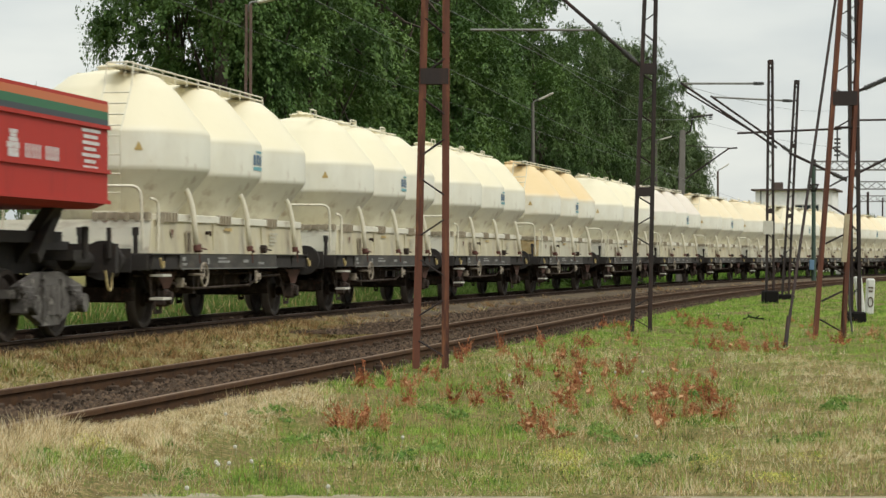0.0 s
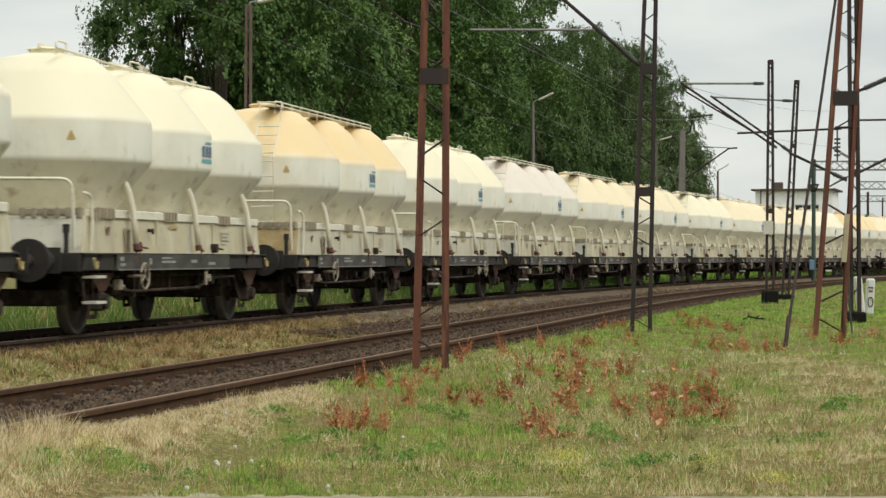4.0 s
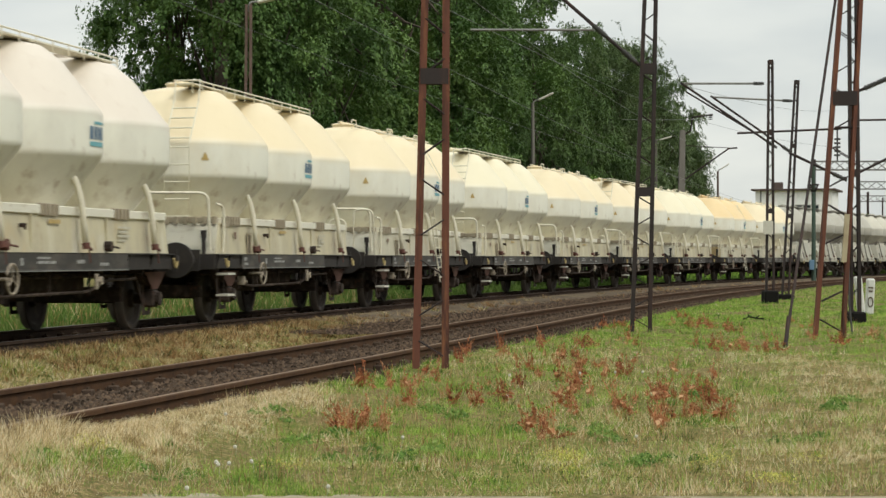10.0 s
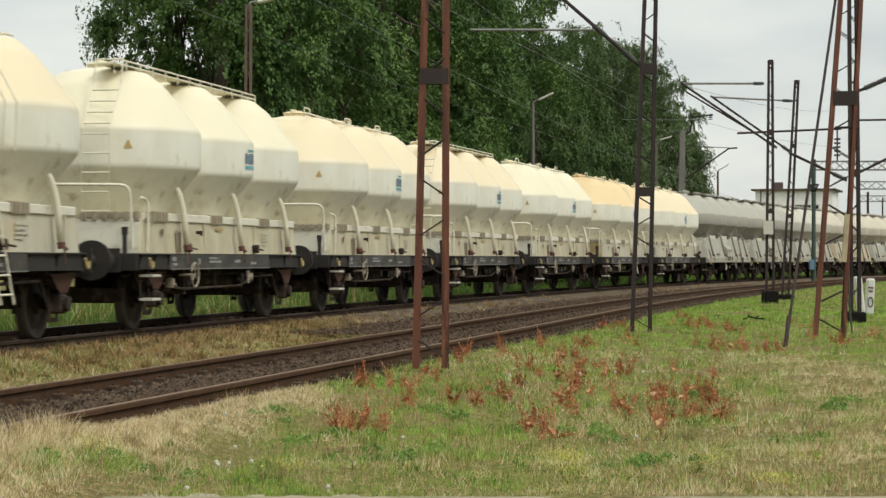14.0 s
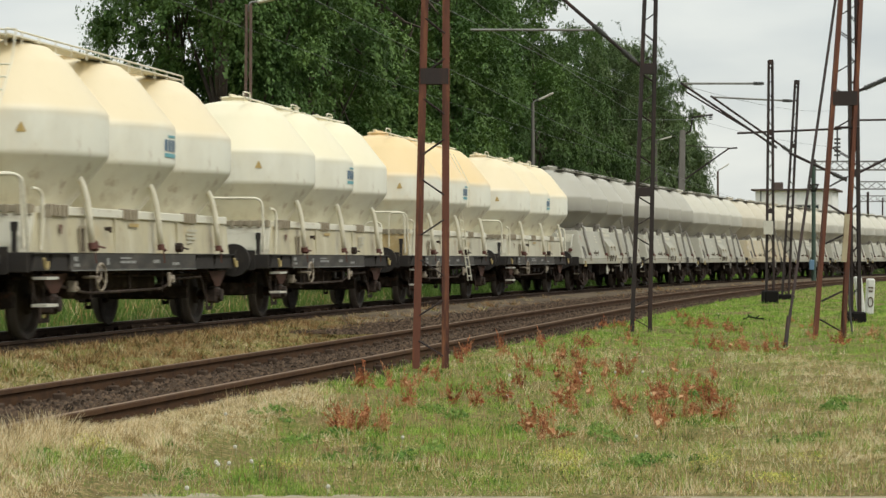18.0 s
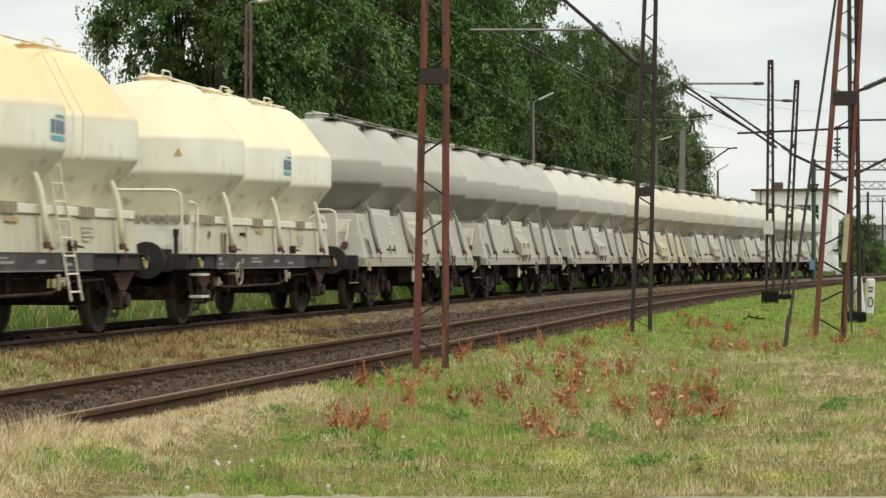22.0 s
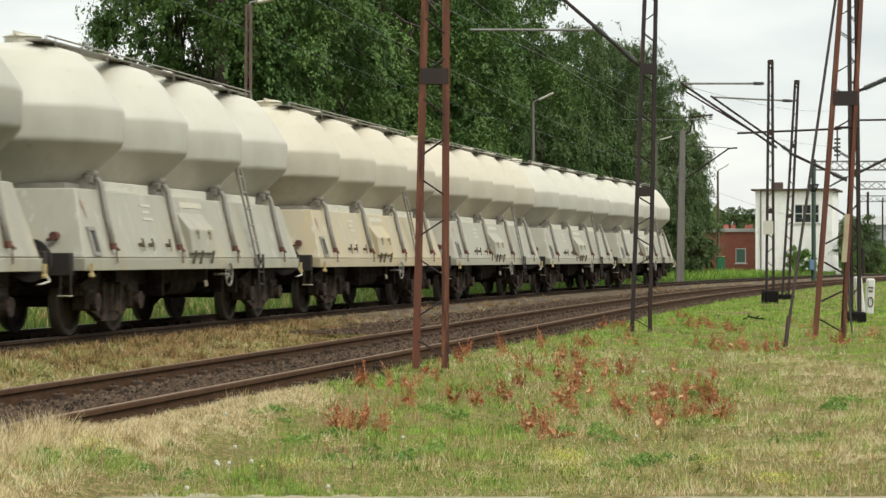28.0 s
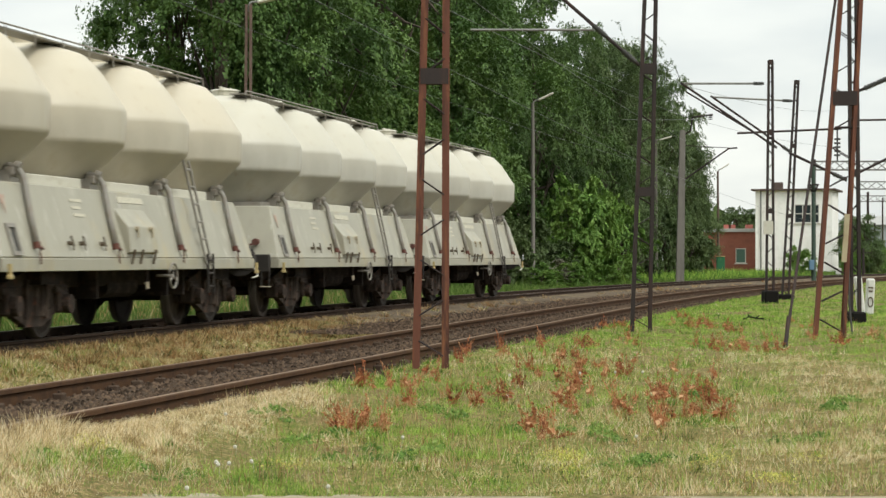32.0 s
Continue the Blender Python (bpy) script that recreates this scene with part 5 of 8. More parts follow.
# ================= masts, lamps and wires =================
def channel(bm, a, b, w, t, face):
    """A rolled channel from a to b: web w wide, two flanges t deep towards face (+1 or -1 in x)."""
    f_, g = face, 0.011
    sec = [(0, -w / 2), (f_ * t, -w / 2), (f_ * t, -w / 2 + g), (f_ * g, -w / 2 + g), (f_ * g, w / 2 - g), (f_ * t, w / 2 - g), (f_ * t, w / 2), (0, w / 2)]
    sweep(bm, sec, a, b)


def lattice_mast(name, label, feet, tops, mat, w, panels, plates=(), turn=0.0, group="catenary masts", block=None, flange=0.055):
    """Two channels that lean towards one another, zigzag bracing on both faces and batten plates. Feet and tops: left, right."""
    (ax, ay, az), (bx, by, bz) = feet
    base = Vector(((ax + bx) / 2, (ay + by) / 2, min(az, bz)))
    thing = empty(name, Matrix.Translation(base), label, "mast", group)
    la, lb = Vector(feet[0]) - base, Vector(feet[1]) - base
    ta, tb = Vector(tops[0]) - base, Vector(tops[1]) - base
    for a, b, face in ((la, ta, 1), (lb, tb, -1)):
        bm = bmesh.new()
        channel(bm, a, b, w, flange, face)
        part("channel", bm, mat, thing)
    for i in range(panels):
        t0, t1 = (i + 0.22) / panels, (i + 0.78) / panels
        p, q = (la.lerp(ta, t0), lb.lerp(tb, t1)) if i % 2 else (lb.lerp(tb, t0), la.lerp(ta, t1))
        for e in (-w / 2, w / 2):
            bm = bmesh.new()
            o = Vector((0, e, 0))
            rod(bm, p.lerp(q, 0.16) + o, q.lerp(p, 0.16) + o, 0.0075, 6)
            part("brace", bm, mat_mast_dark, thing)
    for t, h in plates:
        bm = bmesh.new()
        p, q = la.lerp(ta, t), lb.lerp(tb, t)
        box(bm, p.x + 0.012, q.x - 0.012, -w / 2 - 0.006, w / 2 + 0.006, p.z - h / 2, p.z + h / 2)
        part("batten_plate", bm, mat_mast_dark, thing)
    if block:
        bm = bmesh.new()
        box(bm, la.x - block[0], lb.x + block[0], -0.35, 0.35, -0.3, block[1], 0.03)
        part("footing", bm, mat_tar if block[2] else mat_concrete, thing)
    return thing


mast_a = lattice_mast("catenary_mast", "rust-red lattice catenary mast of two steel channels beside the siding", ((-0.315, 22.30, -0.079), (0.060, 22.30, -0.079)), ((-0.215, 22.30, 4.036), (0.070, 22.30, 4.036)), mat_mast_red, 0.14, 10, ((0.725, 0.16), (0.985, 0.1)), flange=0.075)
mast_b = lattice_mast("catenary_mast", "dark steel lattice mast standing in the grass verge", ((2.874, 33.50, -0.101), (3.204, 33.50, -0.101)), ((3.091, 33.50, 5.542), (3.308, 33.50, 5.542)), mat_mast_dark, 0.12, 18, ((0.385, 0.14), (0.72, 0.16)), flange=0.055)
mast_c = lattice_mast("catenary_mast", "slender dark lattice mast with a black footing", ((8.125, 55.00, 0.025), (8.367, 55.00, 0.025)), ((8.196, 55.00, 6.040), (8.338, 55.00, 6.040)), mat_mast_dark, 0.10, 17, ((0.37, 0.12), (0.70, 0.15), (0.995, 0.12)), block=(0.05, 0.22, True))
mast_d = lattice_mast("catenary_mast", "slender leaning dark lattice mast beside the curve", ((9.298, 60.00, -0.067), (9.532, 60.00, -0.067)), ((9.672, 60.00, 5.966), (9.812, 60.00, 5.966)), mat_mast_dark, 0.10, 16, ((0.38, 0.12), (0.70, 0.12), (0.99, 0.12)), block=(0.10, 0.14, True))
mast_e = lattice_mast("catenary_mast", "heavy rust-red tapering lattice mast with a pale painted band", ((5.262, 31.00, -0.096), (5.712, 31.00, -0.112)), ((5.664, 31.00, 5.206), (5.993, 31.00, 5.206)), mat_mast_red, 0.14, 13, ((0.645, 0.20), (0.99, 0.1)), flange=0.056)
mast_f = lattice_mast("catenary_mast", "black lattice mast with a dark footing behind the red one", ((7.090, 38.00, -0.076), (7.287, 38.00, -0.076)), ((7.051, 38.00, 6.148), (7.228, 38.00, 6.148)), mat_mast_dark, 0.11, 17, ((0.42, 0.14), (0.62, 0.14)), block=(0.03, 0.2, True))


mat_band_old = material("band_old_yellow_grey", (0.44, 0.38, 0.25), 0.8, spots=(((0.26, 0.17, 0.10), (5, 5, 1.5), 0.48, 0.7, 0.7),))


def add_to(thing, name, bm, mat, label=""):
    """A part given in world places, under a thing that stands at its own base."""
    bmesh.ops.translate(bm, verts=bm.verts, vec=-thing.location)
    return part(name, bm, mat, thing, label)


# pale band painted on the heavy mast, sign plate on the slender one
bm = bmesh.new()
bar(bm, (5.686, 30.925, 0.997), (5.734, 30.925, 1.677), 0.070, 0.04)
add_to(mast_e, "painted_band", bm, mat_band_old, "pale yellow-grey painted band")
bm = bmesh.new()
box(bm, *(8.067, 8.308), 54.84, 54.90, *(1.662, 2.002))
add_to(mast_c, "sign_plate", bm, mat_white_paint, "small white sign plate")


def arm(thing, name, a, b, r, mat, beads=()):
    bm = bmesh.new()
    rod(bm, a, b, r, 8)
    p = add_to(thing, name, bm, mat)
    for t in beads:
        bm = bmesh.new()
        q = Vector(a).lerp(Vector(b), t)
        d = (Vector(b) - Vector(a)).normalized()
        for k in range(4):
            rod(bm, q + d * (k * 0.055), q + d * (k * 0.055 + 0.02), r * 1.9, 10)
        rod(bm, q - d * 0.03, q + d * 0.24, r * 1.3, 8)
        bmesh.ops.translate(bm, verts=bm.verts, vec=-thing.location)
        part("insulator", bm, mat_sign_dark, p)
    return p


arm(mast_b, "cantilever", (1.745, 33.50, 5.126), (3.021, 33.50, 4.014), 0.028, mat_mast_dark, (0.46, 0.81))
arm(mast_b, "registration_tube", (0.425, 33.50, 4.561), (2.327, 33.50, 4.561), 0.020, mat_galv)
arm(mast_c, "top_tube", (6.101, 55.00, 5.469), (8.096, 55.00, 5.469), 0.027, mat_galv, (0.88,))
arm(mast_c, "cantilever", (6.001, 55.00, 5.484), (8.424, 55.00, 3.845), 0.029, mat_mast_dark, (0.9,))
arm(mast_c, "registration_arm", (6.143, 55.00, 5.256), (7.782, 55.00, 4.272), 0.022, mat_mast_dark)
arm(mast_d, "top_tube", (7.433, 60.00, 5.499), (9.641, 60.00, 5.390), 0.026, mat_galv, (0.88,))
arm(mast_d, "cantilever", (7.370, 60.00, 5.530), (9.578, 60.00, 3.975), 0.030, mat_mast_dark, (0.9,))
arm(mast_d, "lower_tube", (8.101, 60.00, 4.504), (10.978, 60.00, 4.629), 0.030, mat_mast_dark)
arm(mast_f, "cantilever", (6.027, 38.00, 2.898), (6.953, 38.00, 2.455), 0.024, mat_mast_dark, (0.86,))
arm(mast_f, "side_arm", (7.209, 38.00, 3.952), (7.839, 38.00, 4.227), 0.026, mat_mast_dark, (0.25, 0.6))
arm(mast_f, "side_arm", (7.209, 38.00, 3.459), (7.839, 38.00, 3.469), 0.018, mat_mast_dark)
arm(mast_f, "side_arm", (7.268, 38.00, 2.553), (7.839, 38.00, 2.839), 0.022, mat_mast_dark)
arm(mast_e, "side_arm", (5.575, 31.00, 2.909), (5.913, 31.00, 2.909), 0.018, mat_mast_dark)


def hung_insulator(thing, x, y, z):
    bm = bmesh.new()
    for k in range(5):
        rod(bm, (x, y, z - 0.07 * k), (x, y, z - 0.07 * k - 0.03), 0.055, 10)
    rod(bm, (x, y, z + 0.15), (x, y, z - 0.4), 0.015)
    add_to(thing, "insulator", bm, mat_sign_dark)


hung_insulator(mast_f, *(6.874, 38.00, 3.144))


def stay():
    thing = empty("stay_wire", Matrix.Translation((4.390, 28.00, -0.132)), "slanting steel stay of the heavy mast, anchored in the grass", "stay wire")
    bm = bmesh.new()
    rod(bm, (4.390, 28.00, -0.146), (5.549, 30.50, 5.060), 0.020, 8)
    add_to(thing, "stay_rod", bm, mat_mast_dark)
    bm = bmesh.new()
    rod(bm, (4.473, 28.20, 0.299), (4.390, 28.00, -0.146), 0.028, 8)
    add_to(thing, "turnbuckle", bm, mat_mast_dark)
    thing2 = empty("stay_wire", Matrix.Translation((6.234, 33.00, -0.169)), "thin cable running down the mast into the grass", "stay wire")
    bm = bmesh.new()
    pipe(bm, [(6.140, 33.00, 0.943), (6.149, 33.00, 0.344), (6.192, 33.00, -0.084), (6.243, 33.00, -0.221)], 0.016, 6)
    add_to(thing2, "cable", bm, mat_wire)


stay()


def street_lamp(base, top, head, mat, r, label, lattice=False, tip=0.0):
    """A tall post with a cranked arm and a flat lamp head."""
    thing = empty("street_lamp", Matrix.Translation(base), label, "lamp", "lamps along the line")
    b, t, h = Vector(base), Vector(top), Vector(head)
    bm = bmesh.new()
    if lattice:
        for e in (-r, r):
            bar(bm, b + Vector((e, 0, -0.2)), t + Vector((e * 0.7, 0, 0)), 0.07, 0.12)
        n = 14
        for i in range(n):
            p, q = b.lerp(t, i / n), b.lerp(t, (i + 1) / n)
            sx = r if i % 2 else -r
            bar(bm, p + Vector((sx, 0, 0)), q - Vector((sx, 0, 0)), 0.03, 0.03)
    else:
        rod(bm, b - Vector((0, 0, 0.2)), t, r * 1.25, 10, r * 0.8)
    add_to(thing, "post", bm, mat)
    bm = bmesh.new()
    pipe(bm, rounded([t - Vector((0, 0, 0.2)), t + Vector((0.02, 0, 0.05)), h], 0.08), 0.035, 7)
    add_to(thing, "bracket", bm, mat_galv)
    d = (h - t).normalized()
    bm = bmesh.new()
    vs = box(bm, -0.36, 0.36, -0.13, 0.13, -0.045, 0.04, 0.03)
    bmesh.ops.rotate(bm, verts=bm.verts, cent=(0, 0, 0), matrix=Matrix.Rotation(-math.atan2(d.z, d.x), 3, 'Y'))
    bmesh.ops.translate(bm, verts=bm.verts, vec=h)
    add_to(thing, "lamp_head", bm, mat_white_paint, "pale flat lamp head, unlit")
    return thing


mat_post_brown = material("post_rusty_brown", (0.13, 0.085, 0.065), 0.85, spots=(((0.07, 0.045, 0.035), (6, 6, 0.8), 0.45, 0.7, 0.7),))
street_lamp((-5.396, 60.00, 0.088), (-5.349, 60.00, 8.049), (-4.758, 60.00, 8.189), mat_post_brown, 0.085, "tall weathered twin-strip lamp post behind the train", True)
street_lamp((3.791, 92.00, -0.060), (3.791, 92.00, 7.641), (4.339, 92.00, 7.903), mat_concrete, 0.085, "grey lamp post before dark trees")
street_lamp((11.888, 122.00, -0.165), (11.888, 122.00, 7.645), (12.457, 122.00, 7.803), mat_concrete_dark, 0.12, "grey concrete lamp post before the wood")
street_lamp((18.971, 150.2, -0.306), (18.932, 150.2, 7.101), (19.398, 150.2, 7.412), mat_post_brown, 0.085, "thin lamp post near the brick building")


def concrete_mast():
    thing = empty("concrete_mast", Matrix.Translation((11.944, 110.00, -0.189)), "square grey concrete catenary mast beside the main track", "mast")
    b, t = Vector((11.944, 110.00, -0.218)), Vector((12.087, 110.00, 7.394))
    bm = bmesh.new()
    vs = bmesh.ops.create_cone(bm, cap_ends=True, segments=4, radius1=0.29, radius2=0.19, depth=(t - b).length + 0.3,
                               matrix=Matrix.Translation((t + b) / 2) @ (t - b).to_track_quat('Z', 'Y').to_matrix().to_4x4() @ Matrix.Rotation(radians(45), 4, 'Z'))
    add_to(thing, "shaft", bm, mat_concrete)
    for name, pts, r in (("bracket", [(12.116, 110.00, 7.280), (12.486, 110.00, 7.508), (12.600, 110.00, 8.192), (13.626, 110.00, 8.334)], 0.05),
                         ("strut", [(12.201, 110.00, 5.056), (14.425, 110.00, 6.624), (14.852, 110.00, 6.653)], 0.045), ("tie", [(12.201, 110.00, 6.767), (14.425, 110.00, 6.653)], 0.02)):
        bm = bmesh.new()
        pipe(bm, [Vector(q) for q in pts], r, 6)
        add_to(thing, name, bm, mat_mast_dark)
    bm = bmesh.new()
    x, y, z = (13.512, 110.00, 8.277)
    for k in range(3):
        rod(bm, (x, y, z - 0.08 * k), (x, y, z - 0.08 * k - 0.04), 0.09, 8)
    add_to(thing, "insulator", bm, mat_sign_dark)


concrete_mast()


def wire(name, pts, r, mat, label):
    """A wire that hangs a little between its ends."""
    pts = [Vector(q) for q in pts]
    bm = bmesh.new()
    pipe(bm, pts, r * 0.65, 5)
    return tagged(part(name, bm, mat), label, "wire", "overhead wires", kind="structure")


def sagging(a, b, sag, n=10):
    a, b = Vector(a), Vector(b)
    return [a.lerp(b, i / n) - Vector((0, 0, 4 * sag * (i / n) * (1 - i / n))) for i in range(n + 1)]


for a_, b_, sag_, r_ in (((-3.312, 45.00, 6.739), (11.811, 108.00, 4.983), 0.15, 0.012), ((-0.249, 40.00, 6.417), (11.170, 100.00, 6.453), 0.3, 0.012), ((-7.870, 52.00, 7.761), (12.220, 112.00, 5.507), 0.35, 0.010),
                         ((-1.078, 40.00, 6.209), (11.817, 100.00, 7.360), 0.2, 0.011), ((9.749, 95.00, 4.828), (24.164, 140.00, 3.359), 0.2, 0.010), ((6.001, 55.00, 5.441), (25.252, 140.00, 10.615), 0.3, 0.010),
                         ((12.572, 110.00, 8.135), (24.889, 140.00, 8.257), 0.2, 0.012), ((5.733, 70.00, 5.517), (11.558, 100.00, 7.438), 0.0, 0.010)):
    wire("overhead_wire", sagging(a_, b_, sag_), r_, mat_wire_pale, "thin pale overhead wire crossing before the trees")
wire("dropper_wire", [(6.001, 55.00, 5.484), (5.901, 55.00, 5.797), (5.872, 55.00, 5.897)], 0.01, mat_wire, "short looped jumper wire on the cantilever")


def gantry(y_far, x0, x1, z0, z1, post_x, post_top, label):
    """A lattice portal beam over the far tracks with its posts."""
    thing = empty("gantry", pose(post_x[0], y_far, -0.3), label, "gantry", "signal gantries")
    for z in (z0, z1):
        bm = bmesh.new()
        box(bm, x0, x1, y_far - 0.05, y_far + 0.05, z - 0.05, z + 0.05)
        add_to(thing, "chord", bm, mat_galv)
    n = int((x1 - x0) / (z1 - z0) / 1.2)
    bm = bmesh.new()
    for i in range(n):
        a, b = x0 + (x1 - x0) * i / n, x0 + (x1 - x0) * (i + 1) / n
        za, zb = (z0, z1) if i % 2 else (z1, z0)
        bar(bm, (a, y_far, za), (b, y_far, zb), 0.06, 0.06)
        bar(bm, (a, y_far, zb), (b, y_far, za), 0.04, 0.04)
    add_to(thing, "lacing", bm, mat_galv)
    for px in post_x:
        bm = bmesh.new()
        box(bm, px - 0.12, px + 0.12, y_far - 0.12, y_far + 0.12, -0.4, post_top, 0.02)
        add_to(thing, "post", bm, mat_mast_dark)
    return thing


gantry(135, *(22.951, 32.047), *(6.564, 7.089), (22.951, 31.697), (7.229, 7.229)[0], "grey lattice gantry over the distant tracks")
gantry(175, *(33.288, 43.810), *(6.660, 7.250), (33.334, 43.583), (7.341, 7.341)[0], "grey lattice gantry far along the line")
gantry(240, *(45.902, 60.705), *(7.381, 8.003), (46.772, 60.394), (8.438, 8.438)[0], "pale lattice gantry in the far distance")


def thin_posts():
    for x_, y_, zt in ((34.649, 175.0, 3.939), (40.325, 200.0, 6.686), (28.922, 150.0, 1.775)):
        thing = empty("distant_post", pose(x_, y_, -0.3), "thin dark post beside the distant tracks", "post", "distant posts")
        bm = bmesh.new()
        rod(bm, (0, 0, 0), (0, 0, zt + 0.3), 0.10, 8, 0.07)
        part("shaft", bm, mat_mast_dark, thing)
        bm = bmesh.new()
        bar(bm, (-0.5, 0, zt), (0.5, 0, zt), 0.05, 0.05)
        part("crossarm", bm, mat_mast_dark, thing)


thin_posts()


def signal_post():
    x_, y_, zt = (20.061, 118.0, 6.205)
    thing = empty("signal_post", pose(x_, y_, -0.3), "dark green post with a small basket platform and blue box", "post")
    bm = bmesh.new()
    rod(bm, (0, 0, 0), (0, 0, zt + 0.3), 0.13, 10, 0.09)
    part("shaft", bm, mat_signal_green, thing)
    bm = bmesh.new()
    z = (4.920, 4.920)[0] + 0.3
    for k in range(10):
        a = k * math.tau / 10
        rod(bm, (0.10 * math.cos(a), 0.10 * math.sin(a), z - 0.25), (0.26 * math.cos(a), 0.26 * math.sin(a), z + 0.15), 0.02)
    pipe(bm, [(0.27 * math.cos(a), 0.27 * math.sin(a), z + 0.16) for a in np.linspace(0, math.tau, 13)], 0.03, 5)
    part("basket", bm, mat_mast_dark, thing)
    bm = bmesh.new()
    box(bm, -0.28, -0.02, -0.32, -0.12, 0.75, 1.3, 0.03)
    part("relay_box", bm, mat_blue_box, thing, "faded blue relay box")


mat_signal_green = material("post_dark_green", (0.045, 0.075, 0.055), 0.7)
mat_blue_box = material("box_faded_blue", (0.12, 0.22, 0.32), 0.7)
signal_post()


def marker_stones():
    for (x0, x1), (z0, z1), y_, lean, label in (((8.838, 8.995), (-0.142, 0.676), 46.4, -6, "leaning white concrete marker slab by the masts"),
                                                ((8.700, 8.863), (-0.165, 0.640), 45.0, 3, "white concrete marker stone with black marks in the grass")):
        thing = empty("marker_stone", pose((x0 + x1) / 2, y_, z0 - 0.1, 0, lean, 0), label, "marker stone", "white marker stones")
        bm = bmesh.new()
        w = (x1 - x0) / 2
        box(bm, -w, w, -0.09, 0.09, 0, z1 - z0 + 0.1, 0.03)
        part("stone", bm, mat_whitewash, thing)
        if lean > 0:
            bm = bmesh.new()
            pts = [(0.05 * math.cos(a), -0.095, 0.42 + 0.10 * math.sin(a)) for a in np.linspace(0, math.tau, 13)]
            pipe(bm, pts, 0.014, 5)
            part("ring_mark", bm, mat_flange, thing, "worn black painted ring")
            for q in ((-0.05, 0.03, 0.62, 0.66), (-0.06, 0.04, 0.70, 0.73)):
                bm = bmesh.new()
                box(bm, q[0], q[1], -0.10, -0.09, q[2], q[3])
                part("bar_mark", bm, mat_flange, thing, "worn black painted bar")


def equipment_box():
    bm = bmesh.new()
    box(bm, 7.00, 7.08, 37.80, 37.93, 0.72, 1.30, 0.012)
    add_to(mast_f, "switch_box", bm, mat_soot, "dark steel switch box")


def fallen_branch():
    """A dark broken branch lying in the grass."""
    thing = empty("fallen_branch", pose(5.5, 39.0, float(ground_z(5.5, 39.0))) @ Matrix.Diagonal((0.8, 0.8, 0.6, 1)), "dark broken branch lying in the green grass", "branch")
    for name, pts, r in (("stem", [(-0.16, 0.0, 0.02), (-0.02, 0.05, 0.09), (0.12, 0.0, 0.05), (0.30, -0.05, 0.03)], 0.022), ("twig", [(-0.02, 0.05, 0.09), (-0.06, 0.0, 0.17)], 0.014),
                         ("twig", [(0.12, 0.0, 0.05), (0.20, 0.06, 0.12)], 0.014)):
        bm = bmesh.new()
        pipe(bm, pts, r, 6)
        part(name, bm, mat_tar, thing)


def crossing_slab():
    """Pale concrete road by the curve, and a small white board on a post beyond it."""
    bm = bmesh.new()
    box(bm, 19.1, 34.0, 95.0, 104.0, -0.5, -0.13, 0.02)
    tagged(part("road", bm, mat_pale_slab), "pale concrete road surface beside the curve", "road", kind="structure")
    thing = empty("sign_board", pose(25.4, 140.0, -0.3), "small white board on a short post", "sign")
    bm = bmesh.new()
    box(bm, -0.18, 0.18, -0.02, 0.02, 0.36, 0.78, 0.01)
    part("board", bm, mat_whitewash, thing)
    bm = bmesh.new()
    rod(bm, (0, 0.05, -0.1), (0, 0.05, 0.6), 0.03, 6)
    part("post", bm, mat_galv, thing)


mat_pale_slab = material("slab_pale_concrete", (0.46, 0.45, 0.41), 0.9, spots=(((0.32, 0.30, 0.26), 0.9, 0.45, 0.7, 0.7),), bump=0.2, bump_scale=20, space='World')
mat_whitewash = material("whitewashed_concrete", (0.62, 0.62, 0.58), 0.9, spots=(((0.36, 0.36, 0.33), 5, 0.48, 0.72, 0.7),), bump=0.2, bump_scale=25)
marker_stones()
equipment_box()
fallen_branch()
crossing_slab()

# ================= buildings =================
mat_render = material("house_white_render", (0.87, 0.86, 0.82), 0.9, spots=(((0.55, 0.53, 0.46), (0.8, 0.8, 0.25), 0.54, 0.78, 0.45), ((0.5, 0.49, 0.43), 2.5, 0.5, 0.75, 0.4)), bump=0.15, bump_scale=12)
mat_roof = material("roof_felt_dark", (0.10, 0.070, 0.058), 0.9, spots=(((0.05, 0.045, 0.04), 1.5, 0.45, 0.7, 0.7),))
mat_brick_wall = material("brick_red_wall", (0.24, 0.085, 0.055), 0.9, spots=(((0.17, 0.06, 0.045), (1.5, 1.5, 3), 0.45, 0.7, 0.7), ((0.30, 0.14, 0.09), 9, 0.5, 0.7, 0.5)), bump=0.2, bump_scale=14)
mat_frame_white = material("window_frame_white", (0.55, 0.54, 0.49), 0.6)
mat_pane = material("window_glass_dark", (0.03, 0.04, 0.045), 0.08, spec=0.8)
mat_curtain = material("window_green", (0.06, 0.13, 0.10), 0.3)
mat_green_box = material("cabinet_green", (0.02, 0.15, 0.06), 0.6, spots=(((0.03, 0.09, 0.05), 3, 0.45, 0.7, 0.6),))
mat_grey_roof = material("roof_grey_sheet", (0.36, 0.36, 0.34), 0.8, spots=(((0.24, 0.24, 0.23), 1.2, 0.45, 0.7, 0.6),))


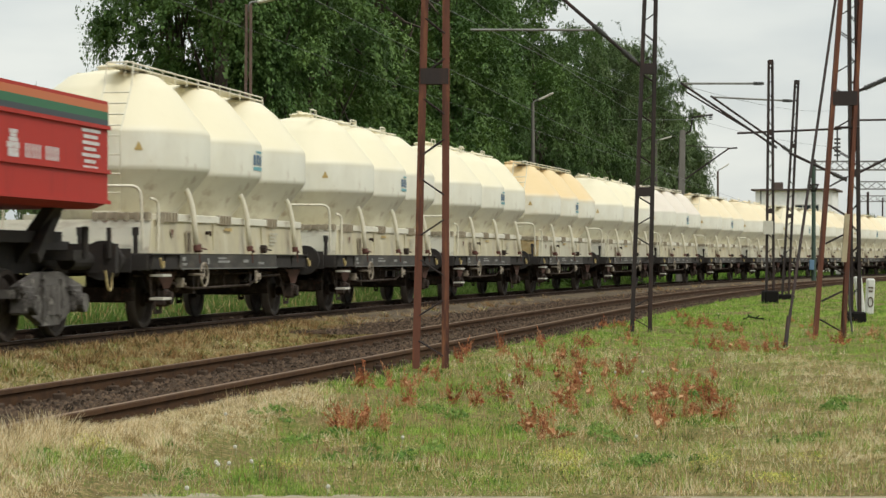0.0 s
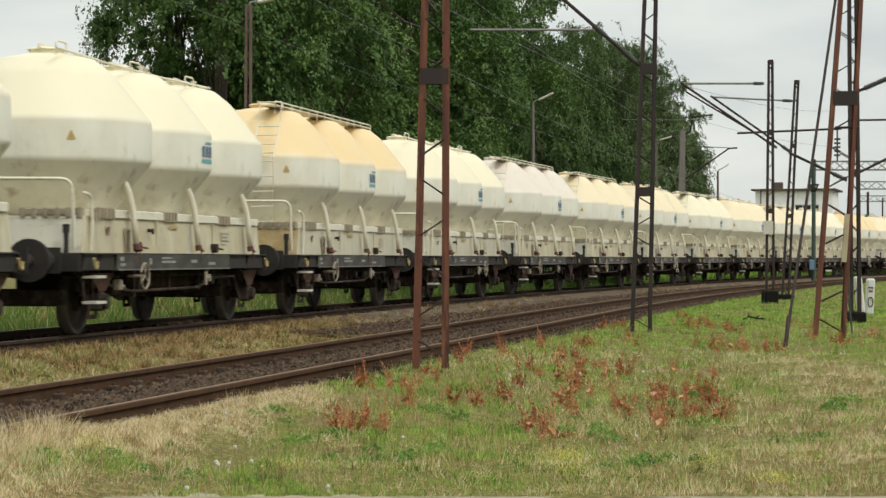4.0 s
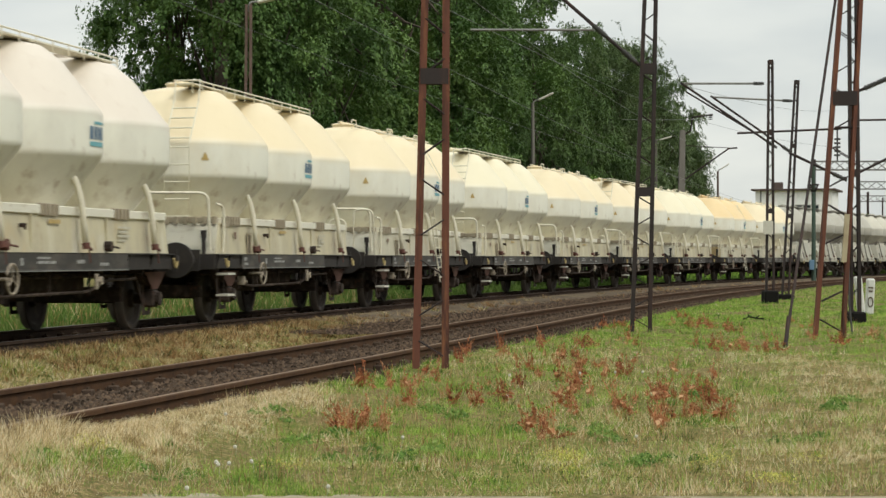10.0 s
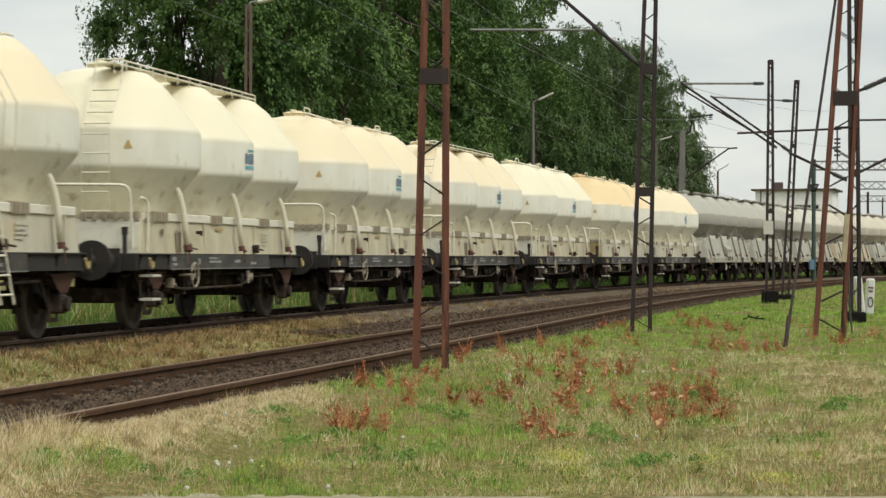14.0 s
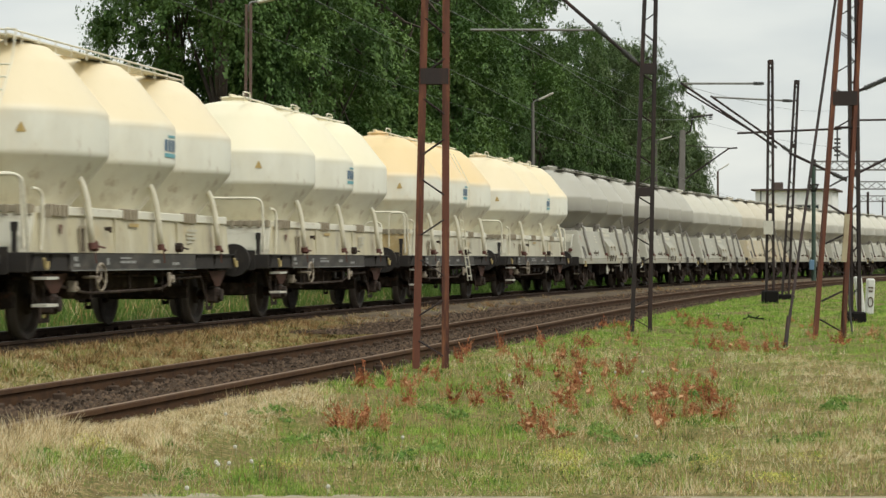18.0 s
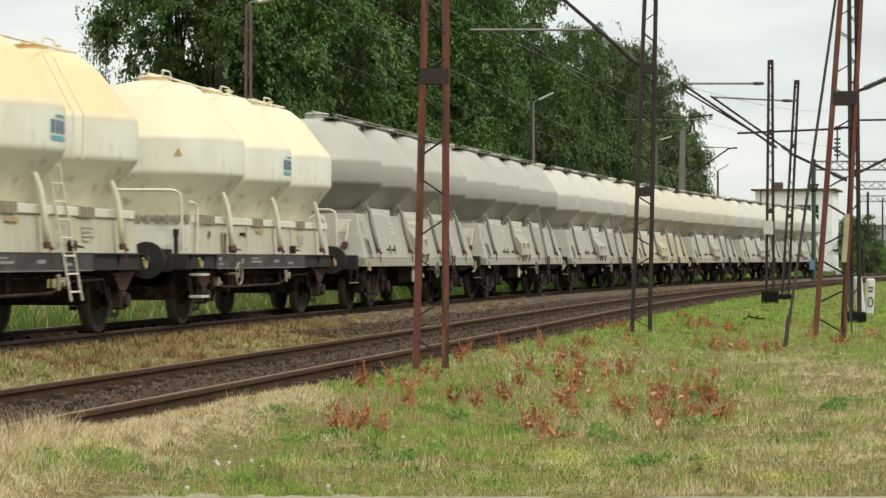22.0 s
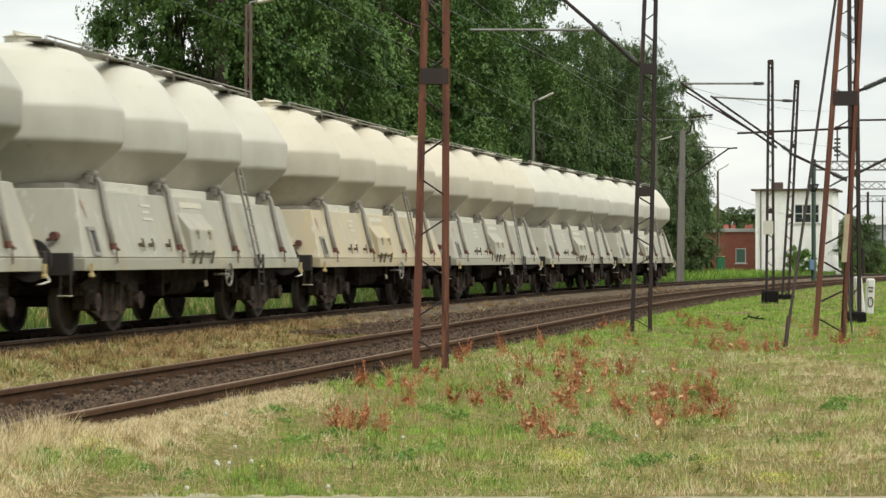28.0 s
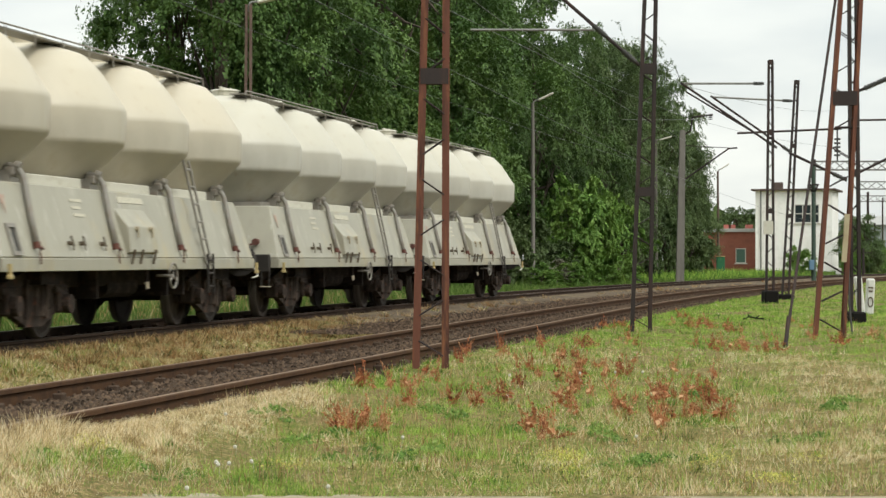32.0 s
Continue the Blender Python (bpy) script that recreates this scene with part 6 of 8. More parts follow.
def window(thing, x, y, z, w, h, cols, rows, pane_mat, depth=0.12):
    win = empty("window", pose(x, y, z), "", "")
    win.parent = thing
    for k in ("label", "category"):
        if k in win:
            del win[k]
    bm = bmesh.new()
    t = 0.065
    for x0, x1, z0, z1 in ((-w / 2, w / 2, -h / 2, -h / 2 + t), (-w / 2, w / 2, h / 2 - t, h / 2), (-w / 2, -w / 2 + t, -h / 2 + t, h / 2 - t), (w / 2 - t, w / 2, -h / 2 + t, h / 2 - t)):
        box(bm, x0, x1, -0.04, depth, z0, z1)
    for c in range(1, cols):
        q = -w / 2 + w * c / cols
        box(bm, q - t / 2, q + t / 2, -0.03, depth - 0.02, -h / 2 + t, h / 2 - t)
    for r in range(1, rows):
        q = -h / 2 + h * r / rows
        box(bm, -w / 2 + t, w / 2 - t, -0.02, depth - 0.03, q - t / 2, q + t / 2)
    part("frame", bm, mat_frame_white, win)
    bm = bmesh.new()
    box(bm, -w / 2 - 0.1, w / 2 + 0.1, -0.14, 0.0, -h / 2 - 0.07, -h / 2)
    part("sill", bm, mat_frame_white, win)
    for c in range(cols):
        for r in range(rows):
            x0, x1 = -w / 2 + w * c / cols + t / 2, -w / 2 + w * (c + 1) / cols - t / 2
            z0, z1 = -h / 2 + h * r / rows + t / 2, -h / 2 + h * (r + 1) / rows - t / 2
            bm = bmesh.new()
            box(bm, x0, x1, 0.03, 0.045, z0, z1)
            part("pane", bm, pane_mat, win)


def wall_with_hole(bm, x0, x1, y0, y1, z0, z1, holes):
    """A front wall from x0 to x1 with rectangular openings (x0, x1, z0, z1) that go right through."""
    xs = sorted({x0, x1, *[h[0] for h in holes], *[h[1] for h in holes]})
    zs = sorted({z0, z1, *[h[2] for h in holes], *[h[3] for h in holes]})
    for a, b in zip(xs, xs[1:]):
        for c, d in zip(zs, zs[1:]):
            if not any(h[0] <= a and b <= h[1] and h[2] <= c and d <= h[3] for h in holes):
                box(bm, a, b, y0, y1, c, d)
    bmesh.ops.remove_doubles(bm, verts=bm.verts, dist=0.001)


def signal_box():
    (x0, x1), (_, z1) = (24.363, 30.046), (-0.770, 6.367)
    y_, depth, z0 = 170.0, 6.0, -0.35
    turn = 15.0
    thing = empty("signal_box", pose(x0, y_, z0, 0, 0, -turn), "white rendered two-storey signal box with a dark flat roof", "house")
    w, h = (x1 - x0) / math.cos(radians(turn)), z1 - z0
    wx, wz = ((28.196, 170.00, 4.561)[0] - x0) / math.cos(radians(turn)), (28.196, 170.00, 4.561)[2] - z0
    bm = bmesh.new()
    wall_with_hole(bm, 0, w, 0, 0.35, 0, h, [(wx - 0.95, wx + 0.95, wz - 0.72, wz + 0.72)])
    part("front_wall", bm, mat_render, thing)
    for name, q in (("side_wall", (0, 0.35, 0.35, depth)), ("side_wall", (w - 0.35, w, 0.35, depth)), ("back_wall", (0.35, w - 0.35, depth - 0.35, depth))):
        bm = bmesh.new()
        box(bm, q[0], q[1], q[2], q[3], 0, h)
        part(name, bm, mat_render, thing)
    bm = bmesh.new()
    box(bm, -0.32, w + 0.34, -0.32, depth + 0.3, h, h + 0.14, 0.02)
    roof = part("roof", bm, mat_roof, thing)
    bm = bmesh.new()
    cx = (25.817, 170.00, 6.720)[0] - x0
    box(bm, cx - 0.45, cx + 0.4, 2.0, 2.8, h + 0.12, h + 0.72, 0.02)
    part("chimney", bm, mat_roof, roof)
    window(thing, wx, 0.05, wz, 1.9, 1.44, 3, 2, mat_pane)
    bm = bmesh.new()
    rod(bm, (0.42, -0.06, 0), (0.42, -0.06, h), 0.06, 8)
    part("downpipe", bm, mat_galv, thing)
    bench = empty("red_bench", pose((25.840, 169.00, -0.146)[0], 168.6, z0), "red low barrier beside the white signal box", "barrier")
    bm = bmesh.new()
    box(bm, -0.9, 0.9, -0.1, 0.1, 0.05, 0.35, 0.02)
    part("rail", bm, mat_mast_red_bright, bench)
    bm = bmesh.new()
    for q in (-0.7, 0.7):
        box(bm, q - 0.05, q + 0.05, -0.08, 0.08, 0.0, 0.6)
    part("posts", bm, mat_mast_red_bright, bench)


mat_mast_red_bright = material("barrier_red", (0.40, 0.12, 0.09), 0.7, spots=(((0.5, 0.3, 0.26), 4, 0.5, 0.7, 0.6),))
signal_box()


def brick_building():
    (x0, x1), (z0, z1) = (20.799, 25.269), (-0.012, 3.226)
    y_ = 176.0
    z0 = -0.35
    thing = empty("brick_building", pose(x0, y_, z0), "low red brick outbuilding with a grey flat roof", "building")
    w, h = x1 - x0, z1 - z0
    wx, wz = (24.037, 176.00, 1.310)[0] - x0, (24.037, 176.00, 1.310)[2] - z0
    bm = bmesh.new()
    wall_with_hole(bm, 0, w, 0, 0.3, 0, h, [(wx - 0.42, wx + 0.42, wz - 0.6, wz + 0.6)])
    part("front_wall", bm, mat_brick_wall, thing)
    for q in ((0, 0.3, 0.3, 5.0), (w - 0.3, w, 0.3, 5.0), (0.3, w - 0.3, 4.7, 5.0)):
        bm = bmesh.new()
        box(bm, q[0], q[1], q[2], q[3], 0, h)
        part("side_wall", bm, mat_brick_wall, thing)
    bm = bmesh.new()
    box(bm, -0.2, w + 0.02, -0.25, 5.2, h, h + 0.28, 0.02)
    roof = part("roof", bm, mat_grey_roof, thing)
    for px in (23.171, 24.949) + (23.535, 23.627)[:1]:
        bm = bmesh.new()
        box(bm, px - x0 - 0.28, px - x0 + 0.28, 1.5, 2.1, h + 0.28, h + 0.62)
        chim = part("chimney", bm, mat_mast_red_bright, roof)
    window(thing, wx, 0.05, wz, 0.84, 1.2, 1, 1, mat_curtain)
    cab = empty("green_cabinet", pose((19.087, 150.00, 0.609)[0], 150, -0.3), "green metal cabinet standing in the grass", "cabinet")
    bm = bmesh.new()
    box(bm, -0.28, 0.28, -0.2, 0.2, 0, 1.5, 0.02)
    part("body", bm, mat_green_box, cab)
    bm = bmesh.new()
    box(bm, -0.31, 0.31, -0.23, 0.23, 1.5, 1.56, 0.01)
    part("lid", bm, mat_yellow_fit, cab)


brick_building()


def distant_hall():
    """Pale sheds far along the line."""
    (x0, x1), (z0, z1) = (51.149, 59.896), (0.267, 5.305)
    thing = empty("distant_hall", pose(x0, 270, -0.3), "pale grey-blue storage hall far along the line", "building")
    bm = bmesh.new()
    box(bm, 0, x1 - x0, 0, 12, 0, z1 + 0.3)
    part("wall", bm, mat_hall, thing)
    bm = bmesh.new()
    prism(bm, [(-0.4, z1 + 0.3), (12.4, z1 + 0.3), (6, z1 + 1.5)], -0.3, x1 - x0 + 0.3)
    bmesh.ops.recalc_face_normals(bm, faces=bm.faces)
    part("roof", bm, mat_grey_roof, thing)


mat_hall = material("hall_sheet_wall", (0.30, 0.34, 0.36), 0.7, spots=(((0.22, 0.25, 0.27), (0.4, 0.4, 0.2), 0.45, 0.7, 0.6),))
distant_hall()


# ================= trees and bushes =================
def leaf_material(name, dark, light, yellow, scale):
    m = bpy.data.materials.new(name)
    m.use_nodes = True
    nd, ln = m.node_tree.nodes, m.node_tree.links
    bs = nd["Principled BSDF"]
    bs.inputs['Roughness'].default_value = 0.55
    bs.inputs['Specular IOR Level'].default_value = 0.25
    geo = nd.new("ShaderNodeNewGeometry")
    mx = nd.new("ShaderNodeMixRGB")
    mx.inputs['Color1'].default_value = (*dark, 1)
    mx.inputs['Color2'].default_value = (*light, 1)
    ln.new(geo.outputs['Random Per Island'], mx.inputs['Fac'])
    n = nd.new("ShaderNodeTexNoise")
    n.inputs['Scale'].default_value = scale
    ln.new(geo.outputs['Position'], n.inputs['Vector'])
    r = nd.new("ShaderNodeMapRange")
    r.inputs['From Min'].default_value = 0.42
    r.inputs['From Max'].default_value = 0.66
    r.inputs['To Max'].default_value = 0.9
    ln.new(n.outputs['Fac'], r.inputs['Value'])
    m2 = nd.new("ShaderNodeMixRGB")
    m2.inputs['Color2'].default_value = (*yellow, 1)
    ln.new(mx.outputs['Color'], m2.inputs['Color1'])
    ln.new(r.outputs['Result'], m2.inputs['Fac'])
    ln.new(m2.outputs['Color'], bs.inputs['Base Color'])
    tr = nd.new("ShaderNodeBsdfTranslucent")
    ln.new(m2.outputs['Color'], tr.inputs['Color'])
    ms = nd.new("ShaderNodeMixShader")
    ms.inputs['Fac'].default_value = 0.22
    ln.new(bs.outputs['BSDF'], ms.inputs[1])
    ln.new(tr.outputs['BSDF'], ms.inputs[2])
    ln.new(ms.outputs['Shader'], nd["Material Output"].inputs['Surface'])
    return m


mat_leaf_dark = leaf_material("leaves_deep_green", (0.042, 0.090, 0.022), (0.086, 0.162, 0.038), (0.125, 0.205, 0.050), 0.5)
mat_leaf_draped = leaf_material("leaves_draped_green", (0.036, 0.070, 0.020), (0.080, 0.140, 0.036), (0.100, 0.165, 0.042), 0.5)
mat_leaf_mid = leaf_material("leaves_mid_green", (0.055, 0.095, 0.034), (0.125, 0.185, 0.065), (0.150, 0.205, 0.075), 0.5)
mat_leaf_light = leaf_material("leaves_fresh_green", (0.095, 0.19, 0.038), (0.185, 0.33, 0.065), (0.22, 0.34, 0.075), 0.8)
mat_bark = material("bark_grey_brown", (0.09, 0.07, 0.055), 0.95, spots=(((0.045, 0.035, 0.03), (6, 6, 1.2), 0.45, 0.7, 0.8),), bump=0.6, bump_scale=20)


def leaf_quads(rng, centres, sizes, droop=0.3):
    """Rhombic leaves or small leaf sprays, at random turns."""
    n = len(centres)
    a = rng.random(n) * math.tau
    tilt = rng.normal(0.0, 0.55, n) - droop
    d = np.stack([np.cos(a) * np.cos(tilt), np.sin(a) * np.cos(tilt), np.sin(tilt)], -1)
    up = rng.normal(size=(n, 3))
    up[:, 2] += 1.0
    return rhombs(centres, d, up, sizes)


def unit(v):
    return v / (np.linalg.norm(v, axis=-1, keepdims=True) + 1e-9)


def rhombs(centres, d, up, sizes, slim=0.27):
    """Folded leaves along d, with their faces towards up."""
    sd = unit(np.cross(d, up))
    L, W = sizes[:, None] * 0.5, sizes[:, None] * slim
    bend = np.cross(sd, d) * (sizes[:, None] * 0.08)
    return np.stack([centres - d * L, centres + sd * W + bend, centres + d * L, centres - sd * W + bend], 1)


def crown_mesh(seed, height, radius, low, leaves, leaf, clumps, droop=0.3, slim=0.27):
    """Clumps on the ends of limbs, each of many twigs that arch outwards and hang; dark gaps stay between the clumps."""
    rng = np.random.default_rng(seed)
    c = []
    while len(c) < clumps:
        q = rng.uniform(-1, 1, 3)
        rr = np.linalg.norm(q)
        if rr > 1 or rr < 0.5:
            continue
        t = (q[2] + 1) / 2
        wide = (0.72 + 0.28 * math.sin(math.pi * min(t * 1.15, 1.0))) if low > 1.5 else (1.0 - 0.35 * t)
        ang = math.atan2(q[1], q[0])
        wob = 1 + 0.16 * math.sin(3 * ang + seed) + 0.12 * math.sin(5 * ang + 2 * seed + 4 * t)
        c.append((q[0] * radius * wide * wob, q[1] * radius * wide * wob, low + t * (height - low)))
    c = np.array(c)
    rad = radius * rng.uniform(0.16, 0.33, clumps)
    axis_ = np.stack([0 * c[:, 0], 0 * c[:, 0], np.full(clumps, low + 0.45 * (height - low))], -1)
    out = unit(c - axis_)
    # twigs
    per = 26
    twigs = leaves // per
    k = rng.choice(clumps, twigs, p=rad ** 2 / (rad ** 2).sum())
    td = unit(out[k] * 0.55 + rng.normal(size=(twigs, 3)) * 0.75 + np.array([0, 0, 0.25]))
    root = c[k] + rng.normal(size=(twigs, 3)) * rad[k][:, None] * np.array([0.30, 0.30, 0.24])
    tl = rad[k] * rng.uniform(0.45, 0.95, twigs)
    t = rng.random((twigs, per)) ** 0.75
    sag = droop * 1.5
    pos = root[:, None] + td[:, None] * (tl[:, None] * t)[..., None]
    pos[..., 2] -= sag * tl[:, None] * t * t
    pos += rng.normal(size=pos.shape) * (0.05 * rad[k])[:, None, None]
    tan = td[:, None] - np.array([0, 0, 1.0]) * (2 * sag * t)[..., None]
    d = unit(tan + rng.normal(size=pos.shape) * 0.55)
    up = unit(out[k][:, None] * 0.5 + np.array([0, 0, 0.75]) + rng.normal(size=pos.shape) * 0.42)
    pos[..., 2] = np.maximum(pos[..., 2], 0.05)
    n = twigs * per
    return quads_mesh("crown", rhombs(pos.reshape(n, 3), d.reshape(n, 3), up.reshape(n, 3), leaf * rng.uniform(0.6, 1.35, n), slim)), c, rad


def trunk_mesh(seed, height, radius, tips):
    rng = random.Random(seed)
    bm = bmesh.new()
    pts = [Vector((0, 0, -0.3))]
    for i in range(1, 6):
        pts.append(Vector((rng.uniform(-0.25, 0.25), rng.uniform(-0.2, 0.2), height * 0.16 * i)))
    w = 0.045 * height ** 0.7
    for i in range(5):
        rod(bm, pts[i], pts[i + 1], w * (1 - 0.15 * i), 9, w * (0.85 - 0.15 * i))
    for q in tips[:26]:
        a = pts[rng.randint(1, 5)]
        q = Vector(q)
        midp = a.lerp(q, 0.5) + Vector((0, 0, -0.2))
        rod(bm, a, midp, w * 0.28, 6, w * 0.16)
        rod(bm, midp, q, w * 0.16, 5, w * 0.05)
    return mesh_from("trunk", bm)


TREE_KINDS = []
for seed_, height_, radius_, low_, leaves_, leaf_, clumps_, droop_, slim_ in ((3, 15.5, 4.5, 1.0, 110000, 0.135, 150, 0.35, 0.30), (8, 15.0, 4.3, 1.0, 105000, 0.135, 145, 0.35, 0.30),
                                                                            (14, 12.5, 3.4, 0.8, 95000, 0.135, 105, 0.75, 0.19), (21, 12.0, 3.2, 0.4, 95000, 0.13, 105, 0.60, 0.17),
                                                                            (27, 15.5, 4.5, 1.0, 30000, 0.26, 120, 0.35, 0.30)):
    crown_, tips_, rad_ = crown_mesh(seed_, height_, radius_, low_, leaves_, leaf_, clumps_, droop_, slim_)
    crown_.materials.append(mat_leaf_dark)
    TREE_KINDS.append((crown_, trunk_mesh(seed_, height_, radius_, [tuple(v) for v in tips_]), height_, radius_))


def tree(x, y, kind, scale, turn, mat, label, group="trees behind the line"):
    crown, trunk, height, radius = TREE_KINDS[kind]
    thing = empty("tree", pose(x, y, float(ground_z(x, y)), 0, 0, turn) @ Matrix.Diagonal((*scale, 1)), label, "tree", group)
    part("trunk", trunk, mat_bark, thing)
    part("crown", crown, mat, thing)
    return thing


# x, y, kind, height, width, turn, leaves
TREES = [(-7.30, 72.0, 0, 1.15, 0.95, 10, mat_leaf_dark), (-5.20, 76.0, 1, 1.15, 1.02, 80, mat_leaf_dark), (-2.70, 84.0, 0, 1.12, 1.08, 150, mat_leaf_dark), (-0.33, 91.0, 1, 1.10, 1.02, 220, mat_leaf_dark),
    (0.95, 98.0, 0, 1.08, 0.98, 300, mat_leaf_dark), (4.45, 106.0, 2, 1.15, 1.10, 40, mat_leaf_draped), (6.74, 115.0, 2, 1.10, 1.08, 120, mat_leaf_draped), (9.52, 122.0, 3, 1.12, 1.05, 200, mat_leaf_mid),
    (12.43, 131.0, 3, 1.20, 1.05, 280, mat_leaf_mid), (14.70, 138.0, 2, 1.02, 0.80, 15, mat_leaf_mid), (-9.15, 74.0, 1, 1.00, 0.70, 200, mat_leaf_dark), (9.74, 127.0, 2, 1.12, 1.00, 77, mat_leaf_mid),
    (8.18, 121.0, 3, 1.15, 0.90, 140, mat_leaf_mid), (-6.60, 92.0, 4, 1.20, 1.05, 33, mat_leaf_dark), (-4.86, 102.0, 4, 1.25, 1.20, 66, mat_leaf_dark), (-1.25, 110.0, 4, 1.25, 1.25, 99, mat_leaf_dark),
    (2.20, 122.0, 4, 1.05, 1.10, 132, mat_leaf_dark), (7.05, 132.0, 4, 0.90, 0.95, 165, mat_leaf_dark), (12.00, 142.0, 4, 0.86, 0.85, 198, mat_leaf_mid), (17.53, 150.0, 3, 0.56, 0.55, 231, mat_leaf_mid),
    (30.09, 225.0, 4, 0.43, 0.57, 10, mat_leaf_mid), (34.27, 240.0, 4, 0.44, 0.68, 70, mat_leaf_mid), (26.80, 215.0, 4, 0.35, 0.50, 20, mat_leaf_mid), (35.26, 190.0, 3, 0.42, 0.55, 90, mat_leaf_mid),
    (31.90, 165.0, 2, 0.38, 0.60, 50, mat_leaf_mid), (-57.90, 300.0, 4, 1.62, 0.20, 50, mat_leaf_mid), (-56.10, 300.0, 4, 1.64, 0.20, 10, mat_leaf_mid)]
BIG = "tall dense deciduous tree with drooping dark leaves"
for px_, d_, kind_, hs_, ws_, turn_, mat_ in TREES:
    tree(px_, d_, kind_, (ws_, ws_, hs_), turn_, mat_, BIG if hs_ > 0.9 else "smaller leafy tree behind the railway")

# x, y, half width, height, leaves
BUSHES = [(6.35, 102.5, 2.00, 5.00, mat_leaf_light), (7.17, 104.0, 1.70, 4.80, mat_leaf_light), (8.70, 108.0, 1.50, 4.20, mat_leaf_light), (5.65, 101.0, 1.30, 3.20, mat_leaf_light), (10.58, 118.0, 1.30, 3.30, mat_leaf_mid),
    (12.97, 127.0, 1.50, 4.20, mat_leaf_mid), (14.97, 131.0, 1.40, 3.60, mat_leaf_mid), (16.00, 136.0, 1.00, 2.60, mat_leaf_mid), (3.80, 97.0, 1.50, 3.20, mat_leaf_mid),
    (4.60, 98.0, 1.30, 2.40, mat_leaf_mid), (2.24, 90.0, 1.60, 3.20, mat_leaf_mid), (0.80, 86.0, 1.70, 3.40, mat_leaf_mid), (-0.51, 82.0, 1.60, 3.20, mat_leaf_mid),
    (-1.70, 78.0, 1.60, 3.00, mat_leaf_mid), (-2.76, 74.0, 1.50, 3.00, mat_leaf_mid), (-4.06, 70.0, 1.60, 3.20, mat_leaf_mid), (-5.20, 66.0, 1.50, 3.00, mat_leaf_mid),
    (-6.37, 64.0, 1.50, 3.00, mat_leaf_mid), (-7.46, 62.0, 1.50, 3.00, mat_leaf_mid), (-8.46, 60.0, 1.40, 2.60, mat_leaf_mid), (5.45, 93.0, 0.90, 1.20, mat_leaf_light),
    (4.11, 90.0, 0.90, 1.10, mat_leaf_light), (7.34, 99.0, 0.90, 1.00, mat_leaf_light), (9.23, 106.0, 0.90, 1.00, mat_leaf_light), (24.33, 150.0, 1.00, 2.10, mat_leaf_light),
    (25.25, 152.0, 0.90, 1.80, mat_leaf_light), (29.90, 161.5, 0.90, 2.00, mat_leaf_light), (31.10, 164.5, 1.20, 3.10, mat_leaf_light), (32.60, 168.7, 1.40, 3.60, mat_leaf_mid),
    (33.97, 171.2, 1.40, 2.80, mat_leaf_light), (35.50, 174.8, 1.40, 2.40, mat_leaf_light)]
BUSH_KINDS = []
for seed_, leaves_ in ((31, 13000), (32, 13000), (33, 12000)):
    crown_, tips_, rad_ = crown_mesh(seed_, 2.0, 1.0, 0.1, leaves_, 0.12, 40, 0.35, 0.2)
    crown_.materials.append(mat_leaf_light)
    BUSH_KINDS.append((crown_, trunk_mesh(seed_, 1.4, 0.5, [tuple(v) for v in tips_])))


def bush(x, y, kind, w, h, turn, mat, label="leafy bush beside the track"):
    crown, trunk = BUSH_KINDS[kind]
    thing = empty("bush", pose(x, y, float(ground_z(x, y)), 0, 0, turn) @ Matrix.Diagonal((w, w, h / 2.0, 1)), label, "bush", "bushes beyond the line")
    part("stem", trunk, mat_bark, thing)
    part("crown", crown, mat, thing)


for k_, (x_, y_, w_, h_, mat_) in enumerate(BUSHES):
    bush(x_, y_, k_ % 3, w_, h_, 47 * k_, mat_)
mat_leaf_pale = leaf_material("leaves_pale_blossom", (0.20, 0.20, 0.13), (0.40, 0.37, 0.30), (0.16, 0.20, 0.08), 1.6)
bush(5.10, 95.5, 1, 0.75, 1.15, 20, mat_leaf_pale, "low bush with pale withered blossom beside the track")
bush(5.75, 96.0, 0, 0.55, 0.95, 140, mat_leaf_pale, "low bush with pale withered blossom beside the track")

# a far wood closes the view behind the trees and all round; its unseen rear half also blocks light
def far_wood():
    rng = np.random.default_rng(77)
    pos, size = [], []
    n = 52000
    ang = rng.random(n) * math.tau
    dist_ = rng.uniform(300, 340, n)
    x, y = dist_ * np.sin(ang), dist_ * np.cos(ang)
    # behind the camera: taller, nearer trees added unseen to cut low sky light
    top = np.where(y < 0, 19.0, 0.0) + 7 + 2.0 * np.sin(ang * 23) + 1.6 * np.sin(ang * 57 + 1) + 1.2 * np.sin(ang * 131)
    keep = (np.abs(x - 0.26 * y) > 22) | (y < 0)
    x, y = np.where(y < 0, x * 0.30, x), np.where(y < 0, y * 0.30, y)
    z = top * rng.random(n) ** 0.7
    p = np.stack([x, y, z], -1)[keep]
    me = quads_mesh("far_wood", leaf_quads(rng, p, rng.uniform(1.2, 2.6, len(p)), 0.1))
    me.materials.append(mat_leaf_mid)
    return tagged(new("far_wood", me), "distant green wood along the horizon, with unseen light-blocking trees behind the camera", "wood", kind="stuff")


far_wood()

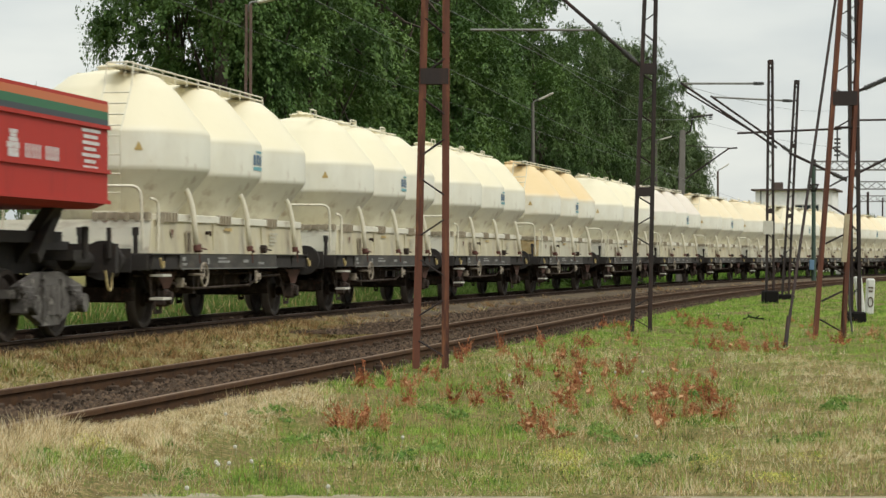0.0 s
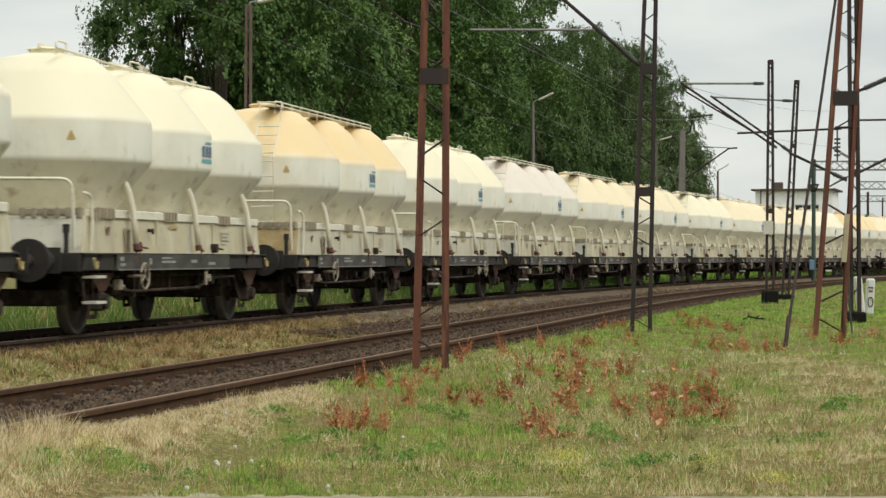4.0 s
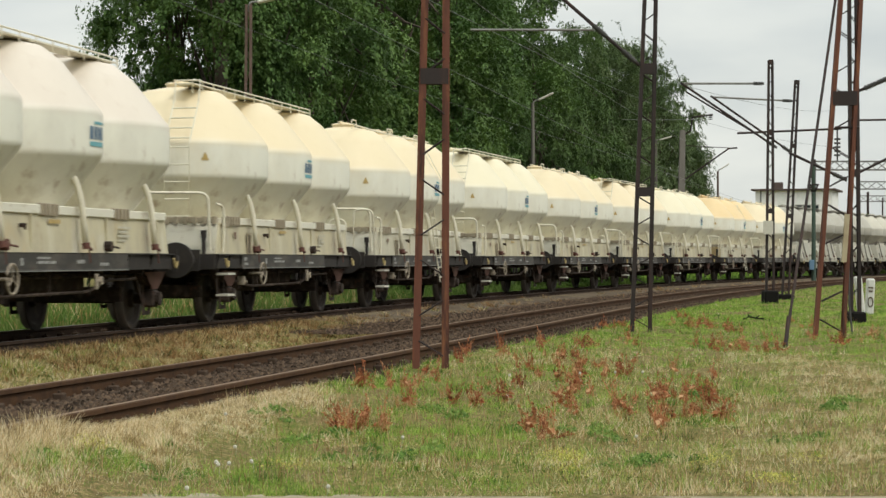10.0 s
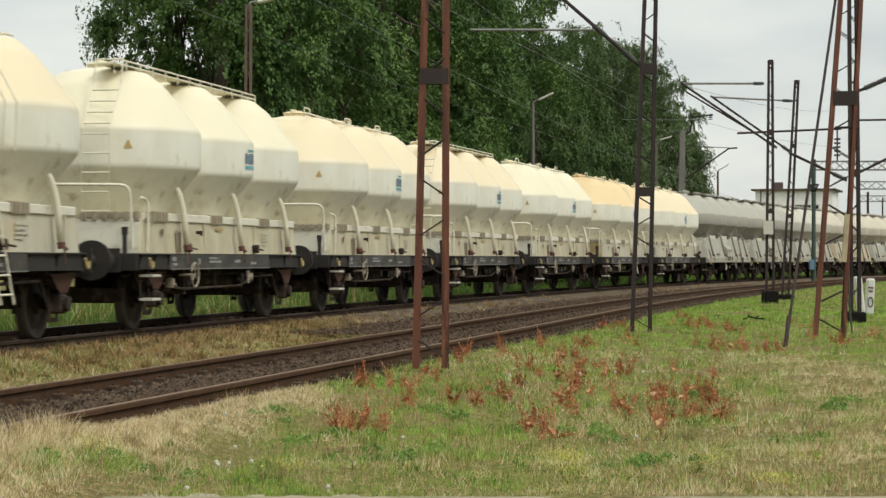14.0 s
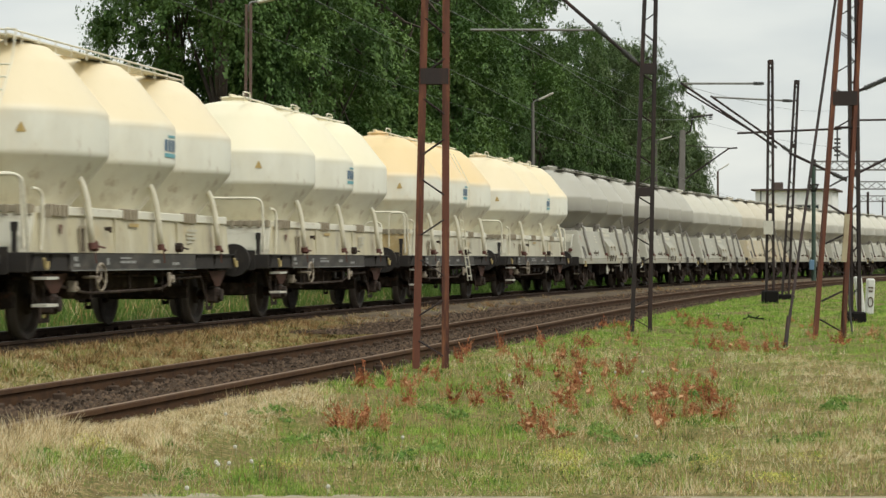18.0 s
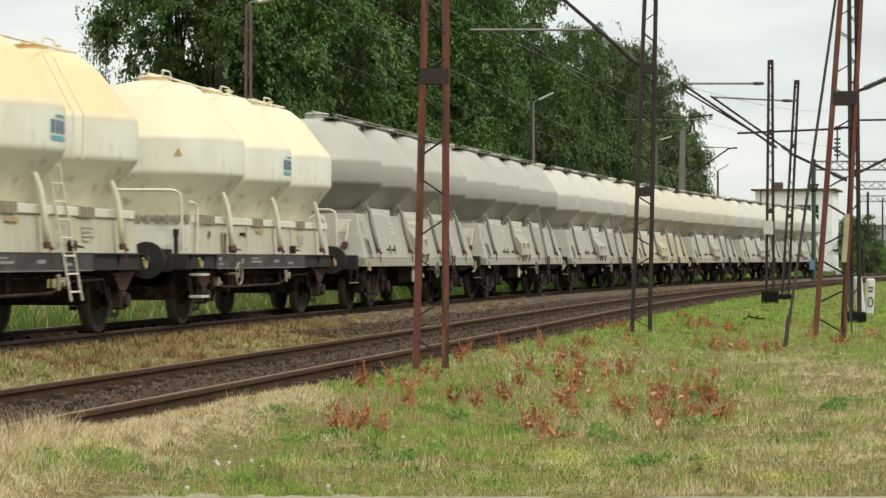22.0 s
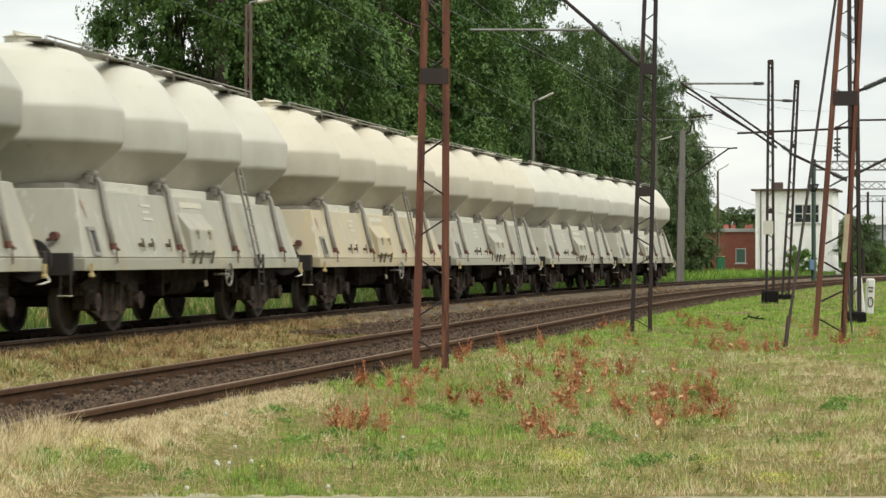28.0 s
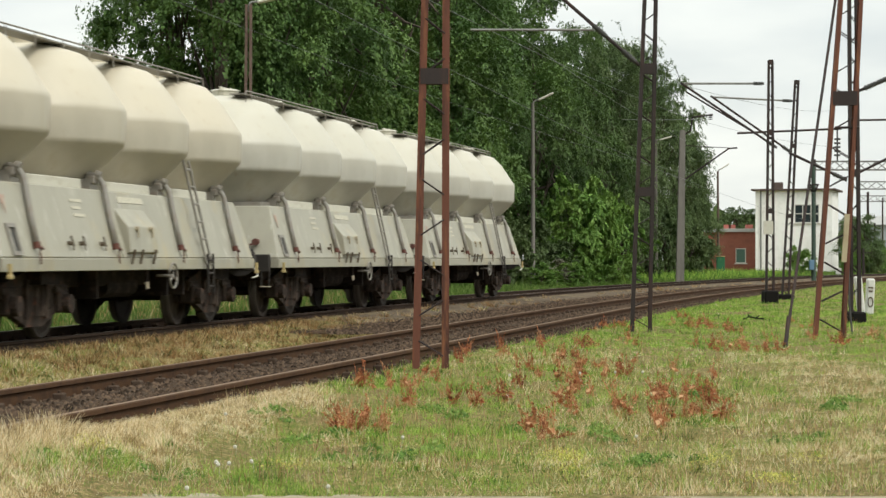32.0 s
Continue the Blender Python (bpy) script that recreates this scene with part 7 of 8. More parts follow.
# ================= grass, weeds and small plants =================
def grass_material(name, colours, scale, low, high, rand=0.35):
    """Blades between two or three tones: broad patches, then blade by blade."""
    m = bpy.data.materials.new(name)
    m.use_nodes = True
    nd, ln = m.node_tree.nodes, m.node_tree.links
    bs = nd["Principled BSDF"]
    bs.inputs['Roughness'].default_value = 0.6
    bs.inputs['Specular IOR Level'].default_value = 0.2
    geo = nd.new("ShaderNodeNewGeometry")
    n = nd.new("ShaderNodeTexNoise")
    n.inputs['Scale'].default_value = scale
    n.inputs['Detail'].default_value = 4
    mp = nd.new("ShaderNodeMapping")
    mp.inputs['Scale'].default_value = (1.0, 0.55, 0.0)
    ln.new(geo.outputs['Position'], mp.inputs['Vector'])
    ln.new(mp.outputs['Vector'], n.inputs['Vector'])
    r = nd.new("ShaderNodeMapRange")
    r.inputs['From Min'].default_value = low
    r.inputs['From Max'].default_value = high
    ln.new(n.outputs['Fac'], r.inputs['Value'])
    ad = nd.new("ShaderNodeMath")
    ad.operation = 'MULTIPLY_ADD'
    ad.inputs[1].default_value = rand
    ad.use_clamp = True
    sub = nd.new("ShaderNodeMath")
    sub.operation = 'SUBTRACT'
    sub.inputs[1].default_value = 0.5
    ln.new(geo.outputs['Random Per Island'], sub.inputs[0])
    ln.new(sub.outputs['Value'], ad.inputs[0])
    ln.new(r.outputs['Result'], ad.inputs[2])
    cr = nd.new("ShaderNodeValToRGB")
    cr.color_ramp.elements[0].color = (*colours[0], 1)
    cr.color_ramp.elements[1].color = (*colours[-1], 1)
    for i, c in enumerate(colours[1:-1]):
        e = cr.color_ramp.elements.new((i + 1) / (len(colours) - 1))
        e.color = (*c, 1)
    ln.new(ad.outputs['Value'], cr.inputs['Fac'])
    ln.new(cr.outputs['Color'], bs.inputs['Base Color'])
    tr = nd.new("ShaderNodeBsdfTranslucent")
    ln.new(cr.outputs['Color'], tr.inputs['Color'])
    ms = nd.new("ShaderNodeMixShader")
    ms.inputs['Fac'].default_value = 0.35
    ln.new(bs.outputs['BSDF'], ms.inputs[1])
    ln.new(tr.outputs['BSDF'], ms.inputs[2])
    ln.new(ms.outputs['Shader'], nd["Material Output"].inputs['Surface'])
    return m


GREEN_A, GREEN_B, STRAW, PALE = (0.20, 0.33, 0.042), (0.38, 0.42, 0.10), (0.68, 0.54, 0.27), (0.86, 0.74, 0.49)
mat_grass = grass_material("meadow_grass", [(0.035, 0.065, 0.010), (0.10, 0.18, 0.022), GREEN_A, GREEN_B, (0.42, 0.255, 0.115), (0.50, 0.33, 0.15), STRAW, PALE], 3.6, 0.28, 0.68, 1.25)
mat_straw = grass_material("dry_straw", [(0.20, 0.14, 0.055), (0.54, 0.39, 0.18), (0.76, 0.62, 0.36), (0.86, 0.77, 0.54)], 7.0, 0.28, 0.66, 1.25)
mat_fresh = grass_material("fresh_grass", [(0.05, 0.115, 0.014), (0.19, 0.37, 0.048), (0.42, 0.56, 0.115)], 3.4, 0.28, 0.68, 1.1)
mat_straw_brown = grass_material("straw_brown", [(0.055, 0.070, 0.018), (0.10, 0.065, 0.028), (0.37, 0.18, 0.072), (0.30, 0.21, 0.09), (0.58, 0.43, 0.23)], 4.2, 0.33, 0.66, 0.9)
mat_straw_gold = grass_material("straw_gold", [(0.16, 0.10, 0.04), (0.38, 0.24, 0.10), (0.54, 0.38, 0.18), (0.66, 0.54, 0.32)], 2.0, 0.30, 0.68, 1.1)
mat_stalk = grass_material("stalk_red_brown", [(0.20, 0.11, 0.05), (0.38, 0.21, 0.10), (0.54, 0.38, 0.21)], 2.0, 0.30, 0.68, 1.1)
mat_weed = grass_material("track_weeds", [(0.045, 0.090, 0.016), (0.105, 0.195, 0.032), (0.22, 0.29, 0.085)], 2.6, 0.3, 0.7, 0.8)
mat_dock = grass_material("dock_red_brown", [(0.15, 0.052, 0.026), (0.38, 0.115, 0.050), (0.50, 0.21, 0.095), (0.66, 0.40, 0.22)], 3.0, 0.3, 0.7, 0.9)


def near_offset_v(s):
    return 5.62 - 0.0009 * np.minimum(np.maximum(s + 2, -34), 0) ** 2


def blades(rng, x, y, height, width, lean, heading=None):
    """Slim three-cornered blades with their tips at a lean."""
    n = len(x)
    z = ground_z(x, y) - 0.015
    a = rng.normal(0, 0.7, n)
    side = np.stack([np.cos(a), np.sin(a), np.zeros(n)], -1) * width[:, None] * 0.62
    la = rng.random(n) * math.tau if heading is None else heading
    tip = np.stack([np.cos(la) * lean * height, np.sin(la) * lean * height, height], -1)
    base = np.stack([x, y, z], -1)
    return np.stack([base - side, base + side, base + tip], 1)


def blades_object(name, label, mat, v, category="grass"):
    n = len(v)
    me = bpy.data.meshes.new(name)
    me.vertices.add(3 * n)
    me.vertices.foreach_set("co", v.astype(np.float32).ravel())
    me.loops.add(3 * n)
    me.loops.foreach_set("vertex_index", np.arange(3 * n, dtype=np.int32))
    me.polygons.add(n)
    me.polygons.foreach_set("loop_start", np.arange(0, 3 * n, 3, dtype=np.int32))
    me.update(calc_edges=True)
    me.materials.append(mat)
    return tagged(new(name, me), label, category, kind="stuff")


def patchy(x, y, f, seed):
    """Cheap smooth noise from -1 to 1."""
    return (np.sin(f * x * 1.3 + seed) * np.cos(f * y * 0.9 + 2 * seed) + np.sin(f * 2.1 * y - f * 0.7 * x + 3 * seed) * 0.7 + np.sin(f * 3.7 * x + f * 1.9 * y + seed) * 0.4) / 2.1


def fan(rng, n, d0, d1, spread=0.225):
    """Places on the ground before the camera, thinning out with the distance."""
    d = d0 * (d1 / d0) ** rng.random(n)
    return rng.uniform(-spread, spread, n) * d, d


# lush and dry patches of the meadow
GREEN_SPOTS = [(-0.56, 20.66, 0.59, 4.33, 0.50), (0.07, 16.68, 0.56, 3.12, 0.50), (-0.31, 14.42, 0.22, 0.93, 0.40), (2.44, 22.62, 0.41, 3.04, 0.40),
    (1.69, 20.66, 0.54, 3.08, 0.30), (-1.09, 14.87, 0.23, 1.53, 0.50), (-1.16, 12.69, 0.39, 1.10, 0.60), (-0.72, 12.36, 0.26, 0.68, 0.40),
    (0.48, 21.59, 0.67, 2.75, 0.35), (-2.29, 12.15, 0.20, 0.40, 1.20), (-1.93, 12.45, 0.22, 0.40, 0.90), (-1.37, 11.90, 0.28, 0.43, 0.50), (-1.95, 12.86, 0.13, 0.50, 0.30),
    (4.85, 47.25, 1.96, 11.67, 0.60), (8.86, 55.49, 2.16, 16.81, 0.60), (0.24, 13.99, 0.33, 1.11, 0.30), (1.58, 29.64, 1.00, 3.27, 0.25),
    (2.92, 20.66, 0.32, 1.75, 0.25)]
DRY_SPOTS = [(2.01, 23.74, 0.37, 1.78, 0.50), (3.91, 23.74, 0.74, 3.37, 0.50), (3.83, 20.66, 0.54, 3.08, 0.35), (1.11, 13.99, 0.40, 1.11, 0.35),
    (2.11, 14.42, 0.45, 1.44, 0.30), (2.45, 13.22, 0.27, 1.65, 0.25), (-0.77, 13.22, 0.24, 0.69, 0.40), (-0.52, 13.99, 0.22, 0.60, 0.25),
    (-2.20, 15.34, 0.48, 2.26, 0.40), (-1.59, 17.29, 0.54, 1.21, 0.60), (0.38, 12.52, 0.39, 0.48, 0.20), (5.67, 33.84, 1.23, 3.73, 0.45),
    (-0.08, 13.22, 0.17, 0.53, 0.30)]


def spot_field(x, y, spots):
    """Sum of soft round patches: x, y, half width, half depth, strength."""
    v = np.zeros(len(x))
    for cx, cy, rx, ry, k in spots:
        v += k * np.exp(-((x - cx) / rx) ** 2 - ((y - cy) / ry) ** 2)
    return v


def meadow():
    """Short sward, with tufts in it whose blades bend outwards; each tuft has one colour."""
    rng = np.random.default_rng(11)
    xa, ya = fan(rng, 620000, 10.8, 75)
    cx, cy = fan(rng, 34000, 10.8, 60)
    k = rng.integers(0, len(cx), 560000)
    r = rng.normal(0, 1, len(k)) * (0.022 + 0.0007 * cy[k])
    turn = rng.random(len(k)) * math.tau
    xb, yb = cx[k] + r * np.cos(turn), cy[k] + 1.4 * r * np.sin(turn)
    luck = rng.random(len(cx))
    tuft_h = 0.50 + 1.6 * rng.random(len(cx)) ** 2.3
    x, y = np.concatenate([xa, xb]), np.concatenate([ya, yb])
    pick = np.concatenate([rng.random(len(xa)), np.clip(luck[k] + rng.normal(0, 0.06, len(k)), 0, 1)])
    tuft = np.concatenate([np.full(len(xa), 0.5), tuft_h[k]])
    ang = np.concatenate([rng.random(len(xa)) * math.tau, turn + np.where(r < 0, math.pi, 0) + rng.normal(0, 0.7, len(k))])
    s = s_of(x, y)
    rel = lat_of(x, y) - near_offset_v(s)
    edge = 1.12 + 0.49 * step(s, -20, -2) + 0.14 * patchy(x, y, 2.2, 4)
    bare = 0.78 + 0.40 * (1 - step(x, -1.4, -0.8)) * (1 - step(y, 12.8, 14.0)) + 0.30 * patchy(x, y, 4.5, 6) + 0.45 * patchy(x, y, 11.0, 8)
    keep = (rel > edge) & (rng.random(len(x)) < np.clip(bare - 0.25 * (1 - step(y, 12.2, 13.2)) * step(x, -1.0, 1.0), 0.16, 1.0) * np.maximum(step(y, 11.5, 12.1), 1 - step(rel, 1.6, 2.0)))
    x, y, rel, s, pick, tuft, ang = (q[keep] for q in (x, y, rel, s, pick, tuft, ang))
    verge = (1.0 - step(rel, 1.6, 3.0)) * (1 - step(y, 17, 22))
    dry = 0.22 + 0.18 * step(x, 0.5, 3) * (1 - step(y, 20, 30)) + 0.75 * verge + 0.28 * patchy(x, y, 1.1, 7) + 0.34 * patchy(x, y, 3.1, 2) + 0.22 * patchy(x, y, 8.3, 5) + spot_field(x, y, DRY_SPOTS) - 0.25 * step(y + 1.2 * x, 27, 34) - 1.4 * spot_field(x, y, GREEN_SPOTS)
    is_dry = pick < np.clip(dry, 0.04, 0.95)
    lush = 0.22 + 0.40 * patchy(x, y, 1.7, 5) + 0.25 * patchy(x, y, 5.5, 3) + 1.1 * spot_field(x, y, GREEN_SPOTS) + 1.15 * step(y + 1.2 * x, 26, 33)
    fresh = ~is_dry & (1 - pick < np.clip(lush, 0.03, 0.92))
    tall = 0.056 + 0.02 * patchy(x, y, 1.6, 2) + 0.022 * patchy(x, y, 7.0, 3) - 0.006 * verge
    h_ = 0.86 * np.clip(tall, 0.025, 0.12) * tuft * (0.45 + 0.9 * rng.random(len(x)) ** 1.6) * np.where(is_dry, 0.95, 1.1)
    w_ = (0.0015 + 0.00013 * y) * (rng.uniform(0.5, 1.3, len(x)) + 0.6 * (rng.random(len(x)) < 0.06))
    v = blades(rng, x, y, h_, w_, rng.uniform(0.02, 1.15, len(x)), ang)
    blades_object("meadow_grass", "short patchy green and yellow meadow grass", mat_grass, v[~is_dry & ~fresh])
    blades_object("meadow_grass", "bright fresh green grass in lush patches", mat_fresh, v[fresh])
    blades_object("dry_grass", "bleached dry grass stalks along the siding", mat_straw, v[is_dry])


def between_tracks():
    """Dry tufts whose stalks fall outwards, with dark soil between them; each tuft has its own tone."""
    rng = np.random.default_rng(12)
    tufts, per = 6500, 30
    s = -28 + 110 * rng.random(tufts) ** 1.8
    off = near_offset_v(s)
    lat = 0.95 + (off - 1.5 - 0.95) * rng.random(tufts)
    th = ARC_T0 + s / ARC_R
    r = ARC_R - lat
    cx, cy = ARC_C[0] - r * np.cos(th), ARC_C[1] + r * np.sin(th)
    keep = rng.random(tufts) < np.clip(0.72 - 0.4 * step(s, 5, 40) + 0.5 * patchy(cx, cy, 1.4, 5) + 0.3 * patchy(cx, cy, 4.0, 1) - 0.75 * step(s, -7, 3), 0.04, 1)
    cx, cy, lat, off, s = cx[keep], cy[keep], lat[keep], off[keep], s[keep]
    n = len(cx)
    green = 1.1 * np.exp(-((cx + 4.6) / 0.9) ** 2 - ((cy - 24) / 2.5) ** 2) + patchy(cx, cy, 1.3, 9) + 0.4 * patchy(cx, cy, 4.0, 3) + 1.0 * step(lat, off - 2.8, off - 1.6) * (1 - 0.6 * step(s, -16, -4)) + 0.30 * rng.normal(0, 1, n) > 0.62
    tall = rng.uniform(0.55, 1.25, n) * (1 + 0.35 * patchy(cx, cy, 2.0, 3)) * (0.55 + 0.45 * step(lat, 1.0, 1.8)) * np.where(green, 0.75, 1.0)
    i = np.repeat(np.arange(n), per)
    m = len(i)
    turn = rng.random(m) * math.tau
    d = np.abs(rng.normal(0, 0.055, m)) * (0.8 + 0.012 * cy[i])
    x, y = cx[i] + d * np.cos(turn), cy[i] + d * np.sin(turn)
    h_ = rng.uniform(0.03, 0.15, m) * tall[i]
    v = blades(rng, x, y, h_, (0.0034 + 0.00014 * y) * rng.uniform(0.6, 1.4, m), rng.uniform(0.1, 1.5, m), turn + rng.normal(0, 0.5, m))
    g = green[i]
    gold = (~g) & (rng.random(n)[i] < 0.18)
    blades_object("dry_grass", "brownish straw grass between the two tracks", mat_straw_brown, v[~g & ~gold])
    blades_object("dry_grass", "golden dry tufts between the two tracks", mat_straw_gold, v[gold])
    blades_object("meadow_grass", "green tufts between the two tracks", mat_grass, v[g])


def straw_verge():
    """Tall bleached straw at the near end of the siding."""
    rng = np.random.default_rng(15)
    n = 190000
    y = rng.uniform(10.7, 19.0, n)
    x = rng.uniform(-0.225, -0.05, n) * y
    rel = lat_of(x, y) - near_offset_v(s_of(x, y))
    end = step(-x / y, 0.160, 0.185)
    keep = (rel > 0.96 - 0.06 * end + 0.07 * patchy(x, y, 3, 1)) & (rel < 2.2) & (rng.random(n) < 0.9 - 0.55 * step(rel, 1.5, 2.3) + 0.25 * patchy(x, y, 6, 2) - 0.3 * step(y, 15.5, 18.5))
    x, y, rel, end = x[keep], y[keep], rel[keep], end[keep]
    h_ = rng.uniform(0.02, 0.12, len(x)) * (1 - 0.45 * step(y, 13.2, 15.4)) * (1 + 0.2 * patchy(x, y, 5, 4)) * (1 - 0.66 * step(rel, 1.25, 1.75)) * (1 + 1.1 * end * (1 - step(rel, 1.1, 1.4)))
    v = blades(rng, x, y, h_, 0.0038 * rng.uniform(0.6, 1.4, len(x)), rng.uniform(0.1, 1.1, len(x)))
    blades_object("dry_grass", "tall bleached straw beside the siding", mat_straw, v)


def far_side():
    rng = np.random.default_rng(13)
    n = 110000
    s = -26 + 160 * rng.random(n) ** 1.3
    lat = -1.9 - 9 * rng.random(n) ** 1.5
    th = ARC_T0 + s / ARC_R
    r = ARC_R - lat
    x, y = ARC_C[0] - r * np.cos(th), ARC_C[1] + r * np.sin(th)
    h_ = rng.uniform(0.12, 0.42, n) * (0.35 + 0.65 * step(-lat, 2.0, 3.2)) * (1 + 0.35 * patchy(x, y, 0.7, 6))
    v = blades(rng, x, y, h_, (0.010 + 0.0002 * y) * rng.uniform(0.7, 1.5, n), rng.uniform(0.1, 0.8, n))
    pick = rng.random(n) + 0.35 * patchy(x, y, 2.1, 3)
    dry = (pick <= 0.16) & (s < 25)
    s2 = rng.uniform(62, 112, 16000)
    r2, th2 = ARC_R + 3.6 + 7 * rng.random(16000), ARC_T0 + s2 / ARC_R
    x2, y2 = ARC_C[0] - r2 * np.cos(th2), ARC_C[1] + r2 * np.sin(th2)
    h2 = rng.uniform(0.15, 0.62, 16000) * (1 + 0.4 * patchy(x2, y2, 0.8, 2))
    blades_object("weeds", "tall bright green weeds before the buildings", mat_fresh, blades(rng, x2, y2, h2, rng.uniform(0.03, 0.07, 16000), rng.uniform(0.1, 0.7, 16000)), "weeds")
    blades_object("weeds", "fresh green weeds beyond the main track", mat_weed, v[~dry], "weeds")
    blades_object("dry_grass", "dry stalks among the weeds beyond the main track", mat_straw_gold, v[dry])


def far_meadow():
    """Lush verge grass along the curve."""
    rng = np.random.default_rng(37)
    x, y = fan(rng, 150000, 36, 130, 0.24)
    s = s_of(x, y)
    rel = lat_of(x, y) - near_offset_v(s)
    keep = rel > 1.6 + 0.15 * patchy(x, y, 1.5, 3)
    x, y = x[keep], y[keep]
    h_ = rng.uniform(0.025, 0.075, len(x)) * (1 + 0.35 * patchy(x, y, 0.9, 4))
    blades_object("meadow_grass", "bright green verge grass along the curve", mat_fresh, blades(rng, x, y, h_, (0.004 + 0.00022 * y) * rng.uniform(0.6, 1.4, len(x)), rng.uniform(0.0, 0.6, len(x))))


def brown_stalks():
    """Thin seeding stalks that stand over the short grass."""
    rng = np.random.default_rng(29)
    x, y = fan(rng, 19000, 11.8, 40, 0.21)
    rel = lat_of(x, y) - near_offset_v(s_of(x, y))
    want = 0.16 + 0.30 * patchy(x, y, 1.5, 4) + 0.25 * patchy(x, y, 4.2, 9) + 0.25 * np.exp(-((x + 0.4) / 1.1) ** 2 - ((y - 17) / 3.5) ** 2)
    keep = (rel > 1.7) & (rng.random(len(x)) < np.clip(want, 0.02, 0.8))
    x, y = x[keep], y[keep]
    h_ = rng.uniform(0.07, 0.19, len(x))
    blades_object("dry_stalks", "thin red-brown seeding stalks over the meadow", mat_stalk, blades(rng, x, y, h_, (0.0022 + 0.00013 * y) * rng.uniform(0.6, 1.3, len(x)), rng.uniform(0.0, 0.45, len(x))))


meadow()
between_tracks()
straw_verge()
far_side()
brown_stalks()
far_meadow()


# x, y, plants, spread
DOCKS = [(-0.70, 16.1, 10, 0.05, 0.45), (-0.78, 20.3, 4, 0.02, 0.31), (-0.43, 19.3, 10, 0.14, 0.65), (-0.12, 21.0, 4, 0.07, 0.55),
    (-0.43, 15.6, 4, 0.03, 0.18), (-2.18, 15.6, 4, 0.10, 0.18), (0.19, 24.4, 4, 0.06, 0.59), (0.47, 19.5, 8, 0.14, 0.76),
    (0.04, 19.3, 4, 0.03, 0.46), (1.48, 33.7, 6, 0.12, 0.85), (1.28, 28.5, 6, 0.09, 0.81), (1.35, 25.1, 8, 0.10, 0.79),
    (1.23, 20.2, 19, 0.13, 0.91), (0.98, 18.4, 8, 0.06, 0.51), (1.49, 23.7, 4, 0.04, 0.56), (0.74, 16.8, 4, 0.04, 0.35),
    (0.73, 15.6, 6, 0.05, 0.24), (1.92, 27.6, 8, 0.10, 0.95), (2.89, 35.9, 8, 0.22, 1.20), (2.45, 28.5, 4, 0.06, 0.81),
    (1.42, 17.5, 6, 0.04, 0.38), (1.61, 16.1, 6, 0.05, 0.32), (1.95, 17.6, 13, 0.11, 0.54), (2.25, 19.3, 6, 0.05, 0.46),
    (1.77, 18.4, 6, 0.07, 0.42), (2.09, 16.4, 4, 0.04, 0.27), (3.91, 35.9, 8, 0.13, 1.20), (4.42, 35.9, 8, 0.15, 1.20),
    (4.45, 34.4, 6, 0.07, 1.18), (3.71, 27.6, 11, 0.15, 0.76), (3.38, 26.7, 8, 0.11, 0.53), (4.38, 31.7, 4, 0.05, 1.20),
    (3.86, 26.2, 4, 0.08, 0.68), (6.02, 35.9, 4, 0.06, 0.96), (5.19, 29.0, 8, 0.09, 1.05), (6.22, 31.7, 8, 0.17, 1.20),
    (2.27, 38.5, 4, 0.02, 0.55), (0.73, 23.0, 4, 0.09, 0.66), (4.60, 41.1, 4, 0.09, 1.05), (0.57, 25.7, 4, 0.20, 1.20),
    (1.66, 23.2, 4, 0.18, 1.20), (1.95, 21.2, 4, 0.20, 1.20), (-0.29, 25.7, 4, 0.16, 1.20)]
FLOWERS = [(-1.37, 12.99), (-1.27, 12.85), (-1.31, 12.78), (-1.14, 13.13),
    (-1.50, 15.07), (-1.33, 13.95), (-0.28, 14.45), (0.56, 18.57),
    (1.93, 20.97), (1.64, 20.97), (1.35, 15.07), (-0.64, 11.78),
    (-1.39, 11.78), (1.26, 20.18), (0.62, 20.56), (1.80, 18.77)]
YELLOWS = [(0.73, 13.10, 260), (1.86, 12.25, 160), (1.64, 13.32, 120), (-2.01, 12.66, 120),
    (-0.88, 12.83, 90), (2.27, 13.54, 100), (0.74, 12.66, 80)]
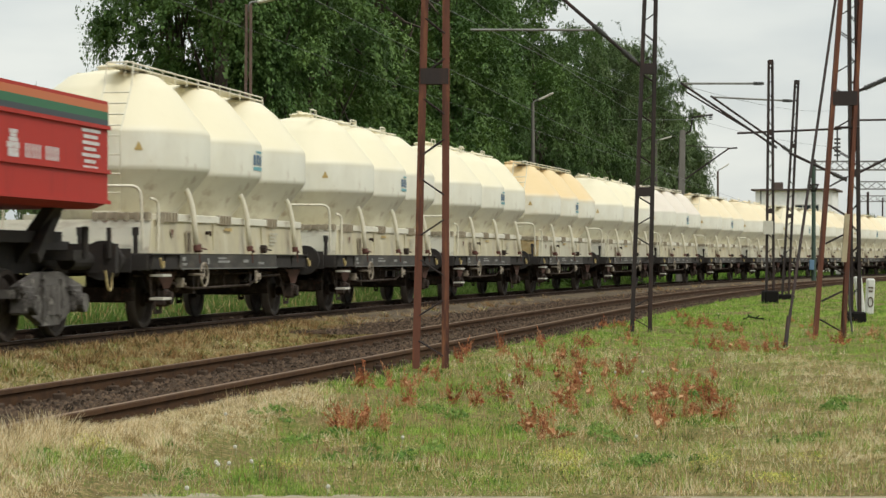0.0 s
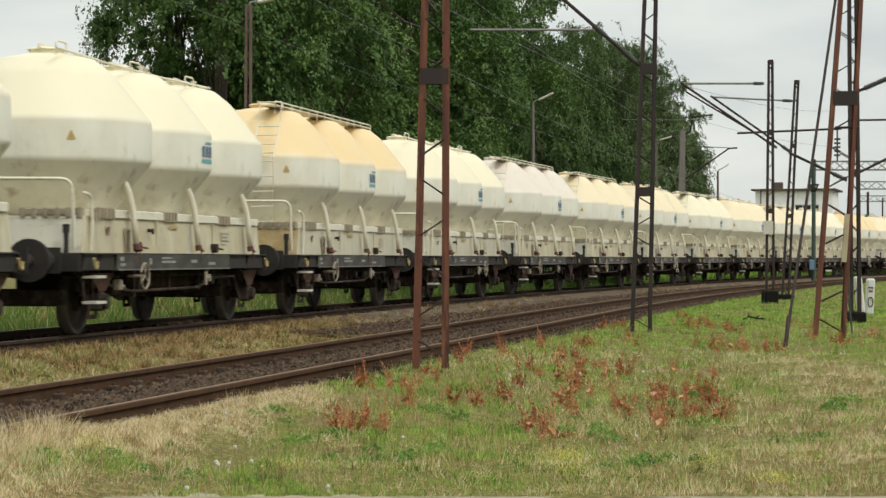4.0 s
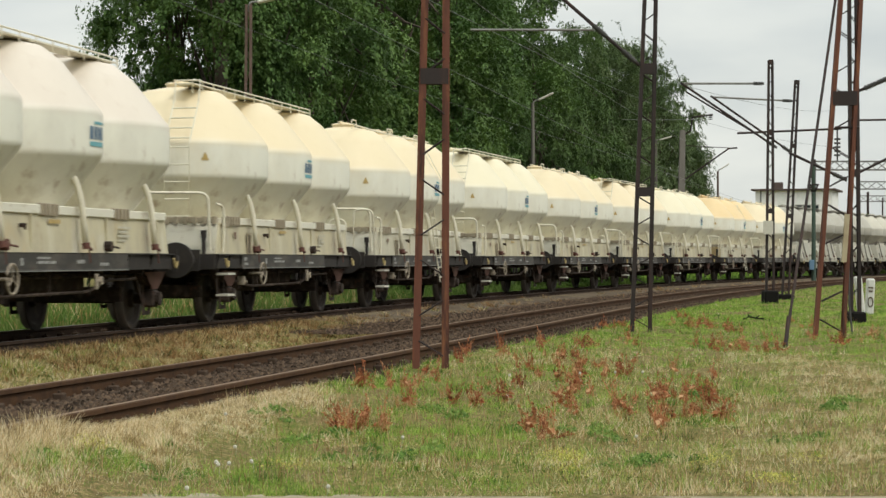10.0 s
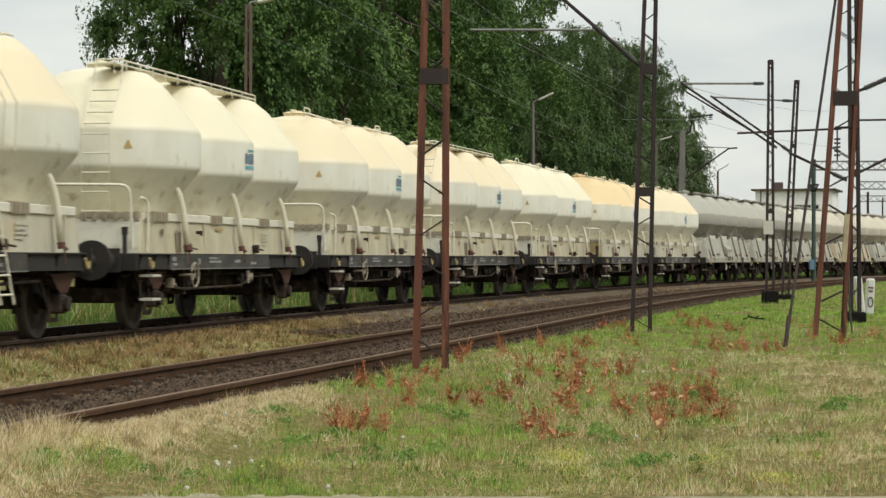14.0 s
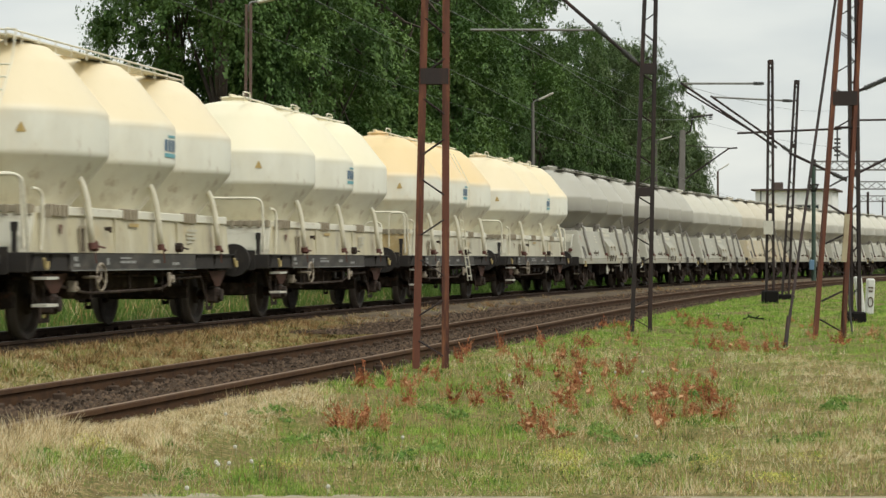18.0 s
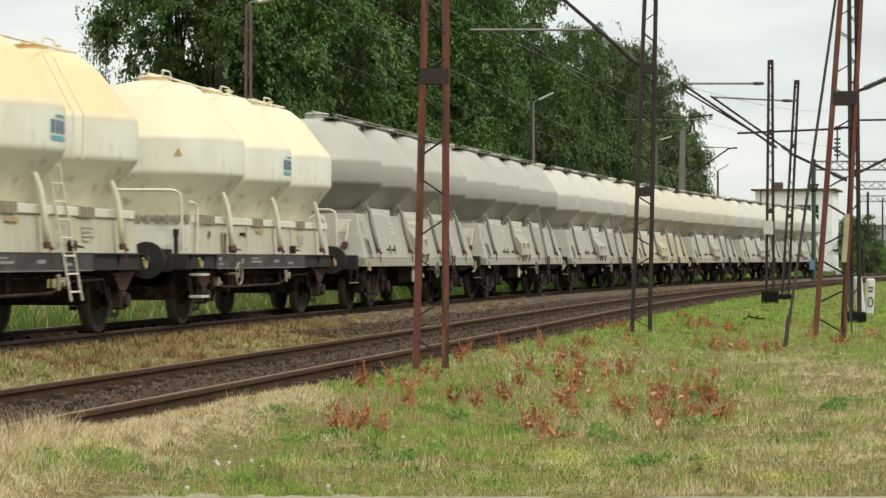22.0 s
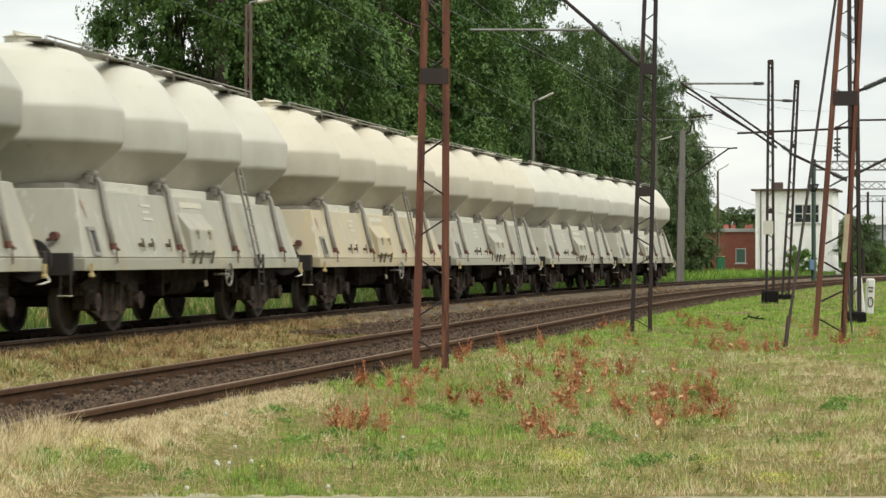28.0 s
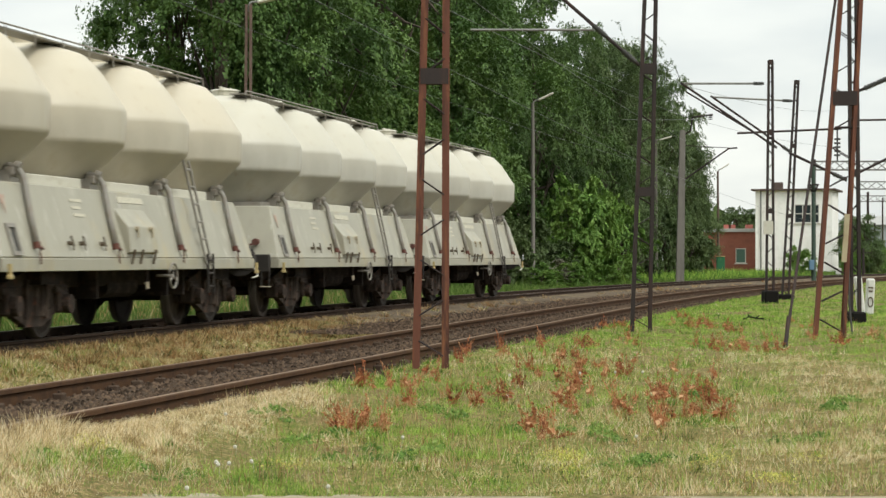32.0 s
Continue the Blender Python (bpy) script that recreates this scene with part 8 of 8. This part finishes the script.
WEEDS = [(-0.49, 13.83, 0.46), (-0.32, 13.75, 0.60), (-0.28, 13.71, 0.62), (-0.37, 13.72, 0.55),
    (-0.39, 13.51, 0.69), (-0.27, 13.93, 0.44), (-0.70, 13.75, 0.64), (-0.31, 13.53, 0.70),
    (-0.23, 13.90, 0.67), (2.18, 18.62, 0.44), (2.19, 19.05, 0.51), (2.25, 18.72, 0.75),
    (2.25, 18.82, 0.55), (2.17, 18.88, 0.57), (2.27, 18.81, 0.64), (2.36, 19.10, 0.76),
    (1.63, 13.80, 0.43), (1.60, 13.76, 0.43), (1.27, 13.78, 0.57), (1.44, 13.99, 0.44),
    (5.89, 42.13, 0.64), (6.02, 42.19, 0.62), (5.90, 42.12, 0.51), (6.54, 42.18, 0.45),
    (5.86, 41.62, 0.49), (-0.91, 15.08, 0.55), (-0.98, 14.83, 0.71), (-0.75, 15.25, 0.75),
    (-1.03, 14.99, 0.56), (0.69, 16.00, 0.41), (0.53, 15.81, 0.57), (0.52, 16.29, 0.53),
    (0.67, 16.21, 0.44), (1.12, 15.51, 0.71), (1.18, 15.29, 0.68), (1.12, 15.97, 0.57),
    (1.16, 16.21, 0.56), (0.89, 15.92, 0.55), (3.20, 17.87, 0.74), (3.24, 18.09, 0.79),
    (3.43, 18.54, 0.79), (3.23, 17.98, 0.42), (-1.26, 16.27, 0.64), (-1.16, 15.98, 0.46),
    (-1.38, 15.97, 0.43), (-0.07, 17.33, 0.43), (-0.08, 17.58, 0.71), (-0.08, 17.82, 0.47),
    (0.10, 17.05, 0.75), (2.34, 15.13, 0.42), (2.32, 15.10, 0.65), (2.66, 15.35, 0.49),
    (2.51, 15.14, 0.58), (-0.24, 14.23, 0.47), (-0.47, 14.39, 0.61), (-0.05, 14.30, 0.80),
    (-1.47, 12.74, 0.61), (-1.96, 12.82, 0.43), (-1.75, 12.70, 0.52), (-1.66, 12.55, 0.44),
    (-2.43, 12.38, 0.60), (-2.41, 12.58, 0.64), (-2.60, 13.01, 0.49), (-2.26, 12.28, 0.65),
    (1.21, 13.55, 0.64), (1.00, 13.35, 0.56), (1.28, 13.67, 0.64)]


def dock_plant_mesh(seed):
    """A few upright withered spikes, thick with small red-brown seeds, and two or three hanging leaves."""
    rng = np.random.default_rng(seed)
    pts, dirs, size, bm = [], [], [], bmesh.new()
    for k in range(6):
        lx, ly = rng.normal(0, 0.055, 2)
        bx, by = rng.normal(0, 0.03, 2)
        top = rng.uniform(0.13, 0.34)
        rod(bm, (bx, by, 0), (bx + lx, by + ly, top), 0.0035, 4, 0.002)
        for i in range(22):
            t = 0.30 + 0.72 * rng.random()
            wide = 0.013 * (1.25 - t)
            pts.append((bx + lx * t + rng.normal(0, wide + 0.003), by + ly * t + rng.normal(0, wide + 0.003), top * t))
            dirs.append((rng.normal(0, 0.5), rng.normal(0, 0.5), rng.normal(0.6, 0.5)))
            size.append(rng.uniform(0.014, 0.036))
    for k in range(4):
        a = rng.random() * math.tau
        pts.append((0.05 * math.cos(a), 0.05 * math.sin(a), rng.uniform(0.03, 0.12)))
        dirs.append((math.cos(a), math.sin(a), -0.4))
        size.append(rng.uniform(0.07, 0.13))
    pts = np.array(pts)
    for q in rhombs(pts, unit(np.array(dirs)), rng.normal(size=(len(pts), 3)) + np.array([0, -0.6, 0.5]), np.array(size)):
        bm.faces.new([bm.verts.new(v) for v in q])
    return mesh_from("dock_plant", bm)


def dock_plants():
    rng = random.Random(5)
    kinds = [dock_plant_mesh(s) for s in (1, 2, 3, 4)]
    for me in kinds:
        me.materials.append(mat_dock)
    for x, y, n, sx, sy in DOCKS:
        for k in range(n):
            px, py = x + rng.gauss(0, sx), y + rng.gauss(0, sy)
            ob = new("dock_plant", kinds[rng.randrange(4)])
            sc = rng.uniform(0.34, 0.80)
            tip = 70 if rng.random() < 0.22 else 14
            ob.matrix_basis = pose(px, py, float(ground_z(px, py)) - 0.01, rng.uniform(-tip, tip), rng.uniform(-tip, tip), rng.uniform(0, 360)) @ Matrix.Diagonal((sc, sc, sc, 1))
            tagged(ob, "withered red-brown dock plant in the grass", "plant", "dock plants")


dock_plants()


def leafy_weeds():
    """Low broad-leaved plants in the meadow."""
    rng = np.random.default_rng(23)
    kinds = []
    for k in range(3):
        n = 90
        a = rng.random(n) * math.tau
        r = 0.02 + 0.14 * rng.random(n) ** 0.7
        pts = np.stack([r * np.cos(a), r * np.sin(a), 0.02 + 0.12 * rng.random(n) * (1 - r / 0.2)], -1)
        me = quads_mesh("leafy_weed", leaf_quads(rng, pts, rng.uniform(0.03, 0.06, n), -0.5))
        me.materials.append(mat_weed_leaf)
        kinds.append(me)
    for k, (x, y, sc) in enumerate(WEEDS):
        ob = new("leafy_weed", kinds[k % 3])
        ob.matrix_basis = pose(x, y, float(ground_z(x, y)) - 0.01, 0, 0, 57 * k) @ Matrix.Diagonal((sc, sc, sc, 1))
        tagged(ob, "low leafy dark green weed in the meadow", "plant", "leafy weeds", kind="stuff")


mat_weed_leaf = grass_material("weed_leaf_green", [(0.08, 0.16, 0.035), (0.16, 0.28, 0.06), (0.28, 0.40, 0.11)], 4.0, 0.3, 0.7, 0.9)
leafy_weeds()


def flower_heads():
    rng = random.Random(8)

    def make():
        bm = bmesh.new()
        bmesh.ops.create_icosphere(bm, subdivisions=1, radius=0.014, matrix=Matrix.Translation((0, 0, 0.075)))
        rod(bm, (0, 0, 0), (0.01, 0, 0.07), 0.0008, 4)
        return mesh_from("white_flower", bm)
    me = make()
    me.materials.append(mat_white_paint)
    for x, y in FLOWERS:
        ob = new("white_flower", me)
        ob.matrix_basis = pose(x, y, float(ground_z(x, y)), rng.uniform(-15, 15), rng.uniform(-15, 15), 0)
        tagged(ob, "small white flower head in the meadow grass", "flower", "white flowers")


flower_heads()


def yellow_patches():
    rng = np.random.default_rng(19)
    pts = []
    for x, y, n in YELLOWS:
        n = 4 * n
        pts.append(np.stack([x + rng.normal(0, 0.085, n), y + rng.normal(0, 0.11, n), np.zeros(n)], -1))
    p = np.concatenate(pts)
    p[:, 2] = ground_z(p[:, 0], p[:, 1]) + rng.uniform(0.05, 0.11, len(p))
    me = quads_mesh("stonecrop", leaf_quads(rng, p, rng.uniform(0.006, 0.013, len(p)), 0.0))
    me.materials.append(material("stonecrop_yellow", (0.54, 0.52, 0.10), 0.7, island=0.4))
    tagged(new("stonecrop", me), "low yellow flowering stonecrop patches in the grass", "flowers", kind="stuff")


yellow_patches()


mat_edging = material("edging_pale_stone", (0.33, 0.285, 0.20), 0.95, spots=(((0.20, 0.17, 0.11), 9, 0.42, 0.66, 0.8), ((0.46, 0.42, 0.34), 30, 0.5, 0.7, 0.6)), bump=0.3, bump_scale=30, space='World')


mat_sandy = material("paving_sandy", (0.30, 0.25, 0.17), 0.95, spots=(((0.18, 0.15, 0.09), 5, 0.42, 0.66, 0.8), ((0.14, 0.16, 0.05), 2.5, 0.52, 0.66, 0.7)), bump=0.5, bump_scale=40, space='World')


def paving():
    """Concrete path before the meadow: uneven pale edging stones along a paved strip."""
    bm = bmesh.new()
    box(bm, -2.3, 9.0, 2.0, 11.62, -0.50, -0.226, 0.01)
    path = part("pavement", bm, mat_sandy)
    tagged(path, "grey concrete path along the meadow", "pavement", kind="structure")
    rng = random.Random(3)
    x = -3.4

    def stone():
        bm = bmesh.new()
        box(bm, -0.5, 0.5, -0.5, 0.5, -0.5, 0.5, 0.22)
        return mesh_from("edging_stone", bm)
    me = stone()
    while x < 3.5:
        w = rng.uniform(0.10, 0.24)
        part("edging_stone", me, mat_edging, path, at=pose(x + w / 2, 11.80 + rng.uniform(-0.05, 0.05), -0.306 + rng.uniform(-0.016, 0.012), rng.uniform(-4, 4), rng.uniform(-4, 4), rng.uniform(-12, 12)) @ Matrix.Diagonal((w, rng.uniform(0.26, 0.38), 0.10, 1)))
        x += w + rng.uniform(0.03, 0.20)


paving()


# ================= what moves =================
def motions():
    """The train runs along the arc, gathering a little speed; the wheels roll."""
    times = [float(t) for t in range(0, 33)]
    for thing, u, wheels in WAGONS:
        walk(thing, [(t, line_pose(u - travelled(t))) for t in times])
        for ws in wheels:
            x = ws.location.x
            walk(ws, [(i * 0.1, pose(x, 0, WHEEL_R) @ Matrix.Rotation(-travelled(i * 0.1) / WHEEL_R, 4, 'Y')) for i in range(0, 321)])


motions()
